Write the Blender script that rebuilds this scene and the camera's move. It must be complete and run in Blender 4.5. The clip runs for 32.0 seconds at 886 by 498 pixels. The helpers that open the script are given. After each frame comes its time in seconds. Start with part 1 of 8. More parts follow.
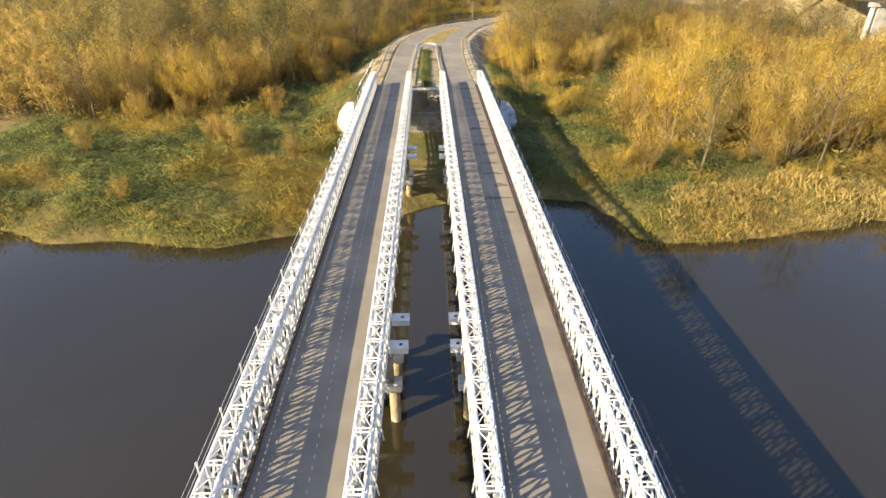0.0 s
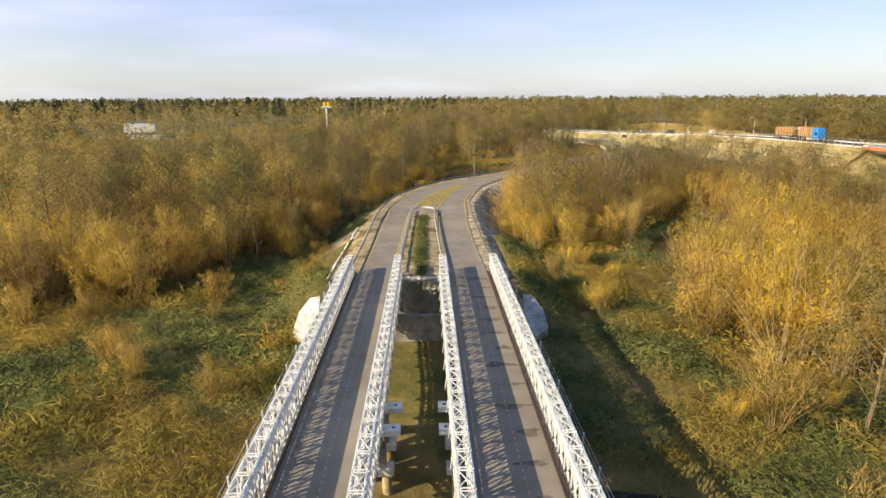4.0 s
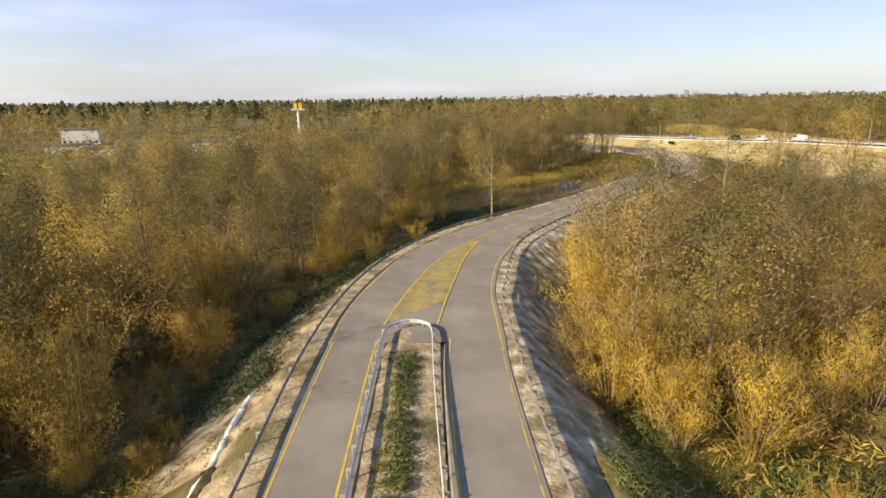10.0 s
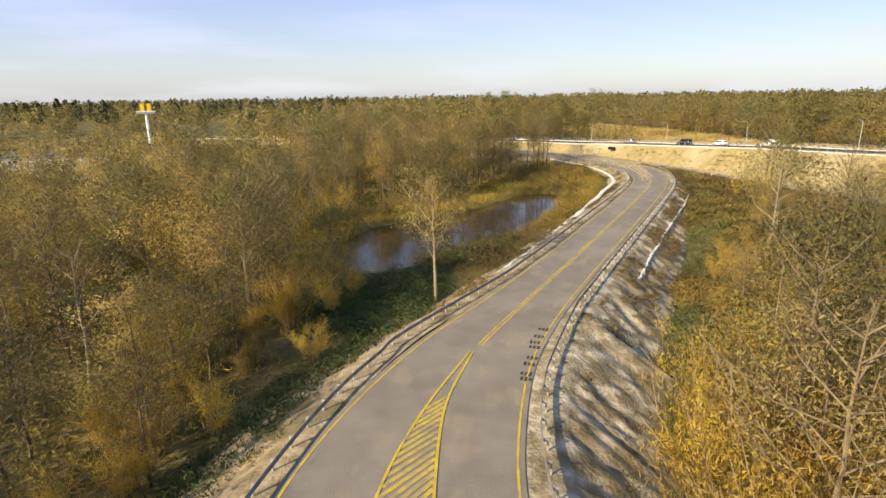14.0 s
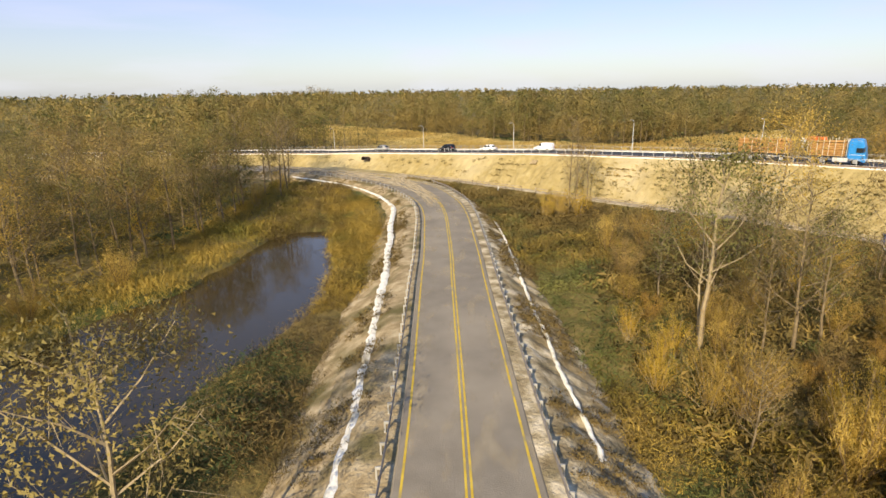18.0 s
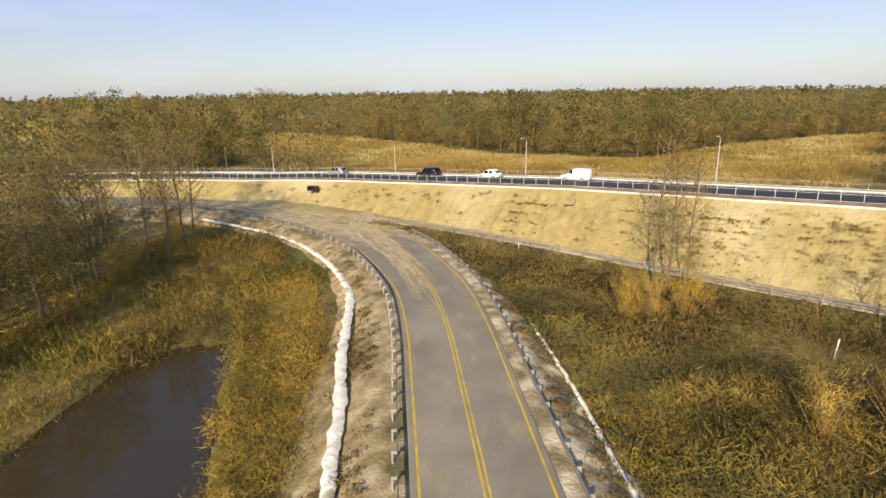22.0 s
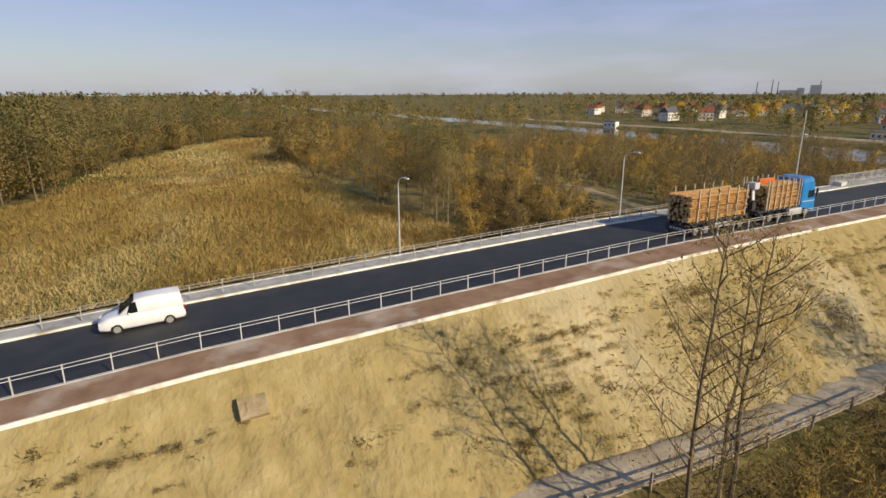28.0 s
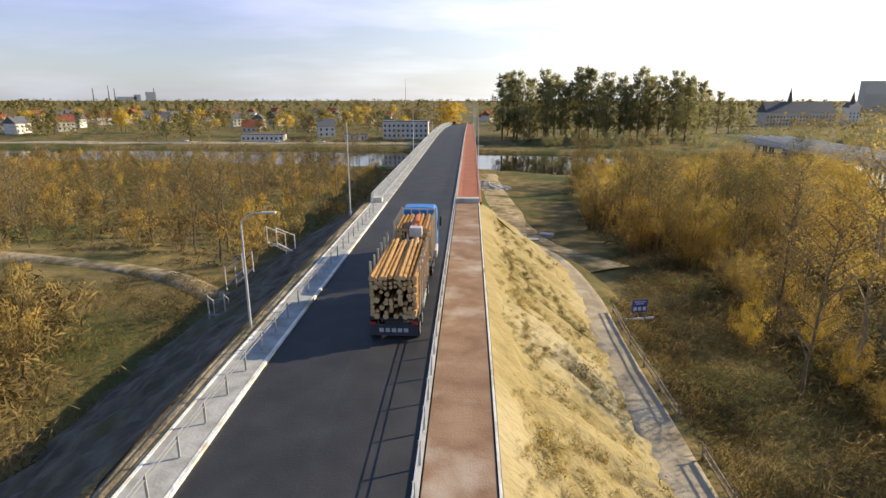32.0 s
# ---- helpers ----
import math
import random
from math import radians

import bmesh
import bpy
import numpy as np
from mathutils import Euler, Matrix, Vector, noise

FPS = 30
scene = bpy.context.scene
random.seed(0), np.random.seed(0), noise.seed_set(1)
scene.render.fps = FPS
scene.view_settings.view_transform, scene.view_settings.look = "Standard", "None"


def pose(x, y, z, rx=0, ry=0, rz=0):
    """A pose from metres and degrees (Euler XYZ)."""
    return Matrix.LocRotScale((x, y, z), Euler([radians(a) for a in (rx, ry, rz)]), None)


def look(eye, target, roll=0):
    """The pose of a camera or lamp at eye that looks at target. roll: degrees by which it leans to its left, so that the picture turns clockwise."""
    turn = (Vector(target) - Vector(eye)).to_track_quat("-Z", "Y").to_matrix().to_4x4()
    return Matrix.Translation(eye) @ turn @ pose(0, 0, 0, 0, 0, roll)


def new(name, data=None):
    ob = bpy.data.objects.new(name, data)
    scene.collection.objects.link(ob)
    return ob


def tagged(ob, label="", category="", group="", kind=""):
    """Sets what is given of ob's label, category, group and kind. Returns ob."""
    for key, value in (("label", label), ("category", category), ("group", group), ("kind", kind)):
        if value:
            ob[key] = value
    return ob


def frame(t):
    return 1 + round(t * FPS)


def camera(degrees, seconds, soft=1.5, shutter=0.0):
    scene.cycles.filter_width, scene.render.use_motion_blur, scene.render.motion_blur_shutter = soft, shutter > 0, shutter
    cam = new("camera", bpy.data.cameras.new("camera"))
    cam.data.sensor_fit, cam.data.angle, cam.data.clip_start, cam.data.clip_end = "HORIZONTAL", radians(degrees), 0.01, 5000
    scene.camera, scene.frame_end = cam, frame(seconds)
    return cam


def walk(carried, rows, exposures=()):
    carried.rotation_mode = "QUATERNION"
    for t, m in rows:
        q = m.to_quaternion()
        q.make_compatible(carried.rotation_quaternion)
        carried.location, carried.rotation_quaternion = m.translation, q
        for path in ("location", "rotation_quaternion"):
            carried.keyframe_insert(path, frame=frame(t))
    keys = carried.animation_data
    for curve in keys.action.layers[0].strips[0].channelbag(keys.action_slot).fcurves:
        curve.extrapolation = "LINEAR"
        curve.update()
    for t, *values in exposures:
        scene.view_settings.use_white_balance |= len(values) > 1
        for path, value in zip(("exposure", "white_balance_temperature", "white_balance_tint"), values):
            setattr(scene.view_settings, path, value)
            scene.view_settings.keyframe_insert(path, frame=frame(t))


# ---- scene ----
cam = camera(77.0, 32.0)
# seconds, x, y, z, yaw, pitch, roll
ROWS = [
    (0.0, 0.50, -2.30, 20.50, -0.63, -28.99, 0.35),
    (0.5, 0.41, 1.02, 20.50, -0.76, -27.00, 0.31),
    (1.0, 0.36, 4.44, 20.51, -0.82, -23.22, 0.26),
    (1.5, 0.36, 7.94, 20.50, -0.90, -20.83, 0.24),
    (2.0, 0.42, 11.52, 20.44, -0.93, -18.33, 0.24),
    (2.5, 0.49, 15.13, 20.37, -0.98, -16.03, 0.25),
    (3.0, 0.57, 18.81, 20.31, -0.95, -15.20, 0.27),
    (3.5, 0.65, 22.47, 20.28, -0.86, -15.26, 0.31),
    (5.5, 0.44, 36.77, 20.09, -1.14, -15.30, 0.28),
    (6.0, 0.51, 41.38, 19.91, -1.07, -15.30, 0.34),
    (6.5, 0.55, 46.05, 19.73, -1.05, -15.27, 0.43),
    (7.0, 0.58, 50.95, 19.61, -0.98, -15.24, 0.51),
    (7.5, 0.56, 56.00, 19.51, -0.98, -15.24, 0.58),
    (8.0, 0.52, 61.18, 19.41, -1.02, -15.19, 0.64),
    (8.5, 0.53, 66.34, 19.30, -1.02, -15.25, 0.68),
    (9.0, 0.58, 71.62, 19.23, -1.11, -15.20, 0.70),
    (9.5, 0.62, 76.87, 19.18, -1.19, -15.21, 0.75),
    (10.0, 0.70, 82.21, 19.20, -1.22, -15.17, 0.80),
    (10.5, 0.77, 87.56, 19.22, -1.27, -15.23, 0.86),
    (11.0, 0.81, 93.03, 19.25, -1.34, -15.21, 0.89),
    (11.5, 0.87, 98.38, 19.24, -1.30, -15.24, 0.86),
    (12.0, 0.83, 103.67, 19.23, -1.33, -15.21, 0.86),
    (12.5, 0.77, 108.95, 19.19, -2.88, -15.25, 0.88),
    (13.0, 0.66, 114.37, 19.11, -5.20, -15.25, 0.89),
    (13.5, 0.49, 119.81, 19.01, -8.29, -15.38, 0.91),
    (14.0, 0.53, 125.27, 18.95, -11.96, -15.38, 0.90),
    (14.5, 0.84, 130.55, 18.93, -15.59, -15.57, 0.89),
    (15.0, 1.30, 135.77, 18.93, -19.67, -15.59, 0.88),
    (15.5, 1.89, 140.84, 18.90, -24.27, -15.57, 0.87),
    (17.5, 7.75, 159.43, 18.86, -38.71, -15.88, 0.91),
    (18.0, 10.09, 163.99, 18.88, -40.59, -15.90, 0.90),
    (18.5, 12.71, 168.37, 18.88, -42.78, -15.90, 0.88),
    (19.0, 15.67, 172.65, 18.87, -43.71, -15.92, 0.85),
    (19.5, 18.91, 176.75, 18.89, -43.99, -15.90, 0.81),
    (20.0, 22.35, 181.01, 18.92, -44.12, -15.84, 0.77),
    (20.5, 25.75, 185.30, 18.93, -44.16, -15.84, 0.82),
    (21.0, 29.16, 189.61, 18.92, -44.14, -15.80, 0.88),
    (21.5, 32.60, 193.81, 18.84, -44.14, -15.80, 0.90),
    (22.0, 36.09, 197.97, 18.73, -44.08, -15.76, 0.92),
    (22.5, 39.58, 202.02, 18.62, -44.11, -15.77, 0.92),
    (23.0, 43.03, 206.15, 18.51, -44.07, -15.71, 0.89),
    (23.5, 46.22, 210.24, 18.40, -45.61, -15.71, 0.85),
    (24.0, 49.21, 214.24, 18.38, -49.34, -15.64, 0.80),
    (24.5, 51.85, 218.05, 18.40, -53.87, -15.70, 0.75),
    (25.0, 54.38, 221.80, 18.43, -59.95, -15.65, 0.70),
    (25.5, 56.59, 225.30, 18.50, -66.63, -15.71, 0.60),
    (26.0, 58.86, 229.13, 18.54, -74.79, -15.83, 0.45),
    (26.5, 61.27, 232.64, 18.58, -83.73, -15.78, 0.28),
    (28.5, 77.35, 238.41, 18.90, -119.41, -15.66, 0.12),
    (29.0, 81.17, 239.40, 19.02, -128.77, -15.56, 0.10),
    (29.5, 85.18, 239.21, 19.06, -137.32, -15.51, 0.06),
    (30.0, 89.24, 238.06, 19.05, -145.53, -15.44, 0.02),
    (30.5, 93.07, 236.41, 19.03, -153.59, -15.35, -0.01),
    (31.0, 96.65, 234.18, 18.99, -162.58, -15.23, 0.00),
    (31.5, 99.62, 231.38, 18.97, -167.85, -15.23, 0.02),
    (32.0, 102.40, 228.14, 18.96, -170.12, -15.17, 0.01),
]
walk(cam, [(t, pose(x, y, z, 90 + pitch, 0, yaw) @ pose(0, 0, 0, 0, 0, -roll)) for t, x, y, z, yaw, pitch, roll in ROWS],
     exposures=[(0, 1.18, 6500, 10), (2, 0.9, 6500, 10), (3, 0.72, 6500, 10), (6, 0.68, 6500, 10), (10, 0.65, 6500, 10), (14, 0.68, 6500, 10), (19, 0.6, 6500, 10), (23, 0.35, 6500, 10), (25, 0.05, 6416, 14), (26.5, -0.05, 6354, 14), (29, 0.0, 6250, 11), (31, 0.34, 6250, 11), (32, 0.42, 6250, 11)])

# ---- world and sun ----
SUN_WAY = Vector((1.66, 0.95, -1.0)).normalized()
world = bpy.data.worlds.new("world")
scene.world = world
world.use_nodes = True
wn = world.node_tree
sky = wn.nodes.new("ShaderNodeTexSky")
sky.sky_type = "NISHITA"
sky.sun_disc = False
sky.sun_elevation = math.asin(-SUN_WAY.z)
sky.sun_rotation = math.atan2(-SUN_WAY.x, -SUN_WAY.y)
sky.air_density, sky.dust_density, sky.ozone_density = 1.0, 0.8, 2.2
# thin cirrus: a streaky noise over the sky dome
tc = wn.nodes.new("ShaderNodeTexCoord")
mp = wn.nodes.new("ShaderNodeMapping")
mp.inputs["Scale"].default_value = (1.2, 2.2, 9.0)
mp.inputs["Rotation"].default_value = (0.0, 0.1, 0.6)
cn = wn.nodes.new("ShaderNodeTexNoise")
cn.inputs["Scale"].default_value, cn.inputs["Detail"].default_value = 2.2, 5.0
cr = wn.nodes.new("ShaderNodeMapRange")
cr.inputs["From Min"].default_value, cr.inputs["From Max"].default_value = 0.45, 0.8
cr.inputs["To Min"].default_value, cr.inputs["To Max"].default_value = 0.45, 0.92
cm = wn.nodes.new("ShaderNodeMix")
cm.data_type = "RGBA"
# brighter haze round the sun
dp = wn.nodes.new("ShaderNodeVectorMath")
dp.operation = "DOT_PRODUCT"
dp.inputs[1].default_value = Vector((-SUN_WAY.x, -SUN_WAY.y, 0.25)).normalized()
hz = wn.nodes.new("ShaderNodeMapRange")
hz.interpolation_type = "SMOOTHSTEP"
hz.inputs["From Min"].default_value, hz.inputs["From Max"].default_value = -0.1, 1.0
hz.inputs["To Min"].default_value, hz.inputs["To Max"].default_value = 0.0, 1.0
hm = wn.nodes.new("ShaderNodeMix")
hm.data_type = "RGBA"
hm.inputs["B"].default_value = (20.0, 19.0, 17.5, 1.0)
hv = wn.nodes.new("ShaderNodeMix")
hv.data_type = "RGBA"
hv.inputs["A"].default_value, hv.inputs["B"].default_value = (6.9, 7.0, 7.7, 1.0), (5.2, 5.75, 9.0, 1.0)
hr = wn.nodes.new("ShaderNodeMapRange")
hr.interpolation_type = "SMOOTHSTEP"
hr.inputs["From Min"].default_value, hr.inputs["From Max"].default_value = 0.02, 0.17
hs = wn.nodes.new("ShaderNodeSeparateXYZ")
wn.links.new(tc.outputs["Generated"], hs.inputs["Vector"])
wn.links.new(hs.outputs["Z"], hr.inputs["Value"])
wn.links.new(hr.outputs["Result"], hv.inputs["Factor"])
wn.links.new(hv.outputs["Result"], hm.inputs["A"])
wn.links.new(tc.outputs["Generated"], dp.inputs[0])
wn.links.new(dp.outputs["Value"], hz.inputs["Value"])
wn.links.new(hz.outputs["Result"], hm.inputs["Factor"])
wn.links.new(hm.outputs["Result"], cm.inputs["B"])
bg = wn.nodes["Background"]
bg.inputs["Strength"].default_value = 0.085
wn.links.new(tc.outputs["Generated"], mp.inputs["Vector"])
wn.links.new(mp.outputs["Vector"], cn.inputs["Vector"])
wn.links.new(cn.outputs["Fac"], cr.inputs["Value"])
# the veil lies low: overhead the sky is a deeper blue
sx = wn.nodes.new("ShaderNodeSeparateXYZ")
zr = wn.nodes.new("ShaderNodeMapRange")
zr.interpolation_type = "SMOOTHSTEP"
zr.inputs["From Min"].default_value, zr.inputs["From Max"].default_value = 0.17, 0.5
zr.inputs["To Min"].default_value, zr.inputs["To Max"].default_value = 1.0, 0.06
vm = wn.nodes.new("ShaderNodeMath")
vm.operation = "MULTIPLY"
wn.links.new(tc.outputs["Generated"], sx.inputs["Vector"])
wn.links.new(sx.outputs["Z"], zr.inputs["Value"])
wn.links.new(cr.outputs["Result"], vm.inputs[0])
wn.links.new(zr.outputs["Result"], vm.inputs[1])
wn.links.new(vm.outputs["Value"], cm.inputs["Factor"])
wn.links.new(sky.outputs["Color"], cm.inputs["A"])
# clear deep blue overhead
zb = wn.nodes.new("ShaderNodeMapRange")
zb.interpolation_type = "SMOOTHSTEP"
zb.inputs["From Min"].default_value, zb.inputs["From Max"].default_value = 0.2, 0.65
zb.inputs["To Min"].default_value, zb.inputs["To Max"].default_value = 0.0, 0.6
zm = wn.nodes.new("ShaderNodeMix")
zm.data_type = "RGBA"
zm.inputs["B"].default_value = (1.5, 2.8, 6.0, 1.0)
wn.links.new(sx.outputs["Z"], zb.inputs["Value"])
wn.links.new(zb.outputs["Result"], zm.inputs["Factor"])
wn.links.new(cm.outputs["Result"], zm.inputs["A"])
wn.links.new(zm.outputs["Result"], bg.inputs["Color"])
sun = new("sun", bpy.data.lights.new("sun", "SUN"))
sun.data.energy, sun.data.angle, sun.data.color = 5.0, radians(0.5), (1.0, 0.84, 0.57)
sun.matrix_world = look((0, 0, 0), SUN_WAY)


# ---- materials ----
def material(name, colors, scale=1.0, detail=6.0, rough=0.8, metal=0.0, bump=0.0, bump_scale=None, spread=(0.35, 0.65), island=0.0, thing=0.0, translucent=0.0, stain=None, stain_scale=0.15, stain_range=(0.5, 0.7), stretch=(1, 1, 1)):
    """A procedural material: two or three colours mixed by noise, with stains at a larger scale, relief, and variation by piece."""
    m = bpy.data.materials.new(name)
    m.use_nodes = True
    nt = m.node_tree
    nodes, links = nt.nodes, nt.links
    bsdf = nodes["Principled BSDF"]
    bsdf.inputs["Roughness"].default_value = rough
    bsdf.inputs["Metallic"].default_value = metal
    if "Specular IOR Level" in bsdf.inputs and rough > 0.75:
        bsdf.inputs["Specular IOR Level"].default_value = 0.2
    geo = nodes.new("ShaderNodeNewGeometry")
    mapping = nodes.new("ShaderNodeMapping")
    mapping.inputs["Scale"].default_value = stretch
    links.new(geo.outputs["Position"], mapping.inputs["Vector"])
    ns = nodes.new("ShaderNodeTexNoise")
    ns.inputs["Scale"].default_value, ns.inputs["Detail"].default_value = scale, detail
    links.new(mapping.outputs["Vector"], ns.inputs["Vector"])
    fac = ns.outputs["Fac"]
    rng = nodes.new("ShaderNodeMapRange")
    rng.inputs["From Min"].default_value, rng.inputs["From Max"].default_value = spread
    links.new(fac, rng.inputs["Value"])
    fac = rng.outputs["Result"]
    for amount, source in ((island, geo.outputs["Random Per Island"]), (thing, None)):
        if amount:
            if source is None:
                source = nodes.new("ShaderNodeObjectInfo").outputs["Random"]
            mx = nodes.new("ShaderNodeMix")
            mx.inputs["Factor"].default_value = amount
            links.new(fac, mx.inputs["A"])
            links.new(source, mx.inputs["B"])
            fac = mx.outputs["Result"]
    ramp = nodes.new("ShaderNodeValToRGB")
    while len(ramp.color_ramp.elements) < len(colors):
        ramp.color_ramp.elements.new(0.5)
    for i, (e, c) in enumerate(zip(ramp.color_ramp.elements, colors)):
        e.position = i / max(1, len(colors) - 1)
        e.color = (*c, 1)
    links.new(fac, ramp.inputs["Fac"])
    color = ramp.outputs["Color"]
    if stain:
        sn = nodes.new("ShaderNodeTexNoise")
        sn.inputs["Scale"].default_value, sn.inputs["Detail"].default_value = stain_scale, 5.0
        links.new(geo.outputs["Position"], sn.inputs["Vector"])
        sr = nodes.new("ShaderNodeMapRange")
        sr.inputs["From Min"].default_value, sr.inputs["From Max"].default_value = stain_range
        links.new(sn.outputs["Fac"], sr.inputs["Value"])
        sm = nodes.new("ShaderNodeMix")
        sm.data_type = "RGBA"
        sm.inputs["B"].default_value = (*stain, 1)
        links.new(sr.outputs["Result"], sm.inputs["Factor"])
        links.new(color, sm.inputs["A"])
        color = sm.outputs["Result"]
    links.new(color, bsdf.inputs["Base Color"])
    if bump:
        bn = nodes.new("ShaderNodeTexNoise")
        bn.inputs["Scale"].default_value, bn.inputs["Detail"].default_value = bump_scale or scale * 3, 6.0
        links.new(mapping.outputs["Vector"], bn.inputs["Vector"])
        bp = nodes.new("ShaderNodeBump")
        bp.inputs["Strength"].default_value, bp.inputs["Distance"].default_value = bump, 0.2
        links.new(bn.outputs["Fac"], bp.inputs["Height"])
        links.new(bp.outputs["Normal"], bsdf.inputs["Normal"])
    if translucent:
        tr = nodes.new("ShaderNodeBsdfTranslucent")
        links.new(color, tr.inputs["Color"])
        mix = nodes.new("ShaderNodeMixShader")
        mix.inputs["Fac"].default_value = translucent
        links.new(bsdf.outputs["BSDF"], mix.inputs[1])
        links.new(tr.outputs["BSDF"], mix.inputs[2])
        links.new(mix.outputs["Shader"], nodes["Material Output"].inputs["Surface"])
    return m


M_GROUND = material("meadow_ground", [(0.1, 0.085, 0.028), (0.17, 0.13, 0.045), (0.25, 0.18, 0.07)], 0.35, 8, 0.95, bump=0.8, bump_scale=1.5, stain=(0.075, 0.085, 0.02), stain_scale=0.05, stain_range=(0.48, 0.62))
M_SAND = material("sand", [(0.26, 0.2, 0.078), (0.33, 0.257, 0.11), (0.4, 0.322, 0.155)], 0.9, 12, 0.95, bump=0.9, bump_scale=3.0, stain=(0.47, 0.395, 0.235), stain_scale=0.05, stain_range=(0.46, 0.66), stretch=(0.8, 1.0, 0.8), spread=(0.25, 0.75))
M_LIMESAND = material("pale_eroded_sand", [(0.2, 0.15, 0.08), (0.37, 0.3, 0.185), (0.62, 0.53, 0.38)], 0.7, 9, 0.95, bump=0.65, bump_scale=3.5, stain=(0.2, 0.16, 0.085), stain_scale=0.3, stain_range=(0.52, 0.68))
# earth colour darkened for the slope that faces away from the sun
M_SHADEEARTH = material("shade_darkened_earth", [(0.075, 0.06, 0.045), (0.12, 0.098, 0.072), (0.18, 0.15, 0.11)], 0.6, 9, 0.95, bump=0.8, bump_scale=3.0, stain=(0.09, 0.085, 0.035), stain_scale=0.2, stain_range=(0.52, 0.7))
M_PAVING = material("concrete_paving", [(0.3, 0.292, 0.265), (0.38, 0.37, 0.34), (0.45, 0.44, 0.41)], 1.2, 9, 0.9, bump=0.15, bump_scale=8, stain=(0.2, 0.19, 0.165), stain_scale=0.5, stain_range=(0.55, 0.8))
M_DIRT = material("gravel_verge", [(0.25, 0.185, 0.1), (0.35, 0.27, 0.155), (0.47, 0.38, 0.245)], 0.8, 8, 0.95, bump=0.6, bump_scale=4, stain=(0.13, 0.11, 0.045), stain_scale=0.22, stain_range=(0.5, 0.66))
M_TRACK = material("sandy_track", [(0.33, 0.27, 0.18), (0.43, 0.36, 0.25), (0.5, 0.43, 0.31)], 0.6, 8, 0.95, bump=0.4, bump_scale=3, stain=(0.24, 0.19, 0.12), stain_scale=0.3)
M_ASPHALT = material("worn_asphalt", [(0.2, 0.172, 0.135), (0.222, 0.192, 0.153), (0.245, 0.213, 0.17)], 0.5, 8, 0.85, bump=0.15, bump_scale=12, stain=(0.31, 0.265, 0.205), stain_scale=0.12, stain_range=(0.5, 0.75), stretch=(1, 1, 1))
M_NEWASPHALT = material("fresh_asphalt", [(0.02, 0.02, 0.022), (0.026, 0.026, 0.028), (0.034, 0.034, 0.035)], 0.6, 8, 0.7, bump=0.12, bump_scale=14, stain=(0.05, 0.047, 0.043), stain_scale=0.1, stain_range=(0.55, 0.8))
M_REDPATH = material("red_pavement", [(0.23, 0.135, 0.08), (0.28, 0.175, 0.107), (0.33, 0.215, 0.138)], 0.7, 9, 0.9, bump=0.15, bump_scale=10, stain=(0.46, 0.375, 0.29), stain_scale=0.38, stain_range=(0.54, 0.72))
M_DECKRED = material("red_deck_coating", [(0.42, 0.135, 0.05), (0.5, 0.17, 0.065)], 0.5, 6, 0.7, bump=0.1)
M_CONCRETE = material("concrete", [(0.4, 0.38, 0.34), (0.52, 0.5, 0.45), (0.6, 0.58, 0.53)], 0.7, 8, 0.85, bump=0.2, bump_scale=6, stain=(0.38, 0.36, 0.31), stain_scale=0.5, stain_range=(0.55, 0.8))
# concrete darkened to stand in for shade under the bridges
M_SHADECONCRETE = material("shade_darkened_concrete", [(0.13, 0.12, 0.1), (0.21, 0.195, 0.165), (0.29, 0.27, 0.235)], 0.8, 9, 0.9, bump=0.3, bump_scale=5, stain=(0.1, 0.095, 0.06), stain_scale=0.4, stain_range=(0.5, 0.7))
M_CHALK = material("pale_limestone", [(0.62, 0.58, 0.48), (0.78, 0.74, 0.65), (0.85, 0.82, 0.75)], 1.2, 8, 0.9, bump=0.5, bump_scale=3, stain=(0.4, 0.33, 0.2), stain_scale=0.5, stain_range=(0.58, 0.7))
M_GALV = material("galvanised_steel", [(0.5, 0.5, 0.49), (0.62, 0.62, 0.61)], 2.0, 5, 0.45, metal=0.25, bump=0.05)
M_DARKGALV = material("dull_galvanised_steel", [(0.3, 0.295, 0.28), (0.42, 0.41, 0.39)], 2.0, 5, 0.6, metal=0.2, bump=0.05)
M_TRUSS = material("white_painted_steel", [(0.52, 0.52, 0.5), (0.64, 0.64, 0.62), (0.74, 0.74, 0.72)], 1.5, 6, 0.5, metal=0.0, bump=0.05, stain=(0.5, 0.46, 0.4), stain_scale=0.7, stain_range=(0.62, 0.75))
M_RUST = material("rusted_rail", [(0.05, 0.035, 0.028), (0.09, 0.06, 0.045)], 1.5, 6, 0.8, metal=0.2)
M_RAIL = material("weathered_guardrail", [(0.2, 0.17, 0.15), (0.3, 0.27, 0.24)], 1.5, 6, 0.6, metal=0.4)
M_YELLOW = material("yellow_road_paint", [(0.5, 0.34, 0.035), (0.6, 0.43, 0.06)], 1.2, 8, 0.8, stain=(0.32, 0.26, 0.11), stain_scale=0.8, stain_range=(0.5, 0.7))
M_WORNYELLOW = material("worn_yellow_road_paint", [(0.33, 0.26, 0.12), (0.48, 0.35, 0.07), (0.58, 0.42, 0.05)], 2.2, 9, 0.85, spread=(0.3, 0.7), stain=(0.24, 0.2, 0.14), stain_scale=0.7, stain_range=(0.45, 0.7))
M_WHITELINE = material("white_road_paint", [(0.3, 0.28, 0.25), (0.5, 0.48, 0.45)], 1.2, 8, 0.8)
M_DARKPATCH = material("dark_patch", [(0.05, 0.048, 0.045), (0.08, 0.075, 0.07)], 2.0, 6, 0.9)
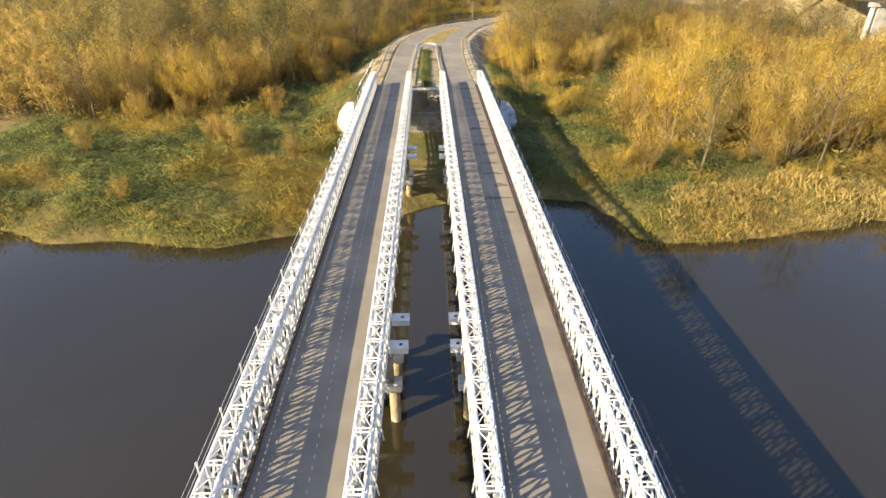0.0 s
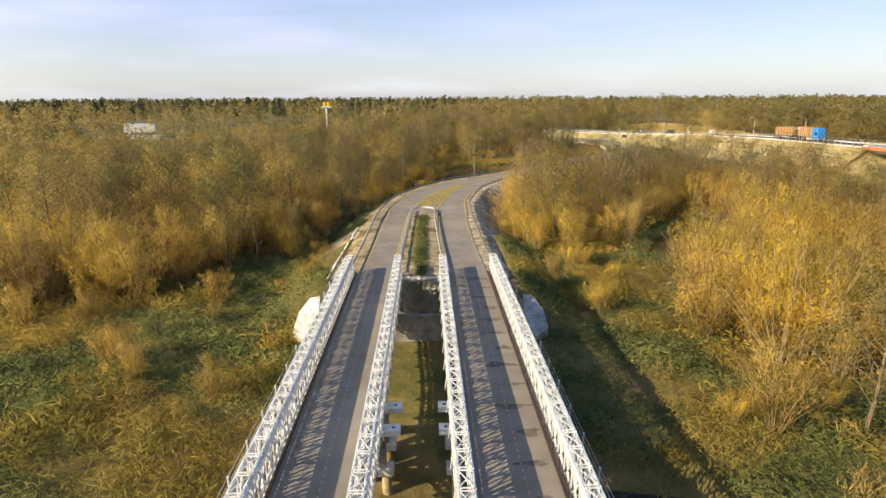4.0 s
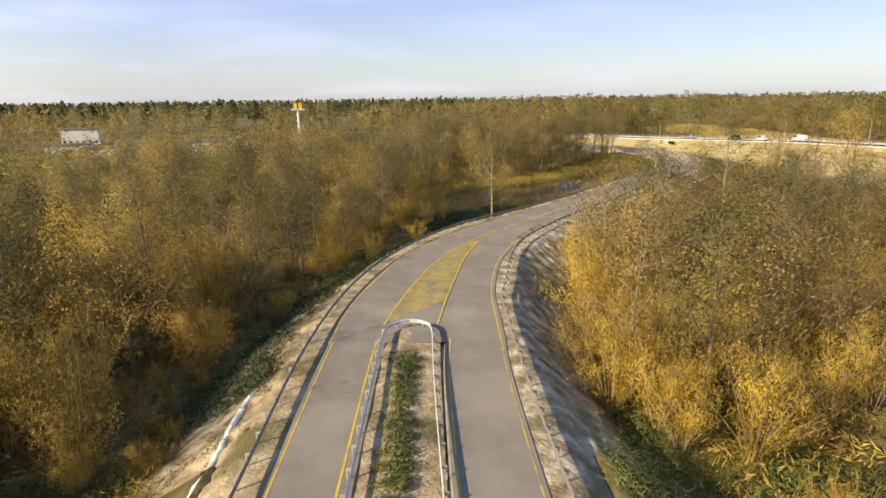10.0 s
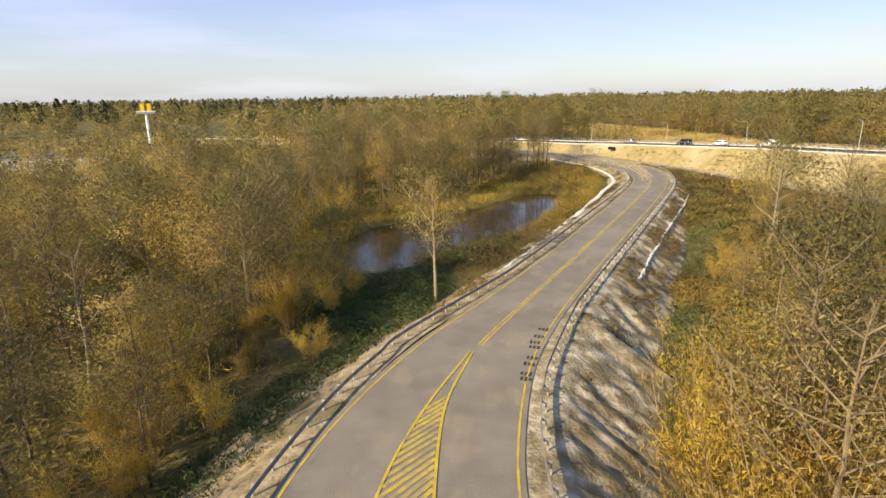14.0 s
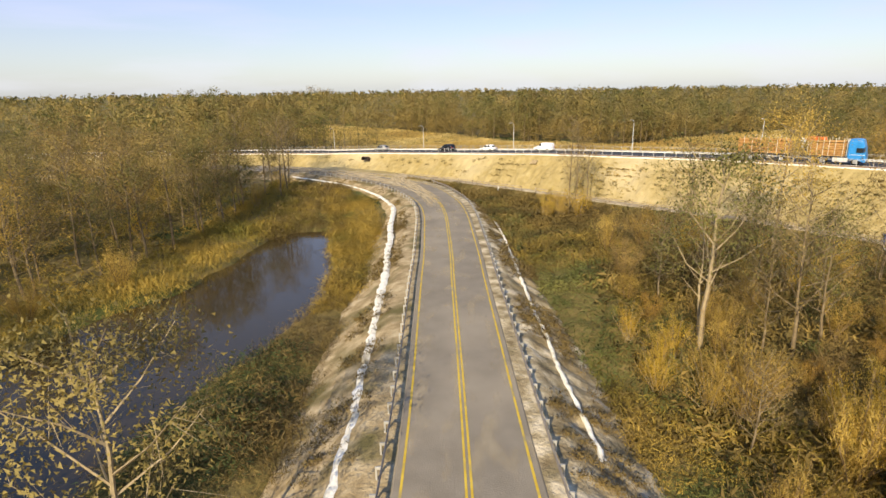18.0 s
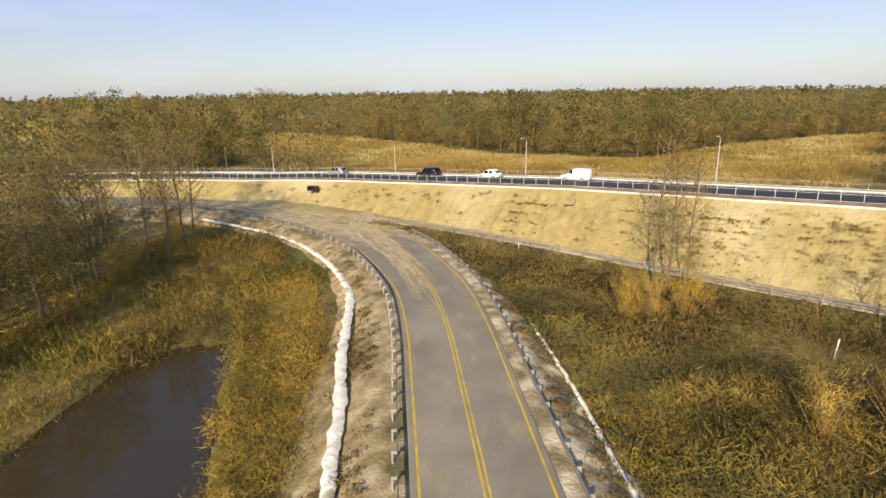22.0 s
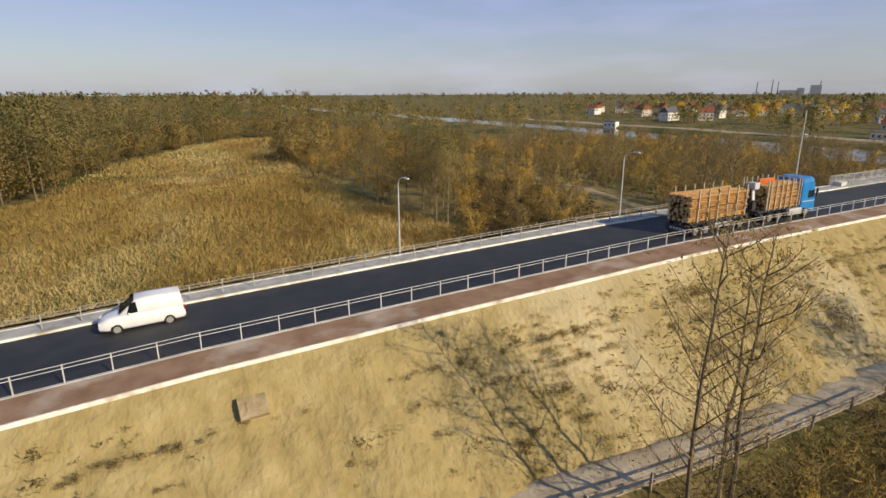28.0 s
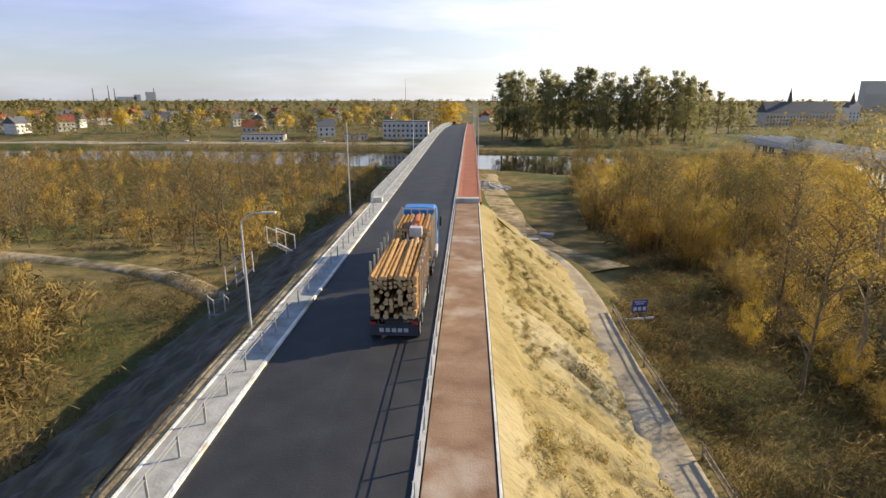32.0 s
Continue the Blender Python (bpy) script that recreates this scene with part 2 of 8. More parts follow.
M_STAIN = material("dried_mud_stain", [(0.1, 0.085, 0.065), (0.16, 0.137, 0.106)], 2.0, 6, 0.9)
M_BARK = material("bark", [(0.1, 0.075, 0.045), (0.17, 0.13, 0.078), (0.25, 0.195, 0.12)], 2.5, 6, 0.95, bump=0.4, thing=0.4)
M_PALEBARK = material("pale_bark", [(0.24, 0.185, 0.11), (0.36, 0.29, 0.18)], 2.5, 6, 0.9, bump=0.3, thing=0.4)
M_TWIG = material("brown_willow_twigs", [(0.15, 0.1, 0.05), (0.25, 0.18, 0.09)], 2.5, 6, 0.9, bump=0.3, thing=0.4)
M_WILLOW = material("willow_leaves", [(0.38, 0.26, 0.055), (0.56, 0.39, 0.085), (0.7, 0.5, 0.125)], 0.12, 3, 0.7, island=0.15, thing=0.6, translucent=0.5)
M_GOLD = material("golden_leaves", [(0.48, 0.31, 0.035), (0.66, 0.45, 0.055), (0.8, 0.58, 0.09)], 0.2, 3, 0.7, island=0.2, thing=0.45, translucent=0.5)
M_ALDER = material("alder_leaves", [(0.14, 0.118, 0.034), (0.26, 0.205, 0.058), (0.4, 0.3, 0.092)], 0.15, 3, 0.75, island=0.12, thing=0.6, translucent=0.36)
M_GREYLEAF = material("thin_grey_brown_leaves", [(0.23, 0.17, 0.058), (0.34, 0.25, 0.084), (0.46, 0.345, 0.118)], 0.15, 3, 0.8, island=0.15, thing=0.55, translucent=0.36)
M_OLIVE = material("dull_olive_leaves", [(0.1, 0.098, 0.032), (0.165, 0.155, 0.048), (0.26, 0.225, 0.072)], 0.1, 3, 0.8, island=0.15, thing=0.25, translucent=0.34)
M_OCHREWOOD = material("ochre_wood_leaves", [(0.31, 0.215, 0.052), (0.47, 0.325, 0.08), (0.62, 0.44, 0.115)], 0.09, 3, 0.8, island=0.15, thing=0.25, translucent=0.48)
M_ORANGELEAF = material("orange_brown_leaves", [(0.36, 0.215, 0.042), (0.53, 0.33, 0.062), (0.68, 0.45, 0.09)], 0.15, 3, 0.75, island=0.15, thing=0.5, translucent=0.48)
M_BROWNLEAF = material("brown_leaves", [(0.21, 0.14, 0.044), (0.33, 0.225, 0.07), (0.47, 0.325, 0.105)], 0.15, 3, 0.75, island=0.15, thing=0.55, translucent=0.44)
M_PINE = material("pine_needles", [(0.04, 0.05, 0.026), (0.07, 0.08, 0.038), (0.12, 0.11, 0.05)], 0.1, 3, 0.85, island=0.2)
M_FAR = material("far_woods_leaves", [(0.16, 0.13, 0.046), (0.25, 0.2, 0.07), (0.36, 0.275, 0.095)], 0.09, 4, 0.85, island=0.15, translucent=0.3)
M_WEED = material("weeds", [(0.17, 0.165, 0.036), (0.36, 0.265, 0.055), (0.56, 0.385, 0.085)], 0.1, 7, 0.8, island=0.2, translucent=0.3)
M_NETTLE = material("green_weeds", [(0.1, 0.13, 0.04), (0.17, 0.19, 0.056), (0.3, 0.275, 0.08)], 0.2, 6, 0.8, island=0.3, translucent=0.3)
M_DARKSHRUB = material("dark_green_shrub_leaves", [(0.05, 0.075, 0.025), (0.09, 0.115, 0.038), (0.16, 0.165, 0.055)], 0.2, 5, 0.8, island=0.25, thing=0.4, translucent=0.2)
# leaf colour lightened to stand in for haze over the far bank
M_POPLAR = material("hazed_poplar_leaves", [(0.26, 0.25, 0.11), (0.38, 0.35, 0.16), (0.5, 0.45, 0.21)], 0.05, 4, 0.8, island=0.2, thing=0.3, translucent=0.6)
M_REED = material("dry_reeds", [(0.44, 0.29, 0.08), (0.63, 0.45, 0.14), (0.78, 0.61, 0.26)], 0.05, 7, 0.8, island=0.14, translucent=0.32, stain=(0.42, 0.27, 0.075), stain_scale=0.045, stain_range=(0.56, 0.66), stretch=(0.5, 1.0, 1.0))
# darker brown grass; by the track and in thickets it carries tree shade
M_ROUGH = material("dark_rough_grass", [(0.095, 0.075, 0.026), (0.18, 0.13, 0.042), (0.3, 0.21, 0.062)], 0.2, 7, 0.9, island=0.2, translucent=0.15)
M_BROWNGRASS = material("brown_dead_grass", [(0.12, 0.086, 0.032), (0.21, 0.15, 0.055), (0.33, 0.235, 0.085)], 0.15, 5, 0.85, island=0.45, translucent=0.2)


def plain(name, color, rough=0.5, metal=0.0, spread=0.12):
    lo, hi = [tuple(max(0.0, c * k) for c in color) for k in (1 - spread, 1 + spread)]
    return material(name, [lo, hi], 1.7, 5, rough, metal)


def dust_film(name, color, reach):
    """Blown dust lying in streaks along a road: patchy, with the asphalt showing through."""
    m = material(name, color, 0.8, 8, 0.95)
    nt = m.node_tree
    uv = nt.nodes.new("ShaderNodeUVMap")
    mp = nt.nodes.new("ShaderNodeMapping")
    mp.inputs["Scale"].default_value = (5.0, 0.22, 1.0)
    ns = nt.nodes.new("ShaderNodeTexNoise")
    ns.inputs["Scale"].default_value, ns.inputs["Detail"].default_value = 1.0, 7.0
    rr = nt.nodes.new("ShaderNodeMapRange")
    rr.inputs["From Min"].default_value, rr.inputs["From Max"].default_value = reach
    tr = nt.nodes.new("ShaderNodeBsdfTransparent")
    mix = nt.nodes.new("ShaderNodeMixShader")
    nt.links.new(uv.outputs["UV"], mp.inputs["Vector"])
    nt.links.new(mp.outputs["Vector"], ns.inputs["Vector"])
    sp = nt.nodes.new("ShaderNodeSeparateXYZ")
    ends = nt.nodes.new("ShaderNodeMapRange")
    ends.inputs["From Min"].default_value, ends.inputs["From Max"].default_value = 0.0, 18.0
    ends.inputs["To Min"].default_value, ends.inputs["To Max"].default_value = -0.4, 0.0
    ad = nt.nodes.new("ShaderNodeMath")
    nt.links.new(uv.outputs["UV"], sp.inputs["Vector"])
    nt.links.new(sp.outputs["Y"], ends.inputs["Value"])
    nt.links.new(ns.outputs["Fac"], ad.inputs[0])
    nt.links.new(ends.outputs["Result"], ad.inputs[1])
    nt.links.new(ad.outputs["Value"], rr.inputs["Value"])
    nt.links.new(rr.outputs["Result"], mix.inputs["Fac"])
    nt.links.new(tr.outputs["BSDF"], mix.inputs[1])
    nt.links.new(nt.nodes["Principled BSDF"].outputs["BSDF"], mix.inputs[2])
    nt.links.new(mix.outputs["Shader"], nt.nodes["Material Output"].inputs["Surface"])
    return m


M_DUSTFILM = dust_film("streaked_sand_dust", [(0.38, 0.3, 0.175), (0.5, 0.41, 0.265)], (0.3, 0.6))
M_SEDGE = material("olive_orange_sedge", [(0.19, 0.17, 0.036), (0.36, 0.25, 0.052), (0.52, 0.36, 0.08)], 0.12, 7, 0.85, island=0.2, translucent=0.25)
M_THINDUST = dust_film("thin_road_dust", [(0.33, 0.28, 0.2), (0.4, 0.34, 0.25)], (0.52, 0.85))


def water(name, deep, rough):
    m = material(name, [tuple(c * 0.8 for c in deep), deep], 0.03, 3, rough)
    nt = m.node_tree
    bsdf = nt.nodes["Principled BSDF"]
    bsdf.inputs["IOR"].default_value = 1.33
    bsdf.inputs["Specular IOR Level"].default_value = 1.0
    geo = nt.nodes.new("ShaderNodeNewGeometry")
    wv = nt.nodes.new("ShaderNodeTexNoise")
    wv.inputs["Scale"].default_value, wv.inputs["Detail"].default_value = 0.9, 4.0
    bp = nt.nodes.new("ShaderNodeBump")
    bp.inputs["Strength"].default_value, bp.inputs["Distance"].default_value = 0.12, 0.05
    nt.links.new(geo.outputs["Position"], wv.inputs["Vector"])
    nt.links.new(wv.outputs["Fac"], bp.inputs["Height"])
    nt.links.new(bp.outputs["Normal"], bsdf.inputs["Normal"])
    return m


M_RIVER = water("river_water", (0.034, 0.028, 0.015), 0.05)
M_POND = water("pond_water", (0.05, 0.036, 0.016), 0.05)


# ---- mesh helpers ----
def mesh_of(name, verts, faces, mat, smooth=False, rounded=None):
    """A mesh from arrays; faces is an array of equal-sided faces or a list."""
    me = bpy.data.meshes.new(name)
    if isinstance(faces, np.ndarray):
        n, k = faces.shape
        me.vertices.add(len(verts))
        me.vertices.foreach_set("co", np.asarray(verts, np.float32).ravel())
        me.loops.add(n * k)
        me.loops.foreach_set("vertex_index", faces.astype(np.int32).ravel())
        me.polygons.add(n)
        me.polygons.foreach_set("loop_start", np.arange(0, n * k, k, dtype=np.int32))
        me.update(calc_edges=True)
    else:
        me.from_pydata([tuple(v) for v in verts], [], faces)
    if rounded is not None:
        smooth = True
        me.attributes.new("custom_normal", "FLOAT_VECTOR", "POINT").data.foreach_set("vector", np.asarray(rounded, np.float32).ravel())
    for m in (mat if isinstance(mat, (list, tuple)) else [mat]):
        me.materials.append(m)
    me.polygons.foreach_set("use_smooth", [bool(smooth)] * len(me.polygons))
    return me


def mesh_from(name, bm, mat):
    me = bpy.data.meshes.new(name)
    bm.to_mesh(me)
    bm.free()
    me.materials.append(mat)
    return me


def part(name, me, parent, label="", at=None):
    """One mesh object under a thing or under a part."""
    ob = new(name, me)
    ob.parent = parent
    if at is not None:
        ob.matrix_basis = at
    return tagged(ob, label)


def part_bm(name, bm, mat, parent, label="", at=None):
    return part(name, mesh_from(name, bm, mat), parent, label, at)


def thing(name, label, category, group="", at=None, data=None, kind=""):
    ob = new(name, data)
    if at is not None:
        ob.matrix_basis = at
    return tagged(ob, label, category, group, kind)


def box(bm, c, s, m=None, bevel=0.0):
    """A box about c with full sizes s, turned by m."""
    mat = (m or Matrix()) @ Matrix.Translation(c) @ Matrix.Diagonal((*s, 1))
    r = bmesh.ops.create_cube(bm, size=1.0, matrix=mat)
    if bevel:
        es = {e for v in r["verts"] for e in v.link_edges}
        bmesh.ops.bevel(bm, geom=list(es), offset=bevel, segments=2, affect="EDGES", profile=0.6)
    return bm


def bar(bm, a, b, w, h=None):
    """A square bar from a to b."""
    a, b = Vector(a), Vector(b)
    d = b - a
    rot = d.to_track_quat("Z", "Y").to_matrix().to_4x4()
    bmesh.ops.create_cube(bm, size=1.0, matrix=Matrix.Translation((a + b) / 2) @ rot @ Matrix.Diagonal((w, h or w, d.length, 1)))
    return bm


def rod(bm, a, b, r0, r1=None, n=8, caps=True):
    """A tapered round rod from a to b."""
    a, b = Vector(a), Vector(b)
    d = b - a
    rot = d.to_track_quat("Z", "Y").to_matrix().to_4x4()
    bmesh.ops.create_cone(bm, cap_ends=caps, segments=n, radius1=r0, radius2=r0 if r1 is None else r1, depth=d.length, matrix=Matrix.Translation((a + b) / 2) @ rot)
    return bm


def spline(points, step):
    """A smooth line through points, with one row every step metres."""
    p = np.array(points, float)
    e = np.vstack([2 * p[0] - p[1], p, 2 * p[-1] - p[-2]])
    rows = []
    for i in range(1, len(e) - 2):
        n = max(2, int(np.linalg.norm(e[i + 1][:2] - e[i][:2]) / step))
        for u in np.arange(n) / n:
            a, b, c, d = e[i - 1], e[i], e[i + 1], e[i + 2]
            rows.append(0.5 * (2 * b + (c - a) * u + (2 * a - 5 * b + 4 * c - d) * u * u + (3 * b - a - 3 * c + d) * u ** 3))
    rows.append(p[-1])
    return np.array(rows)


def normals(line):
    """The unit normal to the right of the way, in plan, at each row of a line."""
    t = np.gradient(line[:, :2], axis=0)
    t /= np.linalg.norm(t, axis=1)[:, None]
    return np.stack([t[:, 1], -t[:, 0]], 1)


def ribbon(line, offs, zs):
    """Vertices and quads of a strip along a line: offs and zs give each lengthwise edge's distance to the right and its height, as numbers or arrays."""
    nr = normals(line)
    n, k = len(line), len(offs)
    v = np.zeros((n, k, 3))
    for j in range(k):
        v[:, j, :2] = line[:, :2] + nr * np.broadcast_to(np.asarray(offs[j], float), (n,))[:, None]
        v[:, j, 2] = zs[j]
    i = np.arange(n - 1)[:, None] * k + np.arange(k - 1)[None]
    f = np.stack([i, i + 1, i + 1 + k, i + k], -1).reshape(-1, 4)[:, ::-1]
    return v.reshape(-1, 3), f


def inside(x, y, poly):
    """Signed distance to a polygon in plan: positive inside."""
    p = np.array(poly, float)
    q = np.roll(p, -1, 0)
    dist = np.full(np.shape(x), 1e9)
    inn = np.zeros(np.shape(x), bool)
    for a, b in zip(p, q):
        d = b - a
        u = np.clip(((x - a[0]) * d[0] + (y - a[1]) * d[1]) / (d @ d), 0, 1)
        dist = np.minimum(dist, np.hypot(x - a[0] - u * d[0], y - a[1] - u * d[1]))
        if a[1] != b[1]:
            inn ^= ((a[1] > y) != (b[1] > y)) & (x < a[0] + (y - a[1]) / (b[1] - a[1]) * d[0])
    return np.where(inn, dist, -dist)


def ease(v, a, b):
    u = np.clip((np.asarray(v, float) - a) / (b - a), 0, 1)
    return u * u * (3 - 2 * u)


def waves(x, y, k):
    """A smooth uneven field of about -1 to 1, for terrain."""
    return (np.sin(x * k + 1.3 * np.sin(y * k * 0.7 + 0.4)) + np.sin(y * k * 1.17 + 1.1 * np.sin(x * k * 0.63 + 2.1)) + np.sin((x + y) * k * 0.53 + 1.0)) / 3

# ---- plan: the lines of the place ----
# old road beyond the fork: x, y, half width
OLD = spline([(-0.75, 124, 7.4), (-0.45, 131, 7.3), (0.5, 138, 6.8), (2.5, 146.7, 6.4), (5.5, 154, 5.8), (10.6, 162.6, 4.9), (17.2, 170.7, 4.1), (25.5, 180.3, 3.75), (32.1, 188, 3.65), (36.6, 193.3, 3.65), (46.6, 205.1, 3.65),
              (52.1, 211.5, 3.65), (60.2, 221.3, 3.7), (66.1, 228.6, 3.75), (71.9, 236.9, 3.9), (76.4, 246.2, 4.2), (79.2, 254, 4.4), (80.8, 264, 4.6), (80.4, 275, 4.5), (77, 292, 4.0), (68, 309, 3.8), (54, 326, 3.6), (28, 346, 3.6)], 1.5)
# new road: the outer edge of its footway
NEW = spline([(147, -140), (140, -82), (124.5, 42), (108.8, 167.5), (104.6, 201), (101.9, 222), (99.4, 240), (96.5, 259), (92.6, 279), (87.0, 296), (73, 322), (54, 346), (28, 372), (-10, 400), (-60, 428)], 2.0)
W_FOOT, W_ASPH, W_STRIP = 2.9, 10.5, 12.3
WATER, POND_A, POND_B = -7.0, -4.0, -5.0
BRIDGE_END = 166.5
NORTH_BANK = ([-4000, -400, -120, -46, -31, -22, -16, -2, 10, 19.3, 20.8, 22.6, 37, 47, 70, 95, 125, 180, 260, 420, 900, 4000], [200, 90, 62, 52, 49.3, 49, 50.3, 57, 60, 59.5, 51.5, 48.8, 49, 53, 50, 38, 26, 24, 22, 30, 120, 700])
SOUTH_BANK = ([-4000, -400, -100, 0, 60, 110, 180, 260, 420, 900, 4000], [60, -30, -55, -50, -46, -44, -48, -45, -25, 60, 600])
POND_A_EDGE = [(3, 197), (1, 212), (8, 223), (18, 229), (27, 231.5), (38, 241), (46, 248.5), (51, 249.5), (55.5, 246.5), (50, 238), (44, 226), (38.5, 218.5), (29, 212), (20, 207), (11, 199)]
POND_B_EDGE = [(36.0, 113.0), (39.0, 120.5), (44.0, 126.5), (49, 130.5), (52.5, 128), (47.5, 121), (40.5, 113.5)]


def new_height(y):
    return np.interp(y, [-140, -80, -50, 20, 60, 169, 205, 215, 230, 240, 246, 258, 272, 280, 294, 302, 330, 400, 430], [3.5, 5.2, 6.2, 8.2, 8.6, 7.4, 7.05, 6.7, 6.2, 5.85, 5.5, 4.85, 4.1, 3.75, 3.05, 2.6, 1.9, 0.6, 0.2])


def ground_height(x, y):
    x, y = np.asarray(x, float), np.asarray(y, float)
    z = np.full(x.shape, -5.3) + 1.3 * ease(y, 95, 190)
    z = z + 2.6 * ease(x, 40, 78) * ease(y, 120, 175)
    z = z + 1.6 * ease(y, 240, 290) * (1 - ease(x, 40, 78))
    z = z + 2.0 * ease(-y, 70, 110)
    z = z + 0.35 * waves(x, y, 0.11) + 0.2 * waves(x + 31, y - 17, 0.37)
    far = np.hypot(x - 60, y - 150)
    z = z + 5.0 * ease(far, 700, 2500) * (0.6 + 0.6 * waves(x, y, 0.0021)) * ease(y + 0.6 * x, -600, 300)
    side = np.abs(x + 0.7)
    mound = -0.55 - np.hypot(np.maximum(side - 10.8, 0), np.maximum(88.5 - y, 0)) / 1.6
    z = np.where((side > 9.3) & (y < 112) & (y > 60), np.maximum(z, mound), z)
    nb, sb = np.interp(x, *NORTH_BANK), np.interp(x, *SOUTH_BANK)
    nb = nb + 1.3 * waves(x, x * 0.3, 0.55)
    river = np.minimum(nb - y, y - sb)
    z = np.where(river > -4, np.minimum(z, -5.6 - 3.2 * ease(river, -2.5, 4.0)), z)
    for edge, level in ((POND_A_EDGE, POND_A), (POND_B_EDGE, POND_B)):
        d = inside(x, y, edge) + 0.6 * waves(x, y, 0.8)
        z = np.where(d > -9, z + (np.minimum(level + 0.45 - 1.9 * ease(d, -2.0, 3.0), z + 9) - z) * ease(d, -9, -1.5), z)
    return z


def axis(lo, hi, step, far):
    a = list(np.arange(lo, hi + step / 2, step))
    s = step
    while a[-1] < far:
        s *= 1.22
        a.append(a[-1] + s)
    s = step
    while a[0] > -far:
        s *= 1.22
        a.insert(0, a[0] - s)
    return np.array(a)


def old_side(x, y):
    """Distance to the old road's line, and to the new road's line (positive east)."""
    d = np.full(x.shape, 1e9)
    for r in OLD[::3]:
        d = np.minimum(d, np.hypot(x - r[0], y - r[1]))
    return d


# the ground: one sheet out to the horizon
gx, gy = axis(-90, 200, 2.0, 4300), axis(-90, 330, 2.0, 4300)
GX, GY = np.meshgrid(gx, gy)
gv = np.stack([GX, GY, ground_height(GX, GY)], -1).reshape(-1, 3)
nx = len(gx)
gi = (np.arange(len(gy) - 1)[:, None] * nx + np.arange(nx - 1)[None]).ravel()
gf = np.stack([gi, gi + 1, gi + 1 + nx, gi + nx], 1)
thing("ground", "autumn flood-plain meadow, olive green and ochre", "ground", data=mesh_of("ground", gv, gf, M_GROUND, True), kind="structure")


def sheet(name, poly, z, mat, label):
    me = mesh_of(name, [(a, b, z) for a, b in poly], [list(range(len(poly)))[::-1]], mat)
    ob = thing(name, label, "water", data=me, kind="structure")
    if ob.data.polygons[0].normal.z < 0:
        ob.data.flip_normals()
    return ob


# river: one level strip between its banks, reaching under them
rx = np.array([-4000, -1500, -400, -120, -46, -16, 20, 60, 110, 180, 260, 420, 900, 4000.0])
rv, rf = [], []
for a in rx:
    rv += [(a, np.interp(a, *SOUTH_BANK) - 12, WATER), (a, np.interp(a, *NORTH_BANK) + 12, WATER)]
for i in range(len(rx) - 1):
    rf.append([2 * i, 2 * i + 2, 2 * i + 3, 2 * i + 1])
thing("river_water", "calm brown river reflecting the sky", "water", data=mesh_of("river_water", rv, rf, M_RIVER), kind="structure")


def grown(poly, d):
    c = np.mean(poly, 0)
    return [tuple(c + (np.array(p) - c) * (1 + d / np.linalg.norm(np.array(p) - c))) for p in poly]


sheet("pond_water", grown(POND_A_EDGE, 2.0), POND_A, M_POND, "still dark pond between reeds and alders")
sheet("pond_water", grown(POND_B_EDGE, 2.0), POND_B, M_POND, "small pool in the green marsh")


# ---- old road ----
def bank_offsets(line, hw, side, first, z_top, base_extra=0.0, run=1.5, rows=7, step_noise=0.25):
    """Offsets and heights for a slope from a road's shoulder down into the ground."""
    nr = normals(line)
    offs, zs = [side * (hw + first)], [z_top]
    for k in range(1, rows + 1):
        d = hw + first + k * 8.5 / rows
        px, py = line[:, 0] + nr[:, 0] * side * d, line[:, 1] + nr[:, 1] * side * d
        g = ground_height(px, py) - 0.35
        u = k / rows
        drop = (d - hw - first) / run
        z = np.maximum(z_top - drop + step_noise * waves(px * 1.0, py * 1.0, 0.9) * (1 - u) + 0.12 * waves(px, py, 2.6), g)
        if k == rows:
            z = np.minimum(z, g)
        offs.append(side * d)
        zs.append(z)
    return offs, zs


def surface(name, line, offs, zs, mat, label, category, smooth=False, kind="structure"):
    v, f = ribbon(line, offs, zs)
    if offs[-1] is not None and np.mean(np.asarray(offs[-1], float)) < np.mean(np.asarray(offs[0], float)):
        f = f[:, ::-1]
    return thing(name, label, category, data=mesh_of(name, v, f, mat, smooth), kind=kind)


hw = OLD[:, 2]
surface("road_old", OLD, [-hw - 0.35, -hw, -hw / 2, 0 * hw, hw / 2, hw, hw + 0.35], [-0.25, 0.0, 0.02, 0.05, 0.02, 0.0, -0.25], M_ASPHALT, "worn pale grey asphalt road with yellow temporary lines", "road")
APPROACH_L = spline([(-6.1, 88.8), (-5.9, 104), (-5.7, 118), (-5.5, 124.6)], 2.0)
APPROACH_R = spline([(4.5, 88.8), (4.0, 104), (3.9, 118), (4.2, 124.6)], 2.0)
surface("road_approach_west", APPROACH_L, [-2.55, -2.3, 2.3, 2.55], [-0.25, 0.015, 0.015, -0.25], M_ASPHALT, "worn asphalt lane leading off the western bridge", "road")
surface("road_approach_east", APPROACH_R, [-2.55, -2.4, 2.4, 2.65], [-0.25, 0.015, 0.015, -0.25], M_ASPHALT, "worn asphalt lane leading off the eastern bridge", "road")
# the median between the two lanes
MED = spline([(-1.0, 88.5), (-1.3, 104), (-1.4, 118), (-1.3, 126.8)], 1.2)
surface("median_strip", MED, [-2.9, -1.7, -0.6, 0.5, 1.6, 2.6], [-0.1, -0.02 + 0.1 * waves(MED[:, 1], MED[:, 0], 1.1), 0.06 + 0.12 * waves(MED[:, 1], MED[:, 0] + 3, 0.9), 0.02 + 0.12 * waves(MED[:, 1] + 7, MED[:, 0], 1.3), -0.02, -0.1], M_DIRT, "sandy median strip with low weeds", "verge", True)

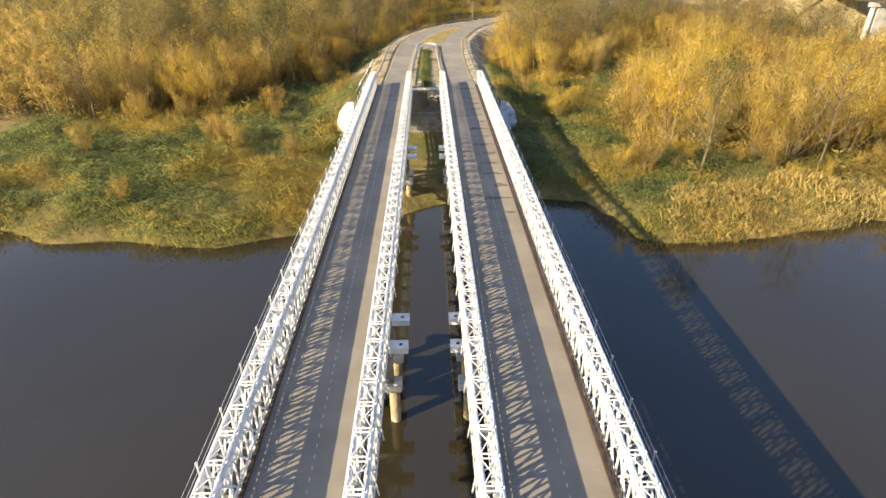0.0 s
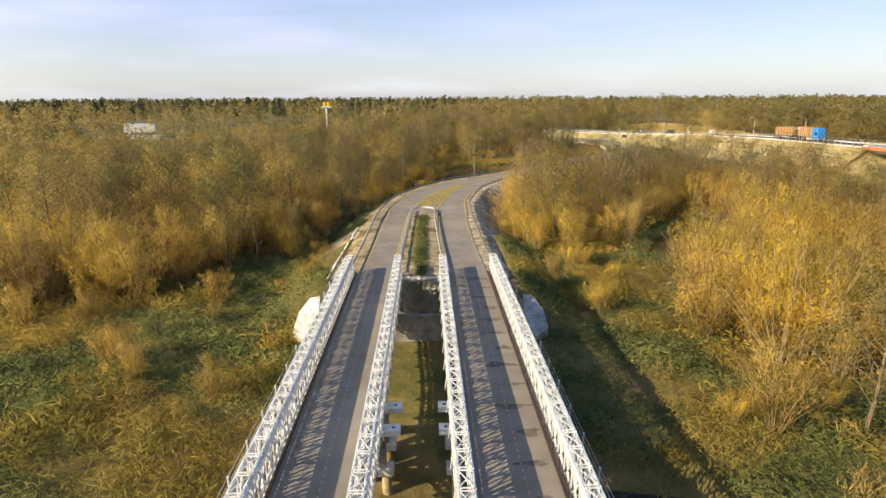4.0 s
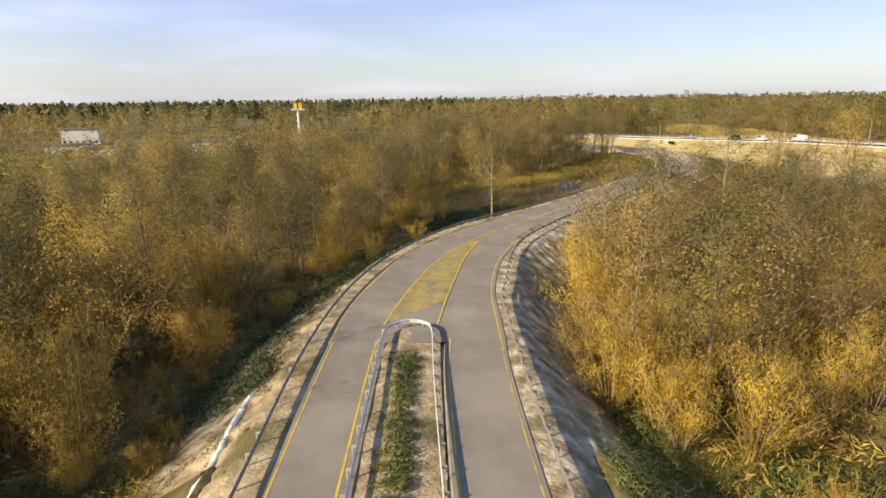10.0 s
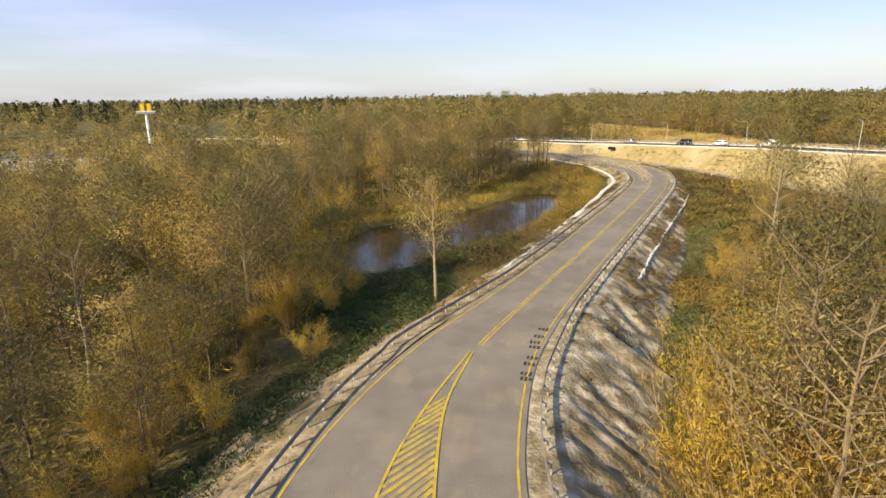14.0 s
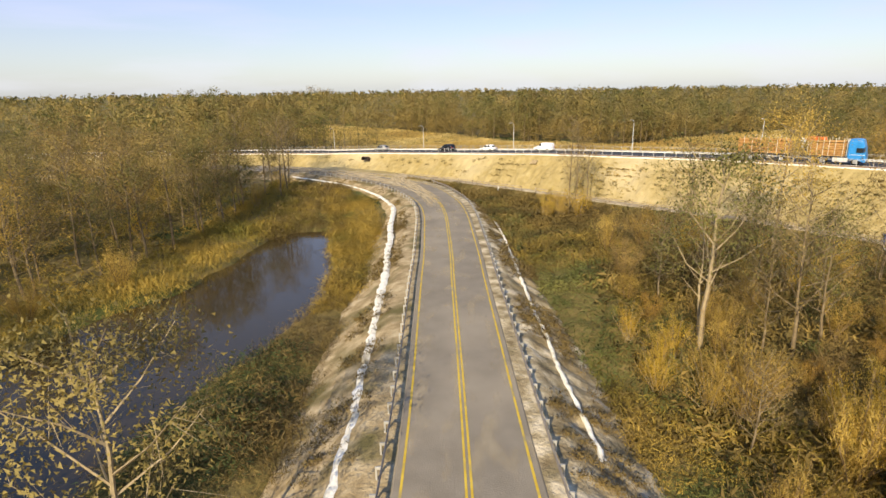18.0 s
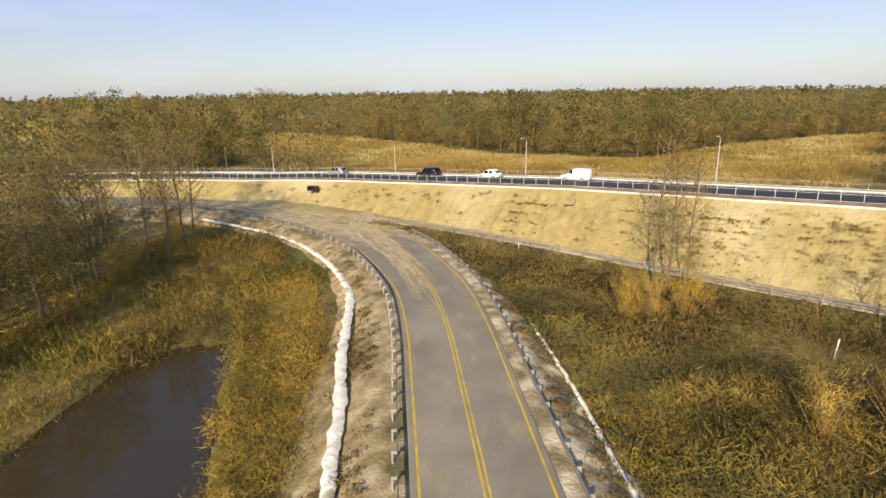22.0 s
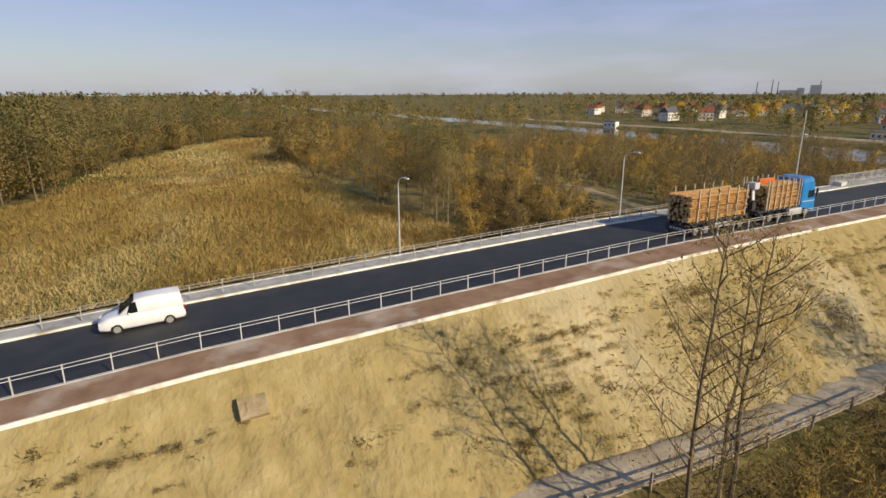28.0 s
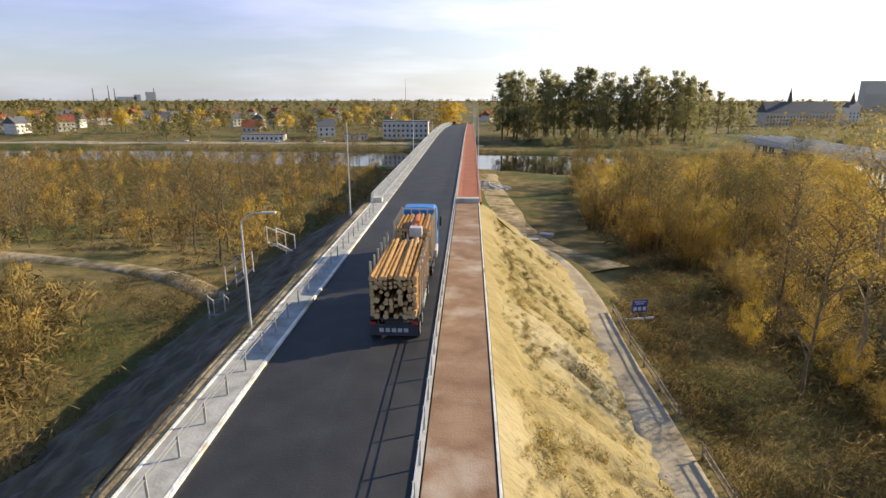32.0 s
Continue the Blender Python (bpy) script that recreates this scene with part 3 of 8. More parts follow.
# shoulders and slopes
APP_W = spline([(-8.4, 89.5), (-8.3, 104), (-8.2, 122), (-7.6, 131), (-6.0, 139.6), (-3.7, 147.9), (0.9, 157.8), (6.9, 166.5), (14.0, 173.6)], 1.2)
APP_E = spline([(6.9, 89.5), (6.5, 104), (6.4, 122), (6.8, 131), (7.4, 137), (9.6, 148), (12.4, 155.4), (17.0, 163.0), (21.0, 167.6)], 1.2)


def rills(x, y, u, along):
    """Ridges and rills that run down an eroded bank, with ledges near its top."""
    w = 0.9 * waves(x, y, 0.35)
    r = np.abs(np.sin(along * 0.95 + 0.6 * u + 3.6 * w)) ** 0.6 + 0.45 * np.abs(np.sin(along * 2.3 - 0.5 * u + 4.5 * waves(x, y, 0.55))) + 0.3 * waves(x, y, 1.7)
    return (r - 0.85) * np.clip(u / 1.2, 0, 1) * np.clip((7.0 - u) / 3.0, 0, 1)


def eroded(line, h, side, flat, name, mat, label, run=1.7, depth=0.3, reach=8.5, rows=22):
    """A verge and a finely cut slope below it."""
    nr = normals(line)
    along = np.concatenate([[0], np.cumsum(np.linalg.norm(np.diff(line[:, :2], axis=0), axis=1))])
    h = np.broadcast_to(h, (len(line),))
    offs = [side * (h - 0.15), side * (h + flat * 0.5), side * (h + flat)]
    zs = [np.full(len(line), -0.06), -0.08 + 0.05 * waves(line[:, 0], line[:, 1], 1.4), -0.22 + 0.08 * waves(line[:, 0], line[:, 1], 1.0)]
    for k in range(1, rows + 1):
        u = reach * k / rows
        d = side * (h + flat + u)
        px, py = line[:, 0] + nr[:, 0] * d, line[:, 1] + nr[:, 1] * d
        g = ground_height(px, py) - 0.35
        z = np.maximum(zs[2] - u / run + depth * rills(px, py, u, along) + 0.12 * waves(px, py, 2.6), g)
        offs.append(d)
        zs.append(np.minimum(z, g) if k == rows else z)
    surface(name, line, offs, zs, mat, label, "verge", True)


def verge(line, h, side, flat, name):
    offs = [side * (h - 0.15), side * (h + flat * 0.5), side * (h + flat)]
    zs = [-0.06, -0.08 + 0.05 * waves(line[:, 0], line[:, 1], 1.4), -0.22 + 0.08 * waves(line[:, 0], line[:, 1], 1.0)]
    bo, bz = bank_offsets(line, h, side, flat, zs[-1], run=1.7, step_noise=0.1)
    surface(name, line, offs + bo[1:], zs + bz[1:], M_DIRT, "eroded sandy roadside slope with patches of dry grass", "verge", True)


late = OLD[OLD[:, 1] > 166]
verge(late, late[:, 2], -1, 2.2, "verge_west")
cut = spline(late[late[:, 1] < 268], 0.4)
eroded(cut, cut[:, 2], 1, 1.9, "verge_east", M_LIMESAND, "pale eroded roadside slope cut by rills", 1.6, 0.32)
cut = spline(APP_W[::2], 0.5)
eroded(cut, np.zeros(len(cut)), -1, 2.2, "verge_approach_west", M_DIRT, "eroded sandy roadside slope with patches of dry grass", 1.7, 0.16)
cut = spline(APP_E[::2], 0.4)
eroded(cut, np.zeros(len(cut)), 1, 2.2, "verge_approach_east", M_LIMESAND, "pale eroded roadside slope cut by rills", np.interp(cut[:, 1], [142, 153], [1.25, 1.8]), 0.28)


def stripe(name, line, off, width, mat, label, z=0.06, a=0, b=None):
    v, f = ribbon(line[a:b], [off[a:b] - width / 2, off[a:b] + width / 2] if isinstance(off, np.ndarray) else [off - width / 2, off + width / 2], [z, z])
    return thing(name, label, "road marking", data=mesh_of(name, v, f, mat), kind="structure")


i0 = int(np.argmax(OLD[:, 1] > 160))
iend = int(np.argmax(OLD[:, 1] > 268))
stripe("road_line_centre", OLD, 0.14 + 0 * hw, 0.13, M_YELLOW, "yellow centre line", 0.062, i0 + 2, int(np.argmax(OLD[:, 1] > 246)))
stripe("road_line_centre", OLD, -0.14 + 0 * hw, 0.13, M_YELLOW, "yellow centre line", 0.062, i0 + 2, int(np.argmax(OLD[:, 1] > 246)))
stripe("road_line_edge", OLD, -hw + 0.38, 0.14, M_YELLOW, "yellow edge line", 0.02, 0, int(np.argmax(OLD[:, 1] > 258)))
stripe("road_line_edge", OLD, hw - 0.38, 0.14, M_YELLOW, "yellow edge line", 0.02, 0, int(np.argmax(OLD[:, 1] > 258)))
stripe("road_line_edge", APPROACH_L, 1.55, 0.15, M_YELLOW, "yellow edge line", 0.03, 2)
stripe("road_line_edge", APPROACH_L, -2.0, 0.12, M_YELLOW, "yellow edge line", 0.03, 2)
stripe("road_line_edge", APPROACH_R, -2.1, 0.12, M_YELLOW, "yellow edge line", 0.03, 2)
stripe("road_line_edge", APPROACH_R, 2.1, 0.12, M_WORNYELLOW, "yellow edge line", 0.03, 2)
# hatched wedge ahead of the median
GORE_L = spline([(-3.6, 127.6), (-2.6, 133), (-1.4, 138.1), (0.3, 144.1), (2.8, 150.6), (6.0, 156.4), (10.5, 163.0)], 1.0)
GORE_R = spline([(1.1, 127.6), (1.9, 133), (2.7, 137.6), (3.8, 143.4), (4.9, 148.8), (7.1, 156.1), (10.7, 162.9)], 1.0)
for line in (GORE_L, GORE_R):
    stripe("road_line_wedge", line, 0.0, 0.17, M_YELLOW, "yellow line round the hatched wedge", 0.085)
n_hatch = 46
for i in range(n_hatch):
    u = (i + 0.7) / (n_hatch + 1)
    ul, ur = u * (len(GORE_L) - 1), u * (len(GORE_R) - 1) + 5.5 * (1 - u)
    a = np.array([np.interp(ul, np.arange(len(GORE_L)), GORE_L[:, c]) for c in (0, 1)])
    b = np.array([np.interp(ur, np.arange(len(GORE_R)), GORE_R[:, c]) for c in (0, 1)])
    if np.linalg.norm(b - a) < 0.95 or u > 0.8:
        continue
    d = (b - a) / max(0.2, np.linalg.norm(b - a))
    n2 = np.array([-d[1], d[0]]) * 0.13
    quad = [(*(a + d * 0.1 - n2), 0.07), (*(b - d * 0.1 - n2), 0.07), (*(b - d * 0.1 + n2), 0.07), (*(a + d * 0.1 + n2), 0.07)]
    thing("road_hatch", "yellow hatching stripe on the asphalt", "road marking", "hatching", data=mesh_of("road_hatch", quad, [[0, 1, 2, 3]], M_WORNYELLOW), kind="structure")
# dark rumble patches in the eastern lane
for i, (x, y) in enumerate(((17.5, 165.6), (16.6, 164.4), (15.9, 163.4), (15.5, 162.6), (14.7, 160.9), (14.1, 160.0), (13.4, 158.7), (13.1, 158.0))):
    for k in range(3):
        m = pose(x + 0.26 * (k - 1) + 0.04 * (i % 2), y - 0.16 * (k - 1), 0.05, 0, 0, -34 + 4 * (i % 3))
        bm = bmesh.new()
        box(bm, (0, 0, 0), (0.15, 0.42 + 0.1 * ((i + k) % 3), 0.012), bevel=0.004)
        thing("rumble_strip", "dark transverse rumble bar on worn asphalt", "road marking", "rumble bars", at=m, data=mesh_from("rumble_strip", bm, M_DARKPATCH), kind="structure")

# pale limestone drains along the embankment
def drain(name, line, off, z, width):
    nr = normals(line)
    line = spline(np.c_[line[:, :2], np.broadcast_to(off, (len(line),)), np.broadcast_to(z, (len(line),))], 0.5)
    off, z = line[:, 2], line[:, 3]
    w = width * (0.85 + 0.16 * waves(line[:, 0], line[:, 1], 1.9) + 0.2 * waves(line[:, 0] + 9, line[:, 1], 5.0))
    o = off + 0.12 * waves(line[:, 0], line[:, 1], 0.6) + 0.1 * waves(line[:, 0], line[:, 1] + 5, 4.0)
    surface(name, line, [o - w / 2, o - w / 4, o + w / 4, o + w / 2], [z - 0.1, z + 0.03 + 0.05 * waves(line[:, 0], line[:, 1], 4.0), z + 0.02 + 0.06 * waves(line[:, 0], line[:, 1] + 4, 4.6), z - 0.1], M_CHALK, "pale limestone drain running beside the road", "drain", True)


DRAIN_W = spline([(13.4, 176.6), (20.2, 184.6), (27.8, 193.6), (35.0, 202.5), (42.7, 212), (50.4, 222.0), (54.6, 227.5), (58.9, 233.3), (66.0, 242.5), (69.1, 249), (71.1, 254.7), (72.4, 260.5), (73.2, 267), (72.3, 276), (69.6, 288)], 1.0)
drain("drain_west", DRAIN_W, 0.0, np.interp(DRAIN_W[:, 1], [176, 186, 262, 288], [-1.0, -0.8, -0.8, -0.4]), 1.0)
DRAIN_E = spline([(34.0, 178.4), (38.3, 183.6), (44.5, 191.0), (52.8, 200.8), (60.0, 209.0), (66.6, 216.8), (70.4, 221.4), (74.2, 226.4)], 1.0)
drain("drain_east", DRAIN_E, 0.0, -1.1, 0.38)
wa = APP_W[(APP_W[:, 1] > 90) & (APP_W[:, 1] < 119)]
drain("drain_approach", wa, -4.2, -1.2, 0.55)


# ---- guardrails ----
def guardrail(line, label, spacing=2.0, mat=M_RAIL, post_mat=M_DARKGALV, side=1):
    root = thing("guardrail", label, "guardrail")
    nr = normals(line)
    prof = [(0.0, 0.47), (0.045, 0.5), (0.045, 0.56), (0.0, 0.6), (0.0, 0.63), (0.045, 0.67), (0.045, 0.74), (0.0, 0.78)]
    v, f = ribbon(line, [p[0] for p in prof] + [-0.012 + p[0] for p in prof[::-1]], [p[1] for p in prof] + [p[1] for p in prof[::-1]])
    part("beam", mesh_of("beam", v, f, mat), root, "ribbed steel beam")
    bm = bmesh.new()
    box(bm, (-0.2 * side, 0, 0.08), (0.1, 0.08, 1.24), bevel=0.01)
    box(bm, (-0.08 * side, 0, 0.62), (0.26, 0.09, 0.16))
    me = mesh_from("post", bm, post_mat)
    s = np.concatenate([[0], np.cumsum(np.linalg.norm(np.diff(line[:, :2], axis=0), axis=1))])
    for d in np.arange(0.3, s[-1], spacing):
        x, y = np.interp(d, s, line[:, 0]), np.interp(d, s, line[:, 1])
        a = np.interp(d, s, np.unwrap(np.arctan2(nr[:, 1], nr[:, 0])))
        part("post", me, root, at=Matrix.LocRotScale((x - 0.07 * math.cos(a), y - 0.07 * math.sin(a), 0), Euler((0, 0, a)), None))
    return root


def shifted(line, off):
    return np.c_[line[:, :2] + normals(line) * np.broadcast_to(np.asarray(off, float), (len(line),))[:, None]]


RAIL_W = spline([(-9.4, 88.5), (-9.3, 104), (-9.4, 118), (-9.0, 127), (-8.2, 134), (-7.0, 140.2), (-4.6, 148.1), (0.2, 158.2), (6.2, 166.9)], 1.0)
lw = OLD[(OLD[:, 1] > 171) & (OLD[:, 1] < 300)]
RAIL_W = np.vstack([RAIL_W, shifted(lw, -lw[:, 2] - 0.65)])
RAIL_W = spline(RAIL_W[::4], 1.0)
guardrail(RAIL_W[:, :2], side=1, label="weathered steel guardrail on the western shoulder of the old road")
RAIL_E = spline([(7.7, 88.5), (7.3, 104), (7.1, 118), (7.4, 132), (8.5, 138), (10.8, 148.8), (13.9, 156.5), (17.8, 162.9)], 1.0)
le = OLD[(OLD[:, 1] > 171) & (OLD[:, 1] < 262)]
RAIL_E = np.vstack([RAIL_E, shifted(le, le[:, 2] + 0.85)])
RAIL_E = spline(RAIL_E[::4], 1.0)
guardrail(RAIL_E[::-1, :2], label="weathered steel guardrail on the eastern shoulder of the old road")
NOSE = spline([(-3.8, 89), (-3.7, 104), (-3.5, 119), (-3.35, 124.6), (-2.8, 126.4), (-1.3, 127.2), (0.1, 126.6), (0.6, 124.8), (0.7, 117), (1.1, 104), (1.7, 89)], 0.6)
guardrail(NOSE, "pale guardrail bent round the nose of the median", mat=M_GALV)

# ---- new road on its embankment ----
NZ = new_height(NEW[:, 1])
on_land = NEW[:, 1] > BRIDGE_END - 1
LAND, LZ = NEW[on_land], NZ[on_land]
surface("road_new", LAND, [W_FOOT - 0.1, W_FOOT, 6.7, W_ASPH, W_ASPH + 0.1], [LZ - 0.2, LZ, LZ + 0.07, LZ, LZ - 0.2], M_NEWASPHALT, "fresh black asphalt road on a sand embankment", "road")
surface("footway_new", LAND, [0.15, 0.2, W_FOOT - 0.28, W_FOOT - 0.2], [LZ - 0.2, LZ + 0.1, LZ + 0.12, LZ - 0.2], M_REDPATH, "reddish footway beside the new road", "pavement")
surface("kerb_outer", LAND, [0.03, 0.04, 0.14, 0.16], [LZ - 0.3, LZ + 0.15, LZ + 0.15, LZ - 0.3], M_CHALK, "white concrete edging of the footway", "kerb")
surface("kerb_inner", LAND, [W_FOOT - 0.21, W_FOOT - 0.2, W_FOOT, W_FOOT + 0.01], [LZ - 0.2, LZ + 0.13, LZ + 0.13, LZ - 0.2], M_CONCRETE, "concrete kerb between footway and road", "kerb")
surface("shoulder_east", LAND, [W_STRIP - 0.05, W_STRIP + 0.35, W_STRIP + 0.7, W_STRIP + 1.1], [LZ + 0.02, LZ + 0.06 + 0.06 * waves(LAND[:, 0], LAND[:, 1], 2.2), LZ + 0.03 + 0.08 * waves(LAND[:, 0], LAND[:, 1], 1.7), LZ - 0.15], M_DIRT, "earth shoulder of the new road", "verge")
surface("verge_strip", LAND, [W_ASPH + 0.15, W_ASPH + 0.16, W_STRIP - 0.12, W_STRIP - 0.11], [LZ - 0.2, LZ + 0.1, LZ + 0.12, LZ - 0.3], M_PAVING, "grey concrete strip along the new road", "pavement")
surface("kerb_strip", LAND, [W_ASPH - 0.01, W_ASPH, W_ASPH + 0.16, W_ASPH + 0.17], [LZ - 0.2, LZ + 0.13, LZ + 0.13, LZ - 0.2], M_CHALK, "white concrete kerb beside the strip", "kerb")
surface("kerb_strip", LAND, [W_STRIP - 0.13, W_STRIP - 0.12, W_STRIP, W_STRIP + 0.01], [LZ - 0.2, LZ + 0.15, LZ + 0.15, LZ - 0.3], M_CHALK, "white concrete edging of the strip", "kerb")


def embankment(name, line, z0, first, side, run, mat, label, rows=30, reach=13.0):
    nr = normals(line)
    offs, zs = [], []
    for k in range(rows + 1):
        d = first + side * reach * k / rows
        px, py = line[:, 0] + nr[:, 0] * d, line[:, 1] + nr[:, 1] * d
        u = abs(d - first)
        along = np.concatenate([[0], np.cumsum(np.linalg.norm(np.diff(line[:, :2], axis=0), axis=1))])
        gully = 0.16 * np.sin(along * 1.3 + 1.6 * np.sin(along * 0.31)) + 0.34 * np.abs(np.sin(along * 1.7 + 0.3 * u + 2.6 * waves(px, py, 0.5)))
        ledge = -0.36 * ease(u, 1.5 + 0.7 * waves(px, py, 0.3), 1.75 + 0.7 * waves(px, py, 0.3)) + 0.16 * ease(u, 2.5, 4.5)
        z = z0 - 0.05 - u / run + (gully * np.clip(u / 3, 0, 1) + 0.22 * waves(px, py, 0.4) + 0.08 * waves(px, py, 1.9) + 0.11 * waves(px, py, 3.6) + 0.09 * waves(px + 3, py, 5.5)) * np.clip(u / 1.5, 0, 1) + ledge
        g = ground_height(px, py) - 0.2
        z = np.maximum(z, g)
        if k == rows:
            z = np.minimum(z, g)
        offs.append(d)
        zs.append(z)
    return surface(name, line, offs, zs, mat, label, "embankment", True)


fine = spline(NEW[NEW[:, 1] > BRIDGE_END - 2][:: 3], 0.45)
FZ = new_height(fine[:, 1])
embankment("embankment_west", fine, FZ, 0.0, -1, 1.27, M_SAND, "bare yellow sand embankment with gullies and tufts")
# the eastern slope's shade is put into its earth colour
embankment("embankment_east", fine, FZ + 0.1, W_STRIP + 0.9, 1, 1.55, M_SHADEEARTH, "earth embankment below the new road, darkened for its shaded side", reach=15.5)
# the cone of sand at the bridge's end
cone_v, cone_f = [], []
a0 = NEW[np.argmin(abs(NEW[:, 1] - BRIDGE_END))]
az = float(new_height(BRIDGE_END))
n_a, n_r = 44, 16
for i in range(n_a + 1):
    u = i / n_a
    ang = math.pi + (u - 0.0) * math.pi
    base = Vector((a0[0], BRIDGE_END, 0)).lerp(Vector((a0[0] + W_STRIP, BRIDGE_END + 1.6, 0)), u)
    for j in range(n_r + 1):
        d = 13.0 * j / n_r
        x, y = base.x + math.cos(ang) * d, base.y + math.sin(ang) * d * 0.95
        z = az - 0.05 - d / 1.27 + (0.3 * float(waves(x, y, 0.6)) + 0.16 * math.sin(i * 1.7) * min(1, d / 3) + 0.1 * float(waves(x, y, 2.0))) * min(1, d / 1.5)
        g = float(ground_height(x, y)) - 0.2
        cone_v.append((x, y, min(g, z) if j == n_r else max(z, g)))
for i in range(n_a):
    for j in range(n_r):
        k = i * (n_r + 1) + j
        cone_f.append([k, k + 1, k + n_r + 2, k + n_r + 1])
thing("embankment_cone", "rounded sand cone at the end of the embankment", "embankment", data=mesh_of("embankment_cone", cone_v, cone_f, M_SAND, True), kind="structure")

# the service track at the embankment's foot, with the sandy junction
TRACK = spline([(84.0, 276), (87.2, 265), (89.0, 257.6), (90.1, 251.5), (91.9, 236.2), (92.4, 229), (92.8, 220), (93.2, 213), (94.2, 204), (95.2, 195), (96.2, 185), (97.2, 172), (100, 158), (105, 146), (112, 130), (117, 105), (121, 78), (123, 52)], 1.2)
tz = ground_height(TRACK[:, 0], TRACK[:, 1])
flat = np.interp(TRACK[:, 1], [60, 120, 160, 195, 262, 276], [-4.4, -3.2, -0.9, 0.1, 0.15, -0.02])
tz = np.maximum(flat, tz + 0.15)
TRACK_Z = tz
tn = normals(TRACK)
tg = [np.minimum(ground_height(TRACK[:, 0] + tn[:, 0] * o, TRACK[:, 1] + tn[:, 1] * o) - 0.25, tz - 0.1) for o in (-4.6, 4.6)]
surface("track", TRACK, [-1.3, -1.15, -0.7, 0.0, 0.7, 1.15, 1.3], [tz - 0.12, tz, tz - 0.05, tz + 0.05, tz - 0.05, tz + 0.02, tz - 0.12], M_TRACK, "pale sandy service track with wheel ruts", "track", True)
surface("track_shoulder_east", TRACK, [1.25, 2.0, 4.6], [tz - 0.1, tz - 0.16 + 0.08 * waves(TRACK[:, 0], TRACK[:, 1], 1.2), tg[1]], M_GROUND, "grassy shoulder of the service track", "verge", True)
surface("track_shoulder_west", TRACK, [-1.25, -2.0, -4.6], [tz - 0.1, tz - 0.13 + 0.08 * waves(TRACK[:, 0], TRACK[:, 1], 1.1), tg[0]], M_DIRT, "earth shoulder of the service track", "verge", True)
def film(name, line, offs, zs, mat, label):
    """A dust sheet on a road, with its own lengthwise coordinates for the streaks."""
    v, f = ribbon(line, offs, zs)
    me = mesh_of(name, v, f, mat)
    k = len(offs)
    s = np.concatenate([[0], np.cumsum(np.linalg.norm(np.diff(line[:, :2], axis=0), axis=1))])
    vu = np.stack([np.tile(np.linspace(0, 1, k), len(line)), np.repeat(s, k)], 1)
    idx = np.zeros(len(me.loops), np.int32)
    me.loops.foreach_get("vertex_index", idx)
    me.uv_layers.new(name="UVMap").data.foreach_set("uv", vu[idx].ravel().astype(np.float32))
    ob = thing(name, label, "road marking", data=me, kind="structure")
    ob.visible_shadow = False
    return ob


APRON = spline([(80.5, 294), (84.5, 282), (87.0, 270), (88.5, 258), (90.0, 248)], 1.0)
AZ = np.interp(APRON[:, 1], [247, 255, 260], [-1.1, -0.5, 0.05])
surface("junction_apron", APRON, [-5.0, -3.4, -1.0, 2.0, 4.0, 6.0], [AZ - 0.6, AZ - 0.06 + 0.05 * waves(APRON[:, 0], APRON[:, 1], 0.9), AZ - 0.03, AZ - 0.02 + 0.06 * waves(APRON[:, 0], APRON[:, 1], 1.3), AZ, AZ - 0.3], M_SAND, "sandy apron between the junction and the embankment's foot", "verge", True)
jr = OLD[(OLD[:, 1] > 243) & (OLD[:, 1] < 300)]
jh = jr[:, 2]
film("junction_dust", jr, [-jh, -jh / 2, 0 * jh, jh / 2, jh], [0.012, 0.034, 0.064, 0.034, 0.012], M_DUSTFILM, "sandy dust swept in arcs over the junction")
jr = OLD[(OLD[:, 1] > 134) & (OLD[:, 1] < 244)]
jh = jr[:, 2]
film("road_dust", jr, [-jh, -jh / 2, 0 * jh, jh / 2, jh], [0.012, 0.034, 0.058, 0.034, 0.012], M_THINDUST, "thin pale dust worn into lengthwise streaks on the asphalt")
# tyre-swept arcs of sand from the track's mouth into the lanes
ARCS = [([(64, 226), (70, 236), (75.5, 246), (79, 255), (82, 262), (85.5, 267), (89, 270)], 1.5), ([(68.5, 230), (74, 240), (78.5, 250), (81.5, 258), (85, 264), (89, 267)], 0.9), ([(62, 318), (72, 304), (79, 291), (82, 280), (84.5, 272), (88, 268)], 1.4), ([(80.5, 300), (79, 288), (78, 276), (79.5, 266), (83, 263)], 1.0)]
for k, (pts, half) in enumerate(ARCS):
    ln = spline(pts, 0.8)
    wide = half * (0.5 + 0.7 * np.linspace(0, 1, len(ln)))
    film("sand_arc", ln, [-wide, -wide / 2, 0 * wide, wide / 2, wide], [0.07 + 0.006 * k] * 5, M_DUSTFILM, "arc of pale sand dragged over the asphalt by tyres")

# ---- twin panel bridges ----
PANEL = 3.05
Y0, N_PANEL = -56.9, 48
Y1 = Y0 + PANEL * N_PANEL


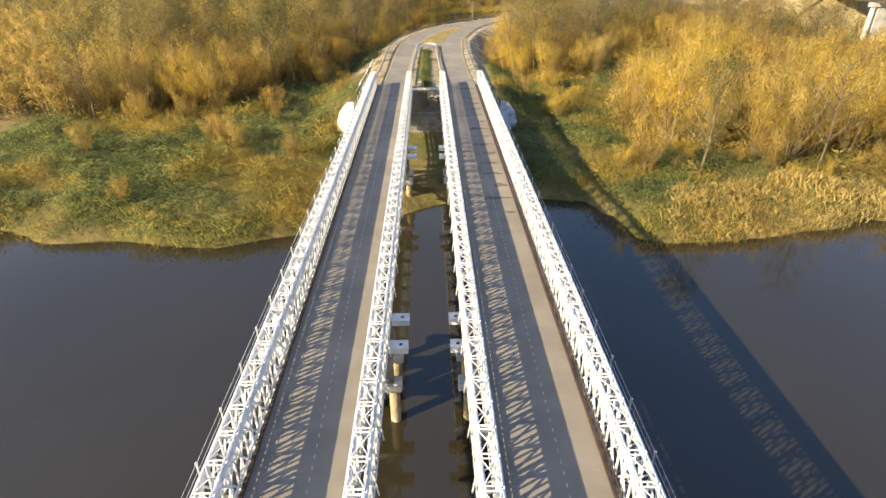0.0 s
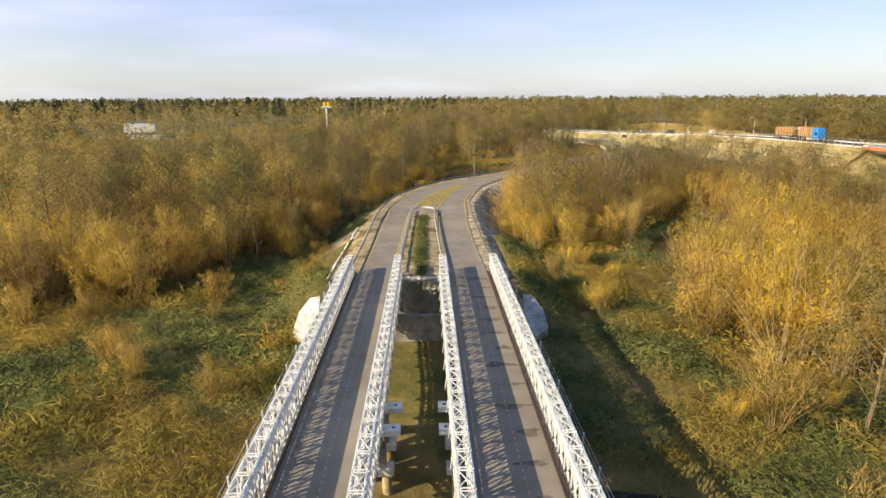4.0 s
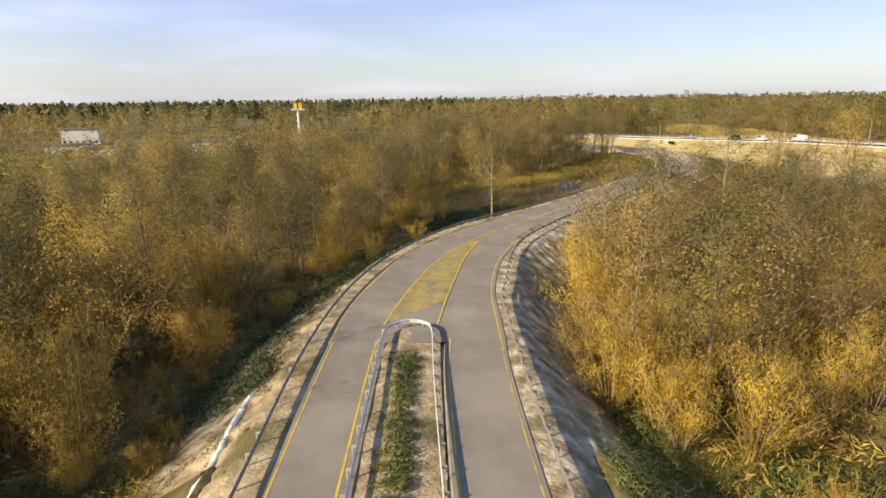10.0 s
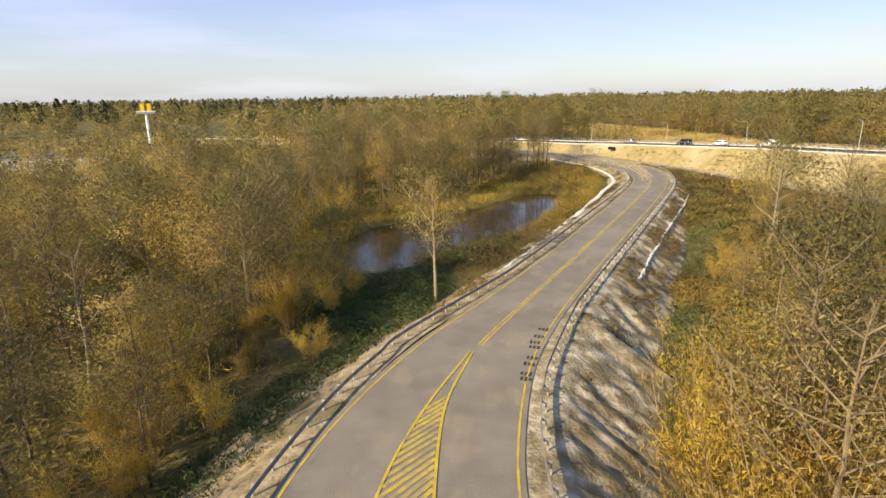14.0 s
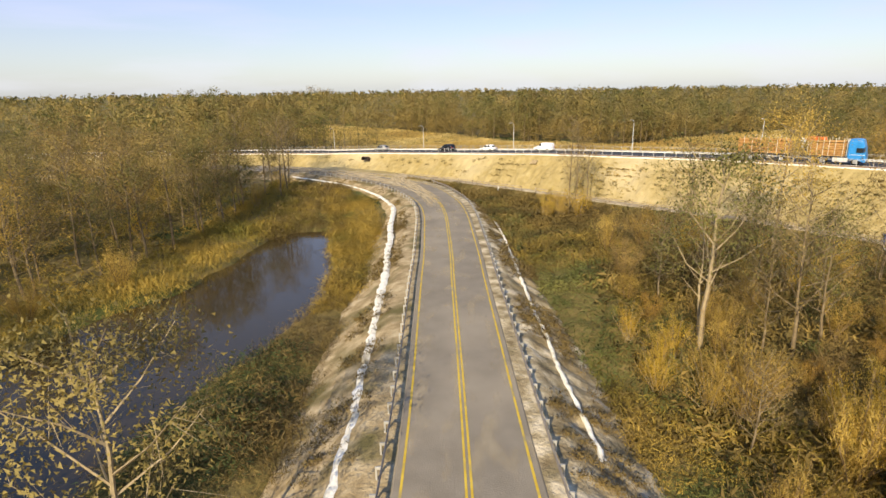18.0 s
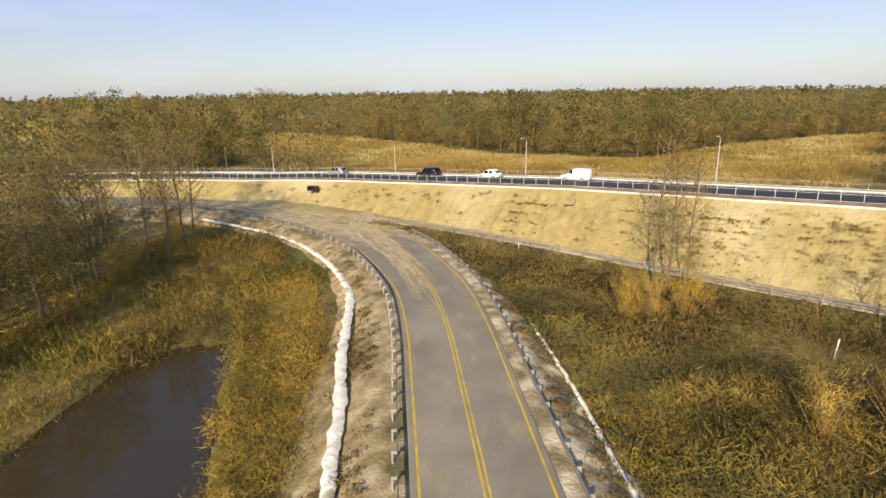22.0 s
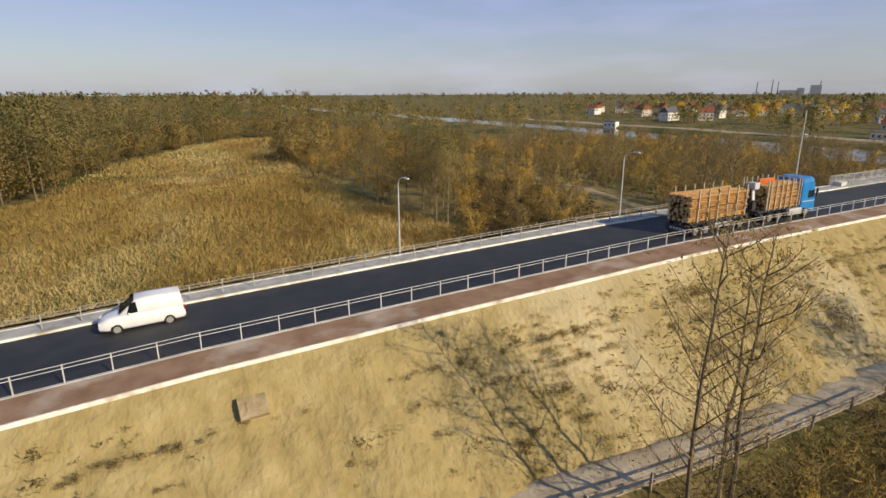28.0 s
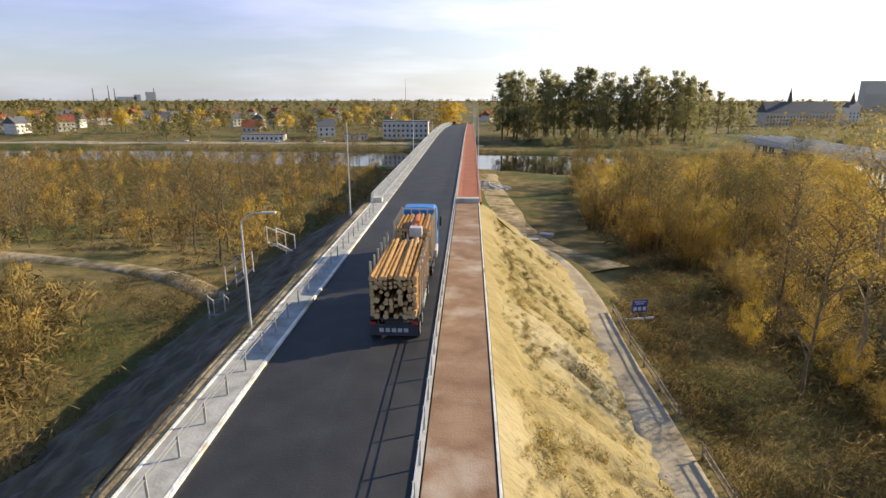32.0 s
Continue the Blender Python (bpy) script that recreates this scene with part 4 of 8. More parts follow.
def panel_mesh():
    """One steel lattice panel with a doubled top chord, 3.05 m long, along y."""
    bm = bmesh.new()
    L, lo, hi = PANEL, -0.28, 1.95
    for z, tall in ((lo, 0.12), (hi, 0.14), (hi + 0.2, 0.14)):
        for x in (-0.07, 0.07):
            box(bm, (x, L / 2, z), (0.05, L - 0.02, tall))
    for z in (lo, hi + 0.1):
        for y in (0.12, L / 4, L / 2, 3 * L / 4, L - 0.12):
            box(bm, (0, y, z), (0.17, 0.18, 0.3))
    for y in (0.06, L / 4, L / 2, 3 * L / 4, L - 0.06):
        bar(bm, (0, y, lo), (0, y, hi), 0.085)
    mid = (lo + hi) / 2
    for y in (0.06, L / 2):
        bar(bm, (0, y, mid), (0, y + L / 4, hi - 0.04), 0.08)
        bar(bm, (0, y + L / 4, hi - 0.04), (0, y + L / 2 - 0.04, mid), 0.08)
        bar(bm, (0, y, mid), (0, y + L / 4, lo + 0.04), 0.08)
        bar(bm, (0, y + L / 4, lo + 0.04), (0, y + L / 2 - 0.04, mid), 0.08)
    return mesh_from("panel", bm, M_TRUSS)


def frame_mesh(w):
    """The bracing frame that ties two panel planes together on top."""
    bm = bmesh.new()
    z = 2.26
    for o in (0.0, 1.52):
        for y in (0.1, 1.4):
            bar(bm, (-w / 2, o + y, z), (w / 2, o + y, z), 0.055)
        for x in (-w / 2, w / 2):
            bar(bm, (x, o + 0.1, z), (x, o + 1.4, z), 0.04)
        bar(bm, (-w / 2, o + 0.1, z), (w / 2, o + 1.4, z), 0.04)
        bar(bm, (w / 2, o + 0.1, z), (-w / 2, o + 1.4, z), 0.04)
    for zz in (0.3, 1.2):
        bar(bm, (-w / 2, 0.06, zz), (w / 2, 0.06, zz + 0.5), 0.05)
    bar(bm, (-w / 2, 1.6, 1.9), (w / 2, 1.6, 1.9), 0.06)
    return mesh_from("bracing_frame", bm, M_TRUSS)


PANEL_ME, FRAME_ME = panel_mesh(), frame_mesh(0.72)
bm = bmesh.new()
bar(bm, (0, 0, -0.55), (0, 0, 0.95), 0.06)
box(bm, (0, 0, 0.95), (0.1, 0.1, 0.12))
MAST_ME = mesh_from("cable_post", bm, M_GALV)


BRIDGE_TURN = Matrix.Translation((0, 66, 0)) @ pose(0, 0, 0, 0, 0, 0.7) @ Matrix.Translation((0, -66, 0))


def panel_bridge(label, xw, xe, outer):
    """xw, xe: the middles of its two trusses; outer: -1 or 1, the side with the cable posts."""
    root = thing("panel_bridge", label, "bridge", "panel bridges", at=BRIDGE_TURN)
    lane0, lane1 = xw + 0.55, xe - 0.55
    bm = bmesh.new()
    box(bm, ((lane0 + lane1) / 2, (Y0 + Y1) / 2, -0.09), (lane1 - lane0, Y1 - Y0, 0.18))
    part_bm("deck", bm, M_ASPHALT, root, "worn asphalt deck")
    for x in (lane0 + 0.08, lane1 - 0.08):
        bm = bmesh.new()
        box(bm, (x, (Y0 + Y1) / 2, 0.09), (0.14, Y1 - Y0, 0.18))
        part_bm("kerb_beam", bm, M_RUST, root, "dark steel kerb beam")
        bm = bmesh.new()
        side = -0.12 if x < (lane0 + lane1) / 2 else 0.12
        box(bm, (x + side, (Y0 + Y1) / 2, 0.42), (0.05, Y1 - Y0, 0.16))
        part_bm("guide_rail", bm, M_RUST if x > 5 else M_TRUSS, root, "steel guide rail inside the truss")
    # dark damp stains at the deck joints under the eastern truss
    for i in range(32, N_PANEL) if xw > 0 else ():
        bm = bmesh.new()
        wide, deep = 1.0 + 0.45 * math.sin(i * 2.7), 0.34 + 0.12 * math.sin(i * 1.9)
        edge = []
        for k in range(14):
            a = k * 2 * math.pi / 14
            r = 1 + 0.28 * math.sin(3 * a + i) + 0.16 * math.sin(5 * a + 2 * i)
            edge.append(bm.verts.new((lane1 - 0.25 - wide + wide * r * math.cos(a) * 0.9, Y0 + i * PANEL + 0.35 + deep * r * math.sin(a), 0.006)))
        bm.faces.new(edge)
        part_bm("stain", bm, M_STAIN, root, "dark mud stain on the deck")
    bm = bmesh.new()
    xm = (lane0 + lane1) / 2 + 0.45
    for k in range(int((Y1 - Y0) / 0.62)):
        box(bm, (xm, Y0 + 0.4 + k * 0.62, 0.006), (0.06, 0.22, 0.01))
    tagged(part_bm("lane_line", bm, M_WHITELINE, root, "broken white line of short dashes"), kind="stuff")
    bm = bmesh.new()
    box(bm, ((xw + xe) / 2, 0, -0.42), (xe - xw + 1.0, 0.16, 0.36), bevel=0.0)
    box(bm, ((xw + xe) / 2, 0, -0.26), (xe - xw + 1.0, 0.24, 0.03))
    box(bm, ((xw + xe) / 2, 0, -0.6), (xe - xw + 1.0, 0.24, 0.03))
    cross = mesh_from("cross_girder", bm, M_RAIL)
    bm = bmesh.new()
    bar(bm, (0, 0, -0.5), (0, 0, 1.6), 0.05)
    for i in range(N_PANEL):
        y = Y0 + i * PANEL
        part("cross_girder", cross, root, at=Matrix.Translation((0, y + 0.35, 0)))
        for xc in (xw, xe):
            for dx in (-0.36, 0.36):
                part("panel", PANEL_ME, root, at=Matrix.Translation((xc + dx, y, 0)))
            part("bracing_frame", FRAME_ME, root, at=Matrix.Translation((xc, y + 0.05, 0)))
    bm.free()
    # raking braces on the outer side of each truss
    for xc, s in ((xw, -1), (xe, 1)):
        bm = bmesh.new()
        bar(bm, (xc + s * 0.62, 0, -0.4), (xc + s * 0.42, 0, 1.3), 0.055)
        rake = mesh_from("raker", bm, M_TRUSS)
        for i in range(N_PANEL):
            part("raker", rake, root, at=Matrix.Translation((0, Y0 + i * PANEL + 0.35, 0)))
    xo = (xw if outer < 0 else xe) + outer * 0.95
    for i in range(0, N_PANEL + 1):
        part("cable_post", MAST_ME, root, "thin galvanised post", at=Matrix.Translation((xo, Y0 + i * PANEL + 0.35, 0.9)))
    for zc in (1.85, 1.45):
        bm = bmesh.new()
        rod(bm, (xo, Y0, zc), (xo, Y1, zc), 0.012, n=5)
        part_bm("cable", bm, M_GALV, root, "thin cable strung along the posts")
    return root


panel_bridge("white steel panel bridge carrying the western lane", -9.15, -3.4, -1)
panel_bridge("white steel panel bridge carrying the eastern lane", 1.85, 7.85, 1)


def pier(y, label):
    root = thing("bridge_pier", label, "pier", "bridge piers", at=BRIDGE_TURN)
    for x0, x1 in ((-10.6, -1.85), (0.7, 9.4)):
        xc, wide = (x0 + x1) / 2, x1 - x0
        for dy in (-1.4, 1.4):
            bm = bmesh.new()
            box(bm, (xc, y + dy, -0.86), (wide, 0.85, 0.05))
            box(bm, (xc, y + dy, -1.2), (wide, 0.85, 0.05))
            for o in (-0.36, 0.36):
                box(bm, (xc, y + dy + o, -1.03), (wide - 0.02, 0.06, 0.32))
            beam = part_bm("spreader_beam", bm, M_TRUSS, root, "pale steel box beam with open ends")
            for e in (x0 + 0.45, x1 - 0.45):
                bm = bmesh.new()
                rod(bm, (e, y + dy, -0.87), (e, y + dy, -0.825), 0.12, n=12)
                part_bm("lifting_hole", bm, M_RUST, beam, "dark round hole in the flange")
            for k in (x0 + 1.6, xc, x1 - 1.3):
                bm = bmesh.new()
                box(bm, (k, y + dy, -2.5), (0.62, 0.5, 2.6), bevel=0.04)
                box(bm, (k, y + dy, -1.3), (0.85, 0.75, 0.16))
                part_bm("trestle_post", bm, M_SHADECONCRETE, root, "trestle post in darkened concrete colour")
            bm = bmesh.new()
            box(bm, (xc, y + dy, -4.0), (wide - 1.0, 0.95, 0.55), bevel=0.05)
            part_bm("cap_beam", bm, M_CONCRETE, root, "concrete cap beam on the piles")
            for k in (x0 + 1.2, xc, x1 - 1.0):
                bm = bmesh.new()
                rod(bm, (k, y + dy, -10.5), (k, y + dy, -4.25), 0.34, n=16)
                part_bm("pile", bm, M_DIRT, root, "round yellowish pile stained at the waterline")


for y in (-38.0, -7.5, 25.8, 59.8):
    pier(y, "pile pier with concrete caps and steel spreader beams")

# abutment of the old bridges
root = thing("abutment", "concrete abutment below the bridge ends, walls darkened for shade", "abutment", kind="structure")
# both walls carry the shade of the bridge gap in their colour
bm = bmesh.new()
box(bm, (-0.7, 88.2, -2.6), (19.5, 1.0, 4.1), bevel=0.05)
part_bm("head_wall", bm, M_SHADECONCRETE, root)
bm = bmesh.new()
box(bm, (-0.9, 82.2, -4.3), (15.0, 0.8, 3.6), bevel=0.06)
part_bm("lower_wall", bm, M_SHADECONCRETE, root, "old pier wall between the bridges, colour darkened for shade")
for s, x in ((-1, -13.2), (1, 11.4)):
    bm = bmesh.new()
    top = [(x - s * 0.6, 86.4, -1.75), (x + s * 0.5, 86.2, -1.9), (x + s * 1.4, 84.2, -2.9), (x + s * 1.5, 81.8, -3.9), (x - s * 0.1, 80.4, -4.4), (x - s * 1.0, 83.4, -2.8)]
    vs = [bm.verts.new(p) for p in top] + [bm.verts.new((p[0], p[1], p[2] - 1.2)) for p in top]
    n = len(top)
    bm.faces.new(vs[:n])
    bm.faces.new(vs[n:][::-1])
    for k in range(n):
        bm.faces.new((vs[k], vs[n + k], vs[n + (k + 1) % n], vs[(k + 1) % n]))
    bmesh.ops.recalc_face_normals(bm, faces=bm.faces)
    # east copy takes a greyer colour in place of the truss's shade
    part_bm("wing_apron", bm, M_CHALK if s < 0 else M_PAVING, root, "pale concrete apron down the bank")
bm = bmesh.new()
box(bm, (-1.0, 89.1, -0.42), (20.6, 1.1, 0.5), bevel=0.05)
part_bm("bearing_beam", bm, M_TRUSS, root, "white concrete bearing beam across the bridge ends")
bm = bmesh.new()
for k in range(4):
    box(bm, (-0.2 + k * 0.62, 87.7, -1.3 - 0.1 * (k % 2)), (0.5, 0.9, 0.14), Matrix.Rotation(0.0, 4, "Z"))
part_bm("rubble_slab", bm, M_CONCRETE, root, "loose concrete slabs below the beam")
# fill behind the abutment
FILL = spline([(-0.7, 88.6), (-0.7, 96), (-0.7, 110), (-0.7, 126)], 2.0)
surface("fill", FILL, [-12.5, -9.2, -2.0, 2.0, 9.2, 12.5], [-2.6, -0.32, -0.3, -0.3, -0.32, -2.6], M_DIRT, "sandy fill behind the abutment", "verge", True)

# ---- new bridge ----
DECK = NEW[(NEW[:, 1] < BRIDGE_END + 1) & (NEW[:, 1] > -92)]
DZ = new_height(DECK[:, 1])
root = thing("road_bridge", "long concrete road bridge with a red walkway", "bridge", kind="structure")
for nm, offs, zs, mat, lab in (
    ("roadway", [W_FOOT, 6.7, W_ASPH], [DZ, DZ + 0.07, DZ], M_NEWASPHALT, "black asphalt roadway"),
    ("walkway", [-0.1, 0.0, W_FOOT - 0.3, W_FOOT - 0.28], [DZ - 0.2, DZ + 0.16, DZ + 0.16, DZ - 0.2], M_DECKRED, "orange-red walkway coating"),
    ("kerb", [W_FOOT - 0.3, W_FOOT - 0.28, W_FOOT, W_FOOT + 0.01], [DZ - 0.2, DZ + 0.2, DZ + 0.2, DZ - 0.2], M_CONCRETE, "concrete kerb"),
    ("edge_strip", [W_ASPH - 0.01, W_ASPH, W_STRIP - 0.1, W_STRIP, W_STRIP + 0.02], [DZ - 0.1, DZ + 0.16, DZ + 0.18, DZ + 0.18, DZ - 0.5], M_PAVING, "grey concrete service strip"),
    ("fascia", [-0.25, -0.22, -0.05, -0.04], [DZ - 0.55, DZ + 0.2, DZ + 0.2, DZ - 0.55], M_DECKRED, "orange-red fascia"),
    ("underside", [-0.2, 1.6, 2.2, 10.4, 11.0, W_STRIP], [DZ - 0.5, DZ - 0.55, DZ - 1.5, DZ - 1.5, DZ - 0.55, DZ - 0.5], M_CONCRETE, "concrete girder"),
):
    v, f = ribbon(DECK, offs, zs)
    if nm == "underside":
        f = f[:, ::-1]
    part(nm, mesh_of(nm, v, f, mat), root, lab)


def at_new(y, off, dz=0.0):
    """A place and heading beside the new road."""
    i = int(np.argmin(abs(NEW[:, 1] - y)))
    n = normals(NEW)[i]
    return Vector((NEW[i, 0] + n[0] * off, NEW[i, 1] + n[1] * off, float(new_height(NEW[i, 1] + n[1] * off)) + dz)), math.degrees(math.atan2(n[1], n[0]))


for k, y in enumerate((150.0, 122.0, 94.0, 66.0, 38.0, 8.0, -22.0, -52.0)):
    p, a = at_new(y, 0)
    pr = thing("bridge_pier", "concrete pier with two round columns and a crosshead", "pier", "new bridge piers", at=Matrix.Translation((p.x, y, 0)) @ pose(0, 0, 0, 0, 0, a + 180 if a < -90 else a))
    zt = p.z - 1.5
    bm = bmesh.new()
    box(bm, (6.2, 0, zt - 0.5), (12.2, 1.4, 1.0), bevel=0.08)
    part_bm("crosshead", bm, M_CONCRETE, pr)
    for x in (1.2, 11.0):
        bm = bmesh.new()
        rod(bm, (x, 0, -10), (x, 0, zt - 0.95), 0.62, n=20)
        part_bm("column", bm, M_CONCRETE, pr)
    bm = bmesh.new()
    box(bm, (6.1, 0, (zt - 1 - 9) / 2), (7.5, 0.9, zt + 8), bevel=0.05)
    part_bm("wall", bm, M_CONCRETE, pr)
p, a = at_new(BRIDGE_END, 0)
ab = thing("abutment_new", "fresh concrete abutment of the road bridge", "abutment", kind="structure", at=Matrix.Translation((p.x, BRIDGE_END, 0)) @ pose(0, 0, 0, 0, 0, a))
bm = bmesh.new()
box(bm, (6.3, 0.3, p.z - 3.2), (12.8, 1.0, 5.4), bevel=0.04)
part_bm("bearing_wall", bm, M_CONCRETE, ab)
bm = bmesh.new()
box(bm, (1.35, -0.5, p.z + 0.25), (2.6, 0.9, 0.75), bevel=0.04)
part_bm("end_block", bm, M_CONCRETE, ab, "concrete block closing off the walkway")
bm = bmesh.new()
box(bm, (W_STRIP - 0.6, -0.5, p.z + 0.3), (1.3, 1.2, 0.7), bevel=0.04)
part_bm("end_block", bm, M_CONCRETE, ab, "concrete block at the parapet's end")


# ---- railings along the new road ----
def railing(label, off, y0, y1, spacing, height, rails, post, flip=False, balusters=0, metal=M_GALV):
    root = thing("railing", label, "railing", "railings of the new road")
    sel = NEW[(NEW[:, 1] >= y0) & (NEW[:, 1] <= y1)]
    z = new_height(sel[:, 1]) + 0.14
    for h in rails:
        r = 0.017
        v, f = ribbon(sel, [off - r, off - r, off + r, off + r, off - r], [z + h - r, z + h + r, z + h + r, z + h - r, z + h - r])
        part("rail", mesh_of("rail", v, f, metal), root)
    bm = bmesh.new()
    box(bm, (0, 0, height / 2), (post, 0.06, height))
    pm = mesh_from("post", bm, metal)
    line = np.c_[sel[:, :2] + normals(sel) * off, z]
    s = np.concatenate([[0], np.cumsum(np.linalg.norm(np.diff(line[:, :2], axis=0), axis=1))])
    nr = normals(sel)
    ang = np.unwrap(np.arctan2(nr[:, 1], nr[:, 0]))
    for d in np.arange(0.0, s[-1], spacing):
        part("post", pm, root, at=Matrix.LocRotScale([np.interp(d, s, line[:, k]) for k in range(3)], Euler((0, 0, np.interp(d, s, ang))), None))
    if balusters:
        bm = bmesh.new()
        verts, faces = [], []
        for d in np.arange(0.1, s[-1], balusters):
            x, y, zz = [np.interp(d, s, line[:, k]) for k in range(3)]
            k = len(verts)
            for dx, dy in ((-0.012, -0.012), (0.012, -0.012), (0.012, 0.012), (-0.012, 0.012)):
                verts += [(x + dx, y + dy, zz + 0.12), (x + dx, y + dy, zz + height - 0.02)]
            for q in range(4):
                a, b = k + 2 * q, k + 2 * ((q + 1) % 4)
                faces.append([a, b, b + 1, a + 1])
        bm.free()
        tagged(part("upright_infill", mesh_of("upright_infill", verts, faces, M_GALV), root), kind="stuff")
    return root


railing("low galvanised rail between footway and new road", W_FOOT - 0.12, BRIDGE_END - 0.5, 330, 2.0, 0.95, (0.93, 0.74), 0.09)
railing("low galvanised rail on the far concrete strip", W_ASPH + 0.62, BRIDGE_END + 3, 345, 2.0, 0.9, (0.88, 0.7), 0.08, metal=M_DARKGALV)
railing("galvanised rail between walkway and roadway", W_FOOT - 0.15, -90, BRIDGE_END - 1, 2.5, 0.8, (0.78, 0.55), 0.07)
railing("steel parapet of upright bars on the bridge walkway", 0.0, -90, BRIDGE_END - 0.5, 2.0, 1.15, (1.13, 0.1), 0.06, balusters=0.14)
railing("tall steel parapet of upright bars on the bridge", W_STRIP - 0.2, -90, BRIDGE_END + 4, 2.0, 1.2, (1.18, 0.1), 0.06, balusters=0.14)
railing("low guard rail on the bridge strip", W_ASPH + 0.5, -90, BRIDGE_END + 2, 2.5, 0.75, (0.74, 0.55), 0.06)

# ---- vehicles ----
M_BLUE = plain("blue_cab_paint", (0.02, 0.19, 0.5), 0.3)
M_CARWHITE = plain("white_car_paint", (0.75, 0.75, 0.75), 0.25, 0.0, 0.05)
M_SILVER = plain("silver_car_paint", (0.36, 0.36, 0.35), 0.3, 0.5)
M_BLACKCAR = plain("black_car_paint", (0.012, 0.012, 0.016), 0.2)
M_GLASS = plain("dark_car_glass", (0.02, 0.025, 0.03), 0.06)
M_TYRE = plain("tyre_rubber", (0.02, 0.02, 0.02), 0.85)
M_RIM = plain("alloy_rim", (0.45, 0.45, 0.45), 0.35, 0.6)
M_CHASSIS = plain("dark_chassis", (0.03, 0.03, 0.032), 0.7)
M_LOG = material("pine_log_bark", [(0.24, 0.12, 0.04), (0.38, 0.21, 0.075), (0.48, 0.29, 0.12)], 2.5, 6, 0.9, bump=0.4, thing=0.6)
M_LOGEND = material("cut_log_end", [(0.5, 0.35, 0.17), (0.62, 0.46, 0.25)], 4, 5, 0.85, thing=0.5)
M_ORANGE = plain("orange_crane_paint", (0.55, 0.14, 0.03), 0.45)
M_LAMPRED = plain("red_lamp", (0.4, 0.02, 0.02), 0.3)
M_LAMPCLEAR = plain("clear_headlamp", (0.7, 0.7, 0.68), 0.15)
M_STAKE = plain("pale_steel_stake", (0.5, 0.44, 0.33), 0.6)
M_MUDFLAP = plain("dark_mudflap", (0.04, 0.045, 0.06), 0.6)


def wheel(parent, x, y, r, w, rim=M_RIM):
    bm = bmesh.new()
    rod(bm, (x - w / 2, y, r), (x + w / 2, y, r), r, n=20)
    bmesh.ops.bevel(bm, geom=[e for e in bm.edges if len(e.link_faces) == 2 and e.calc_face_angle(0) > 1.2], offset=w * 0.15, segments=2, affect="EDGES")
    ty = part_bm("tyre", bm, M_TYRE, parent)
    bm = bmesh.new()
    rod(bm, (x - w / 2 - 0.012, y, r), (x + w / 2 + 0.012, y, r), r * 0.6, n=14)
    rod(bm, (x - w / 2 - 0.03, y, r), (x + w / 2 + 0.03, y, r), r * 0.2, n=8)
    part_bm("rim", bm, rim, ty, "metal rim")


def loft(bm, sections):
    """A body lofted through sections along y: each is y and a half outline of (x, z), mirrored."""
    rows = []
    for y, half in sections:
        ring = [bm.verts.new((x, y, z)) for x, z in half] + [bm.verts.new((-x, y, z)) for x, z in half[::-1]]
        rows.append(ring)
    n = len(rows[0])
    for a, b in zip(rows, rows[1:]):
        for k in range(n):
            bm.faces.new((a[k], a[(k + 1) % n], b[(k + 1) % n], b[k]))
    bm.faces.new(rows[0][::-1])
    bm.faces.new(rows[-1])
    bmesh.ops.recalc_face_normals(bm, faces=bm.faces)
    return bm


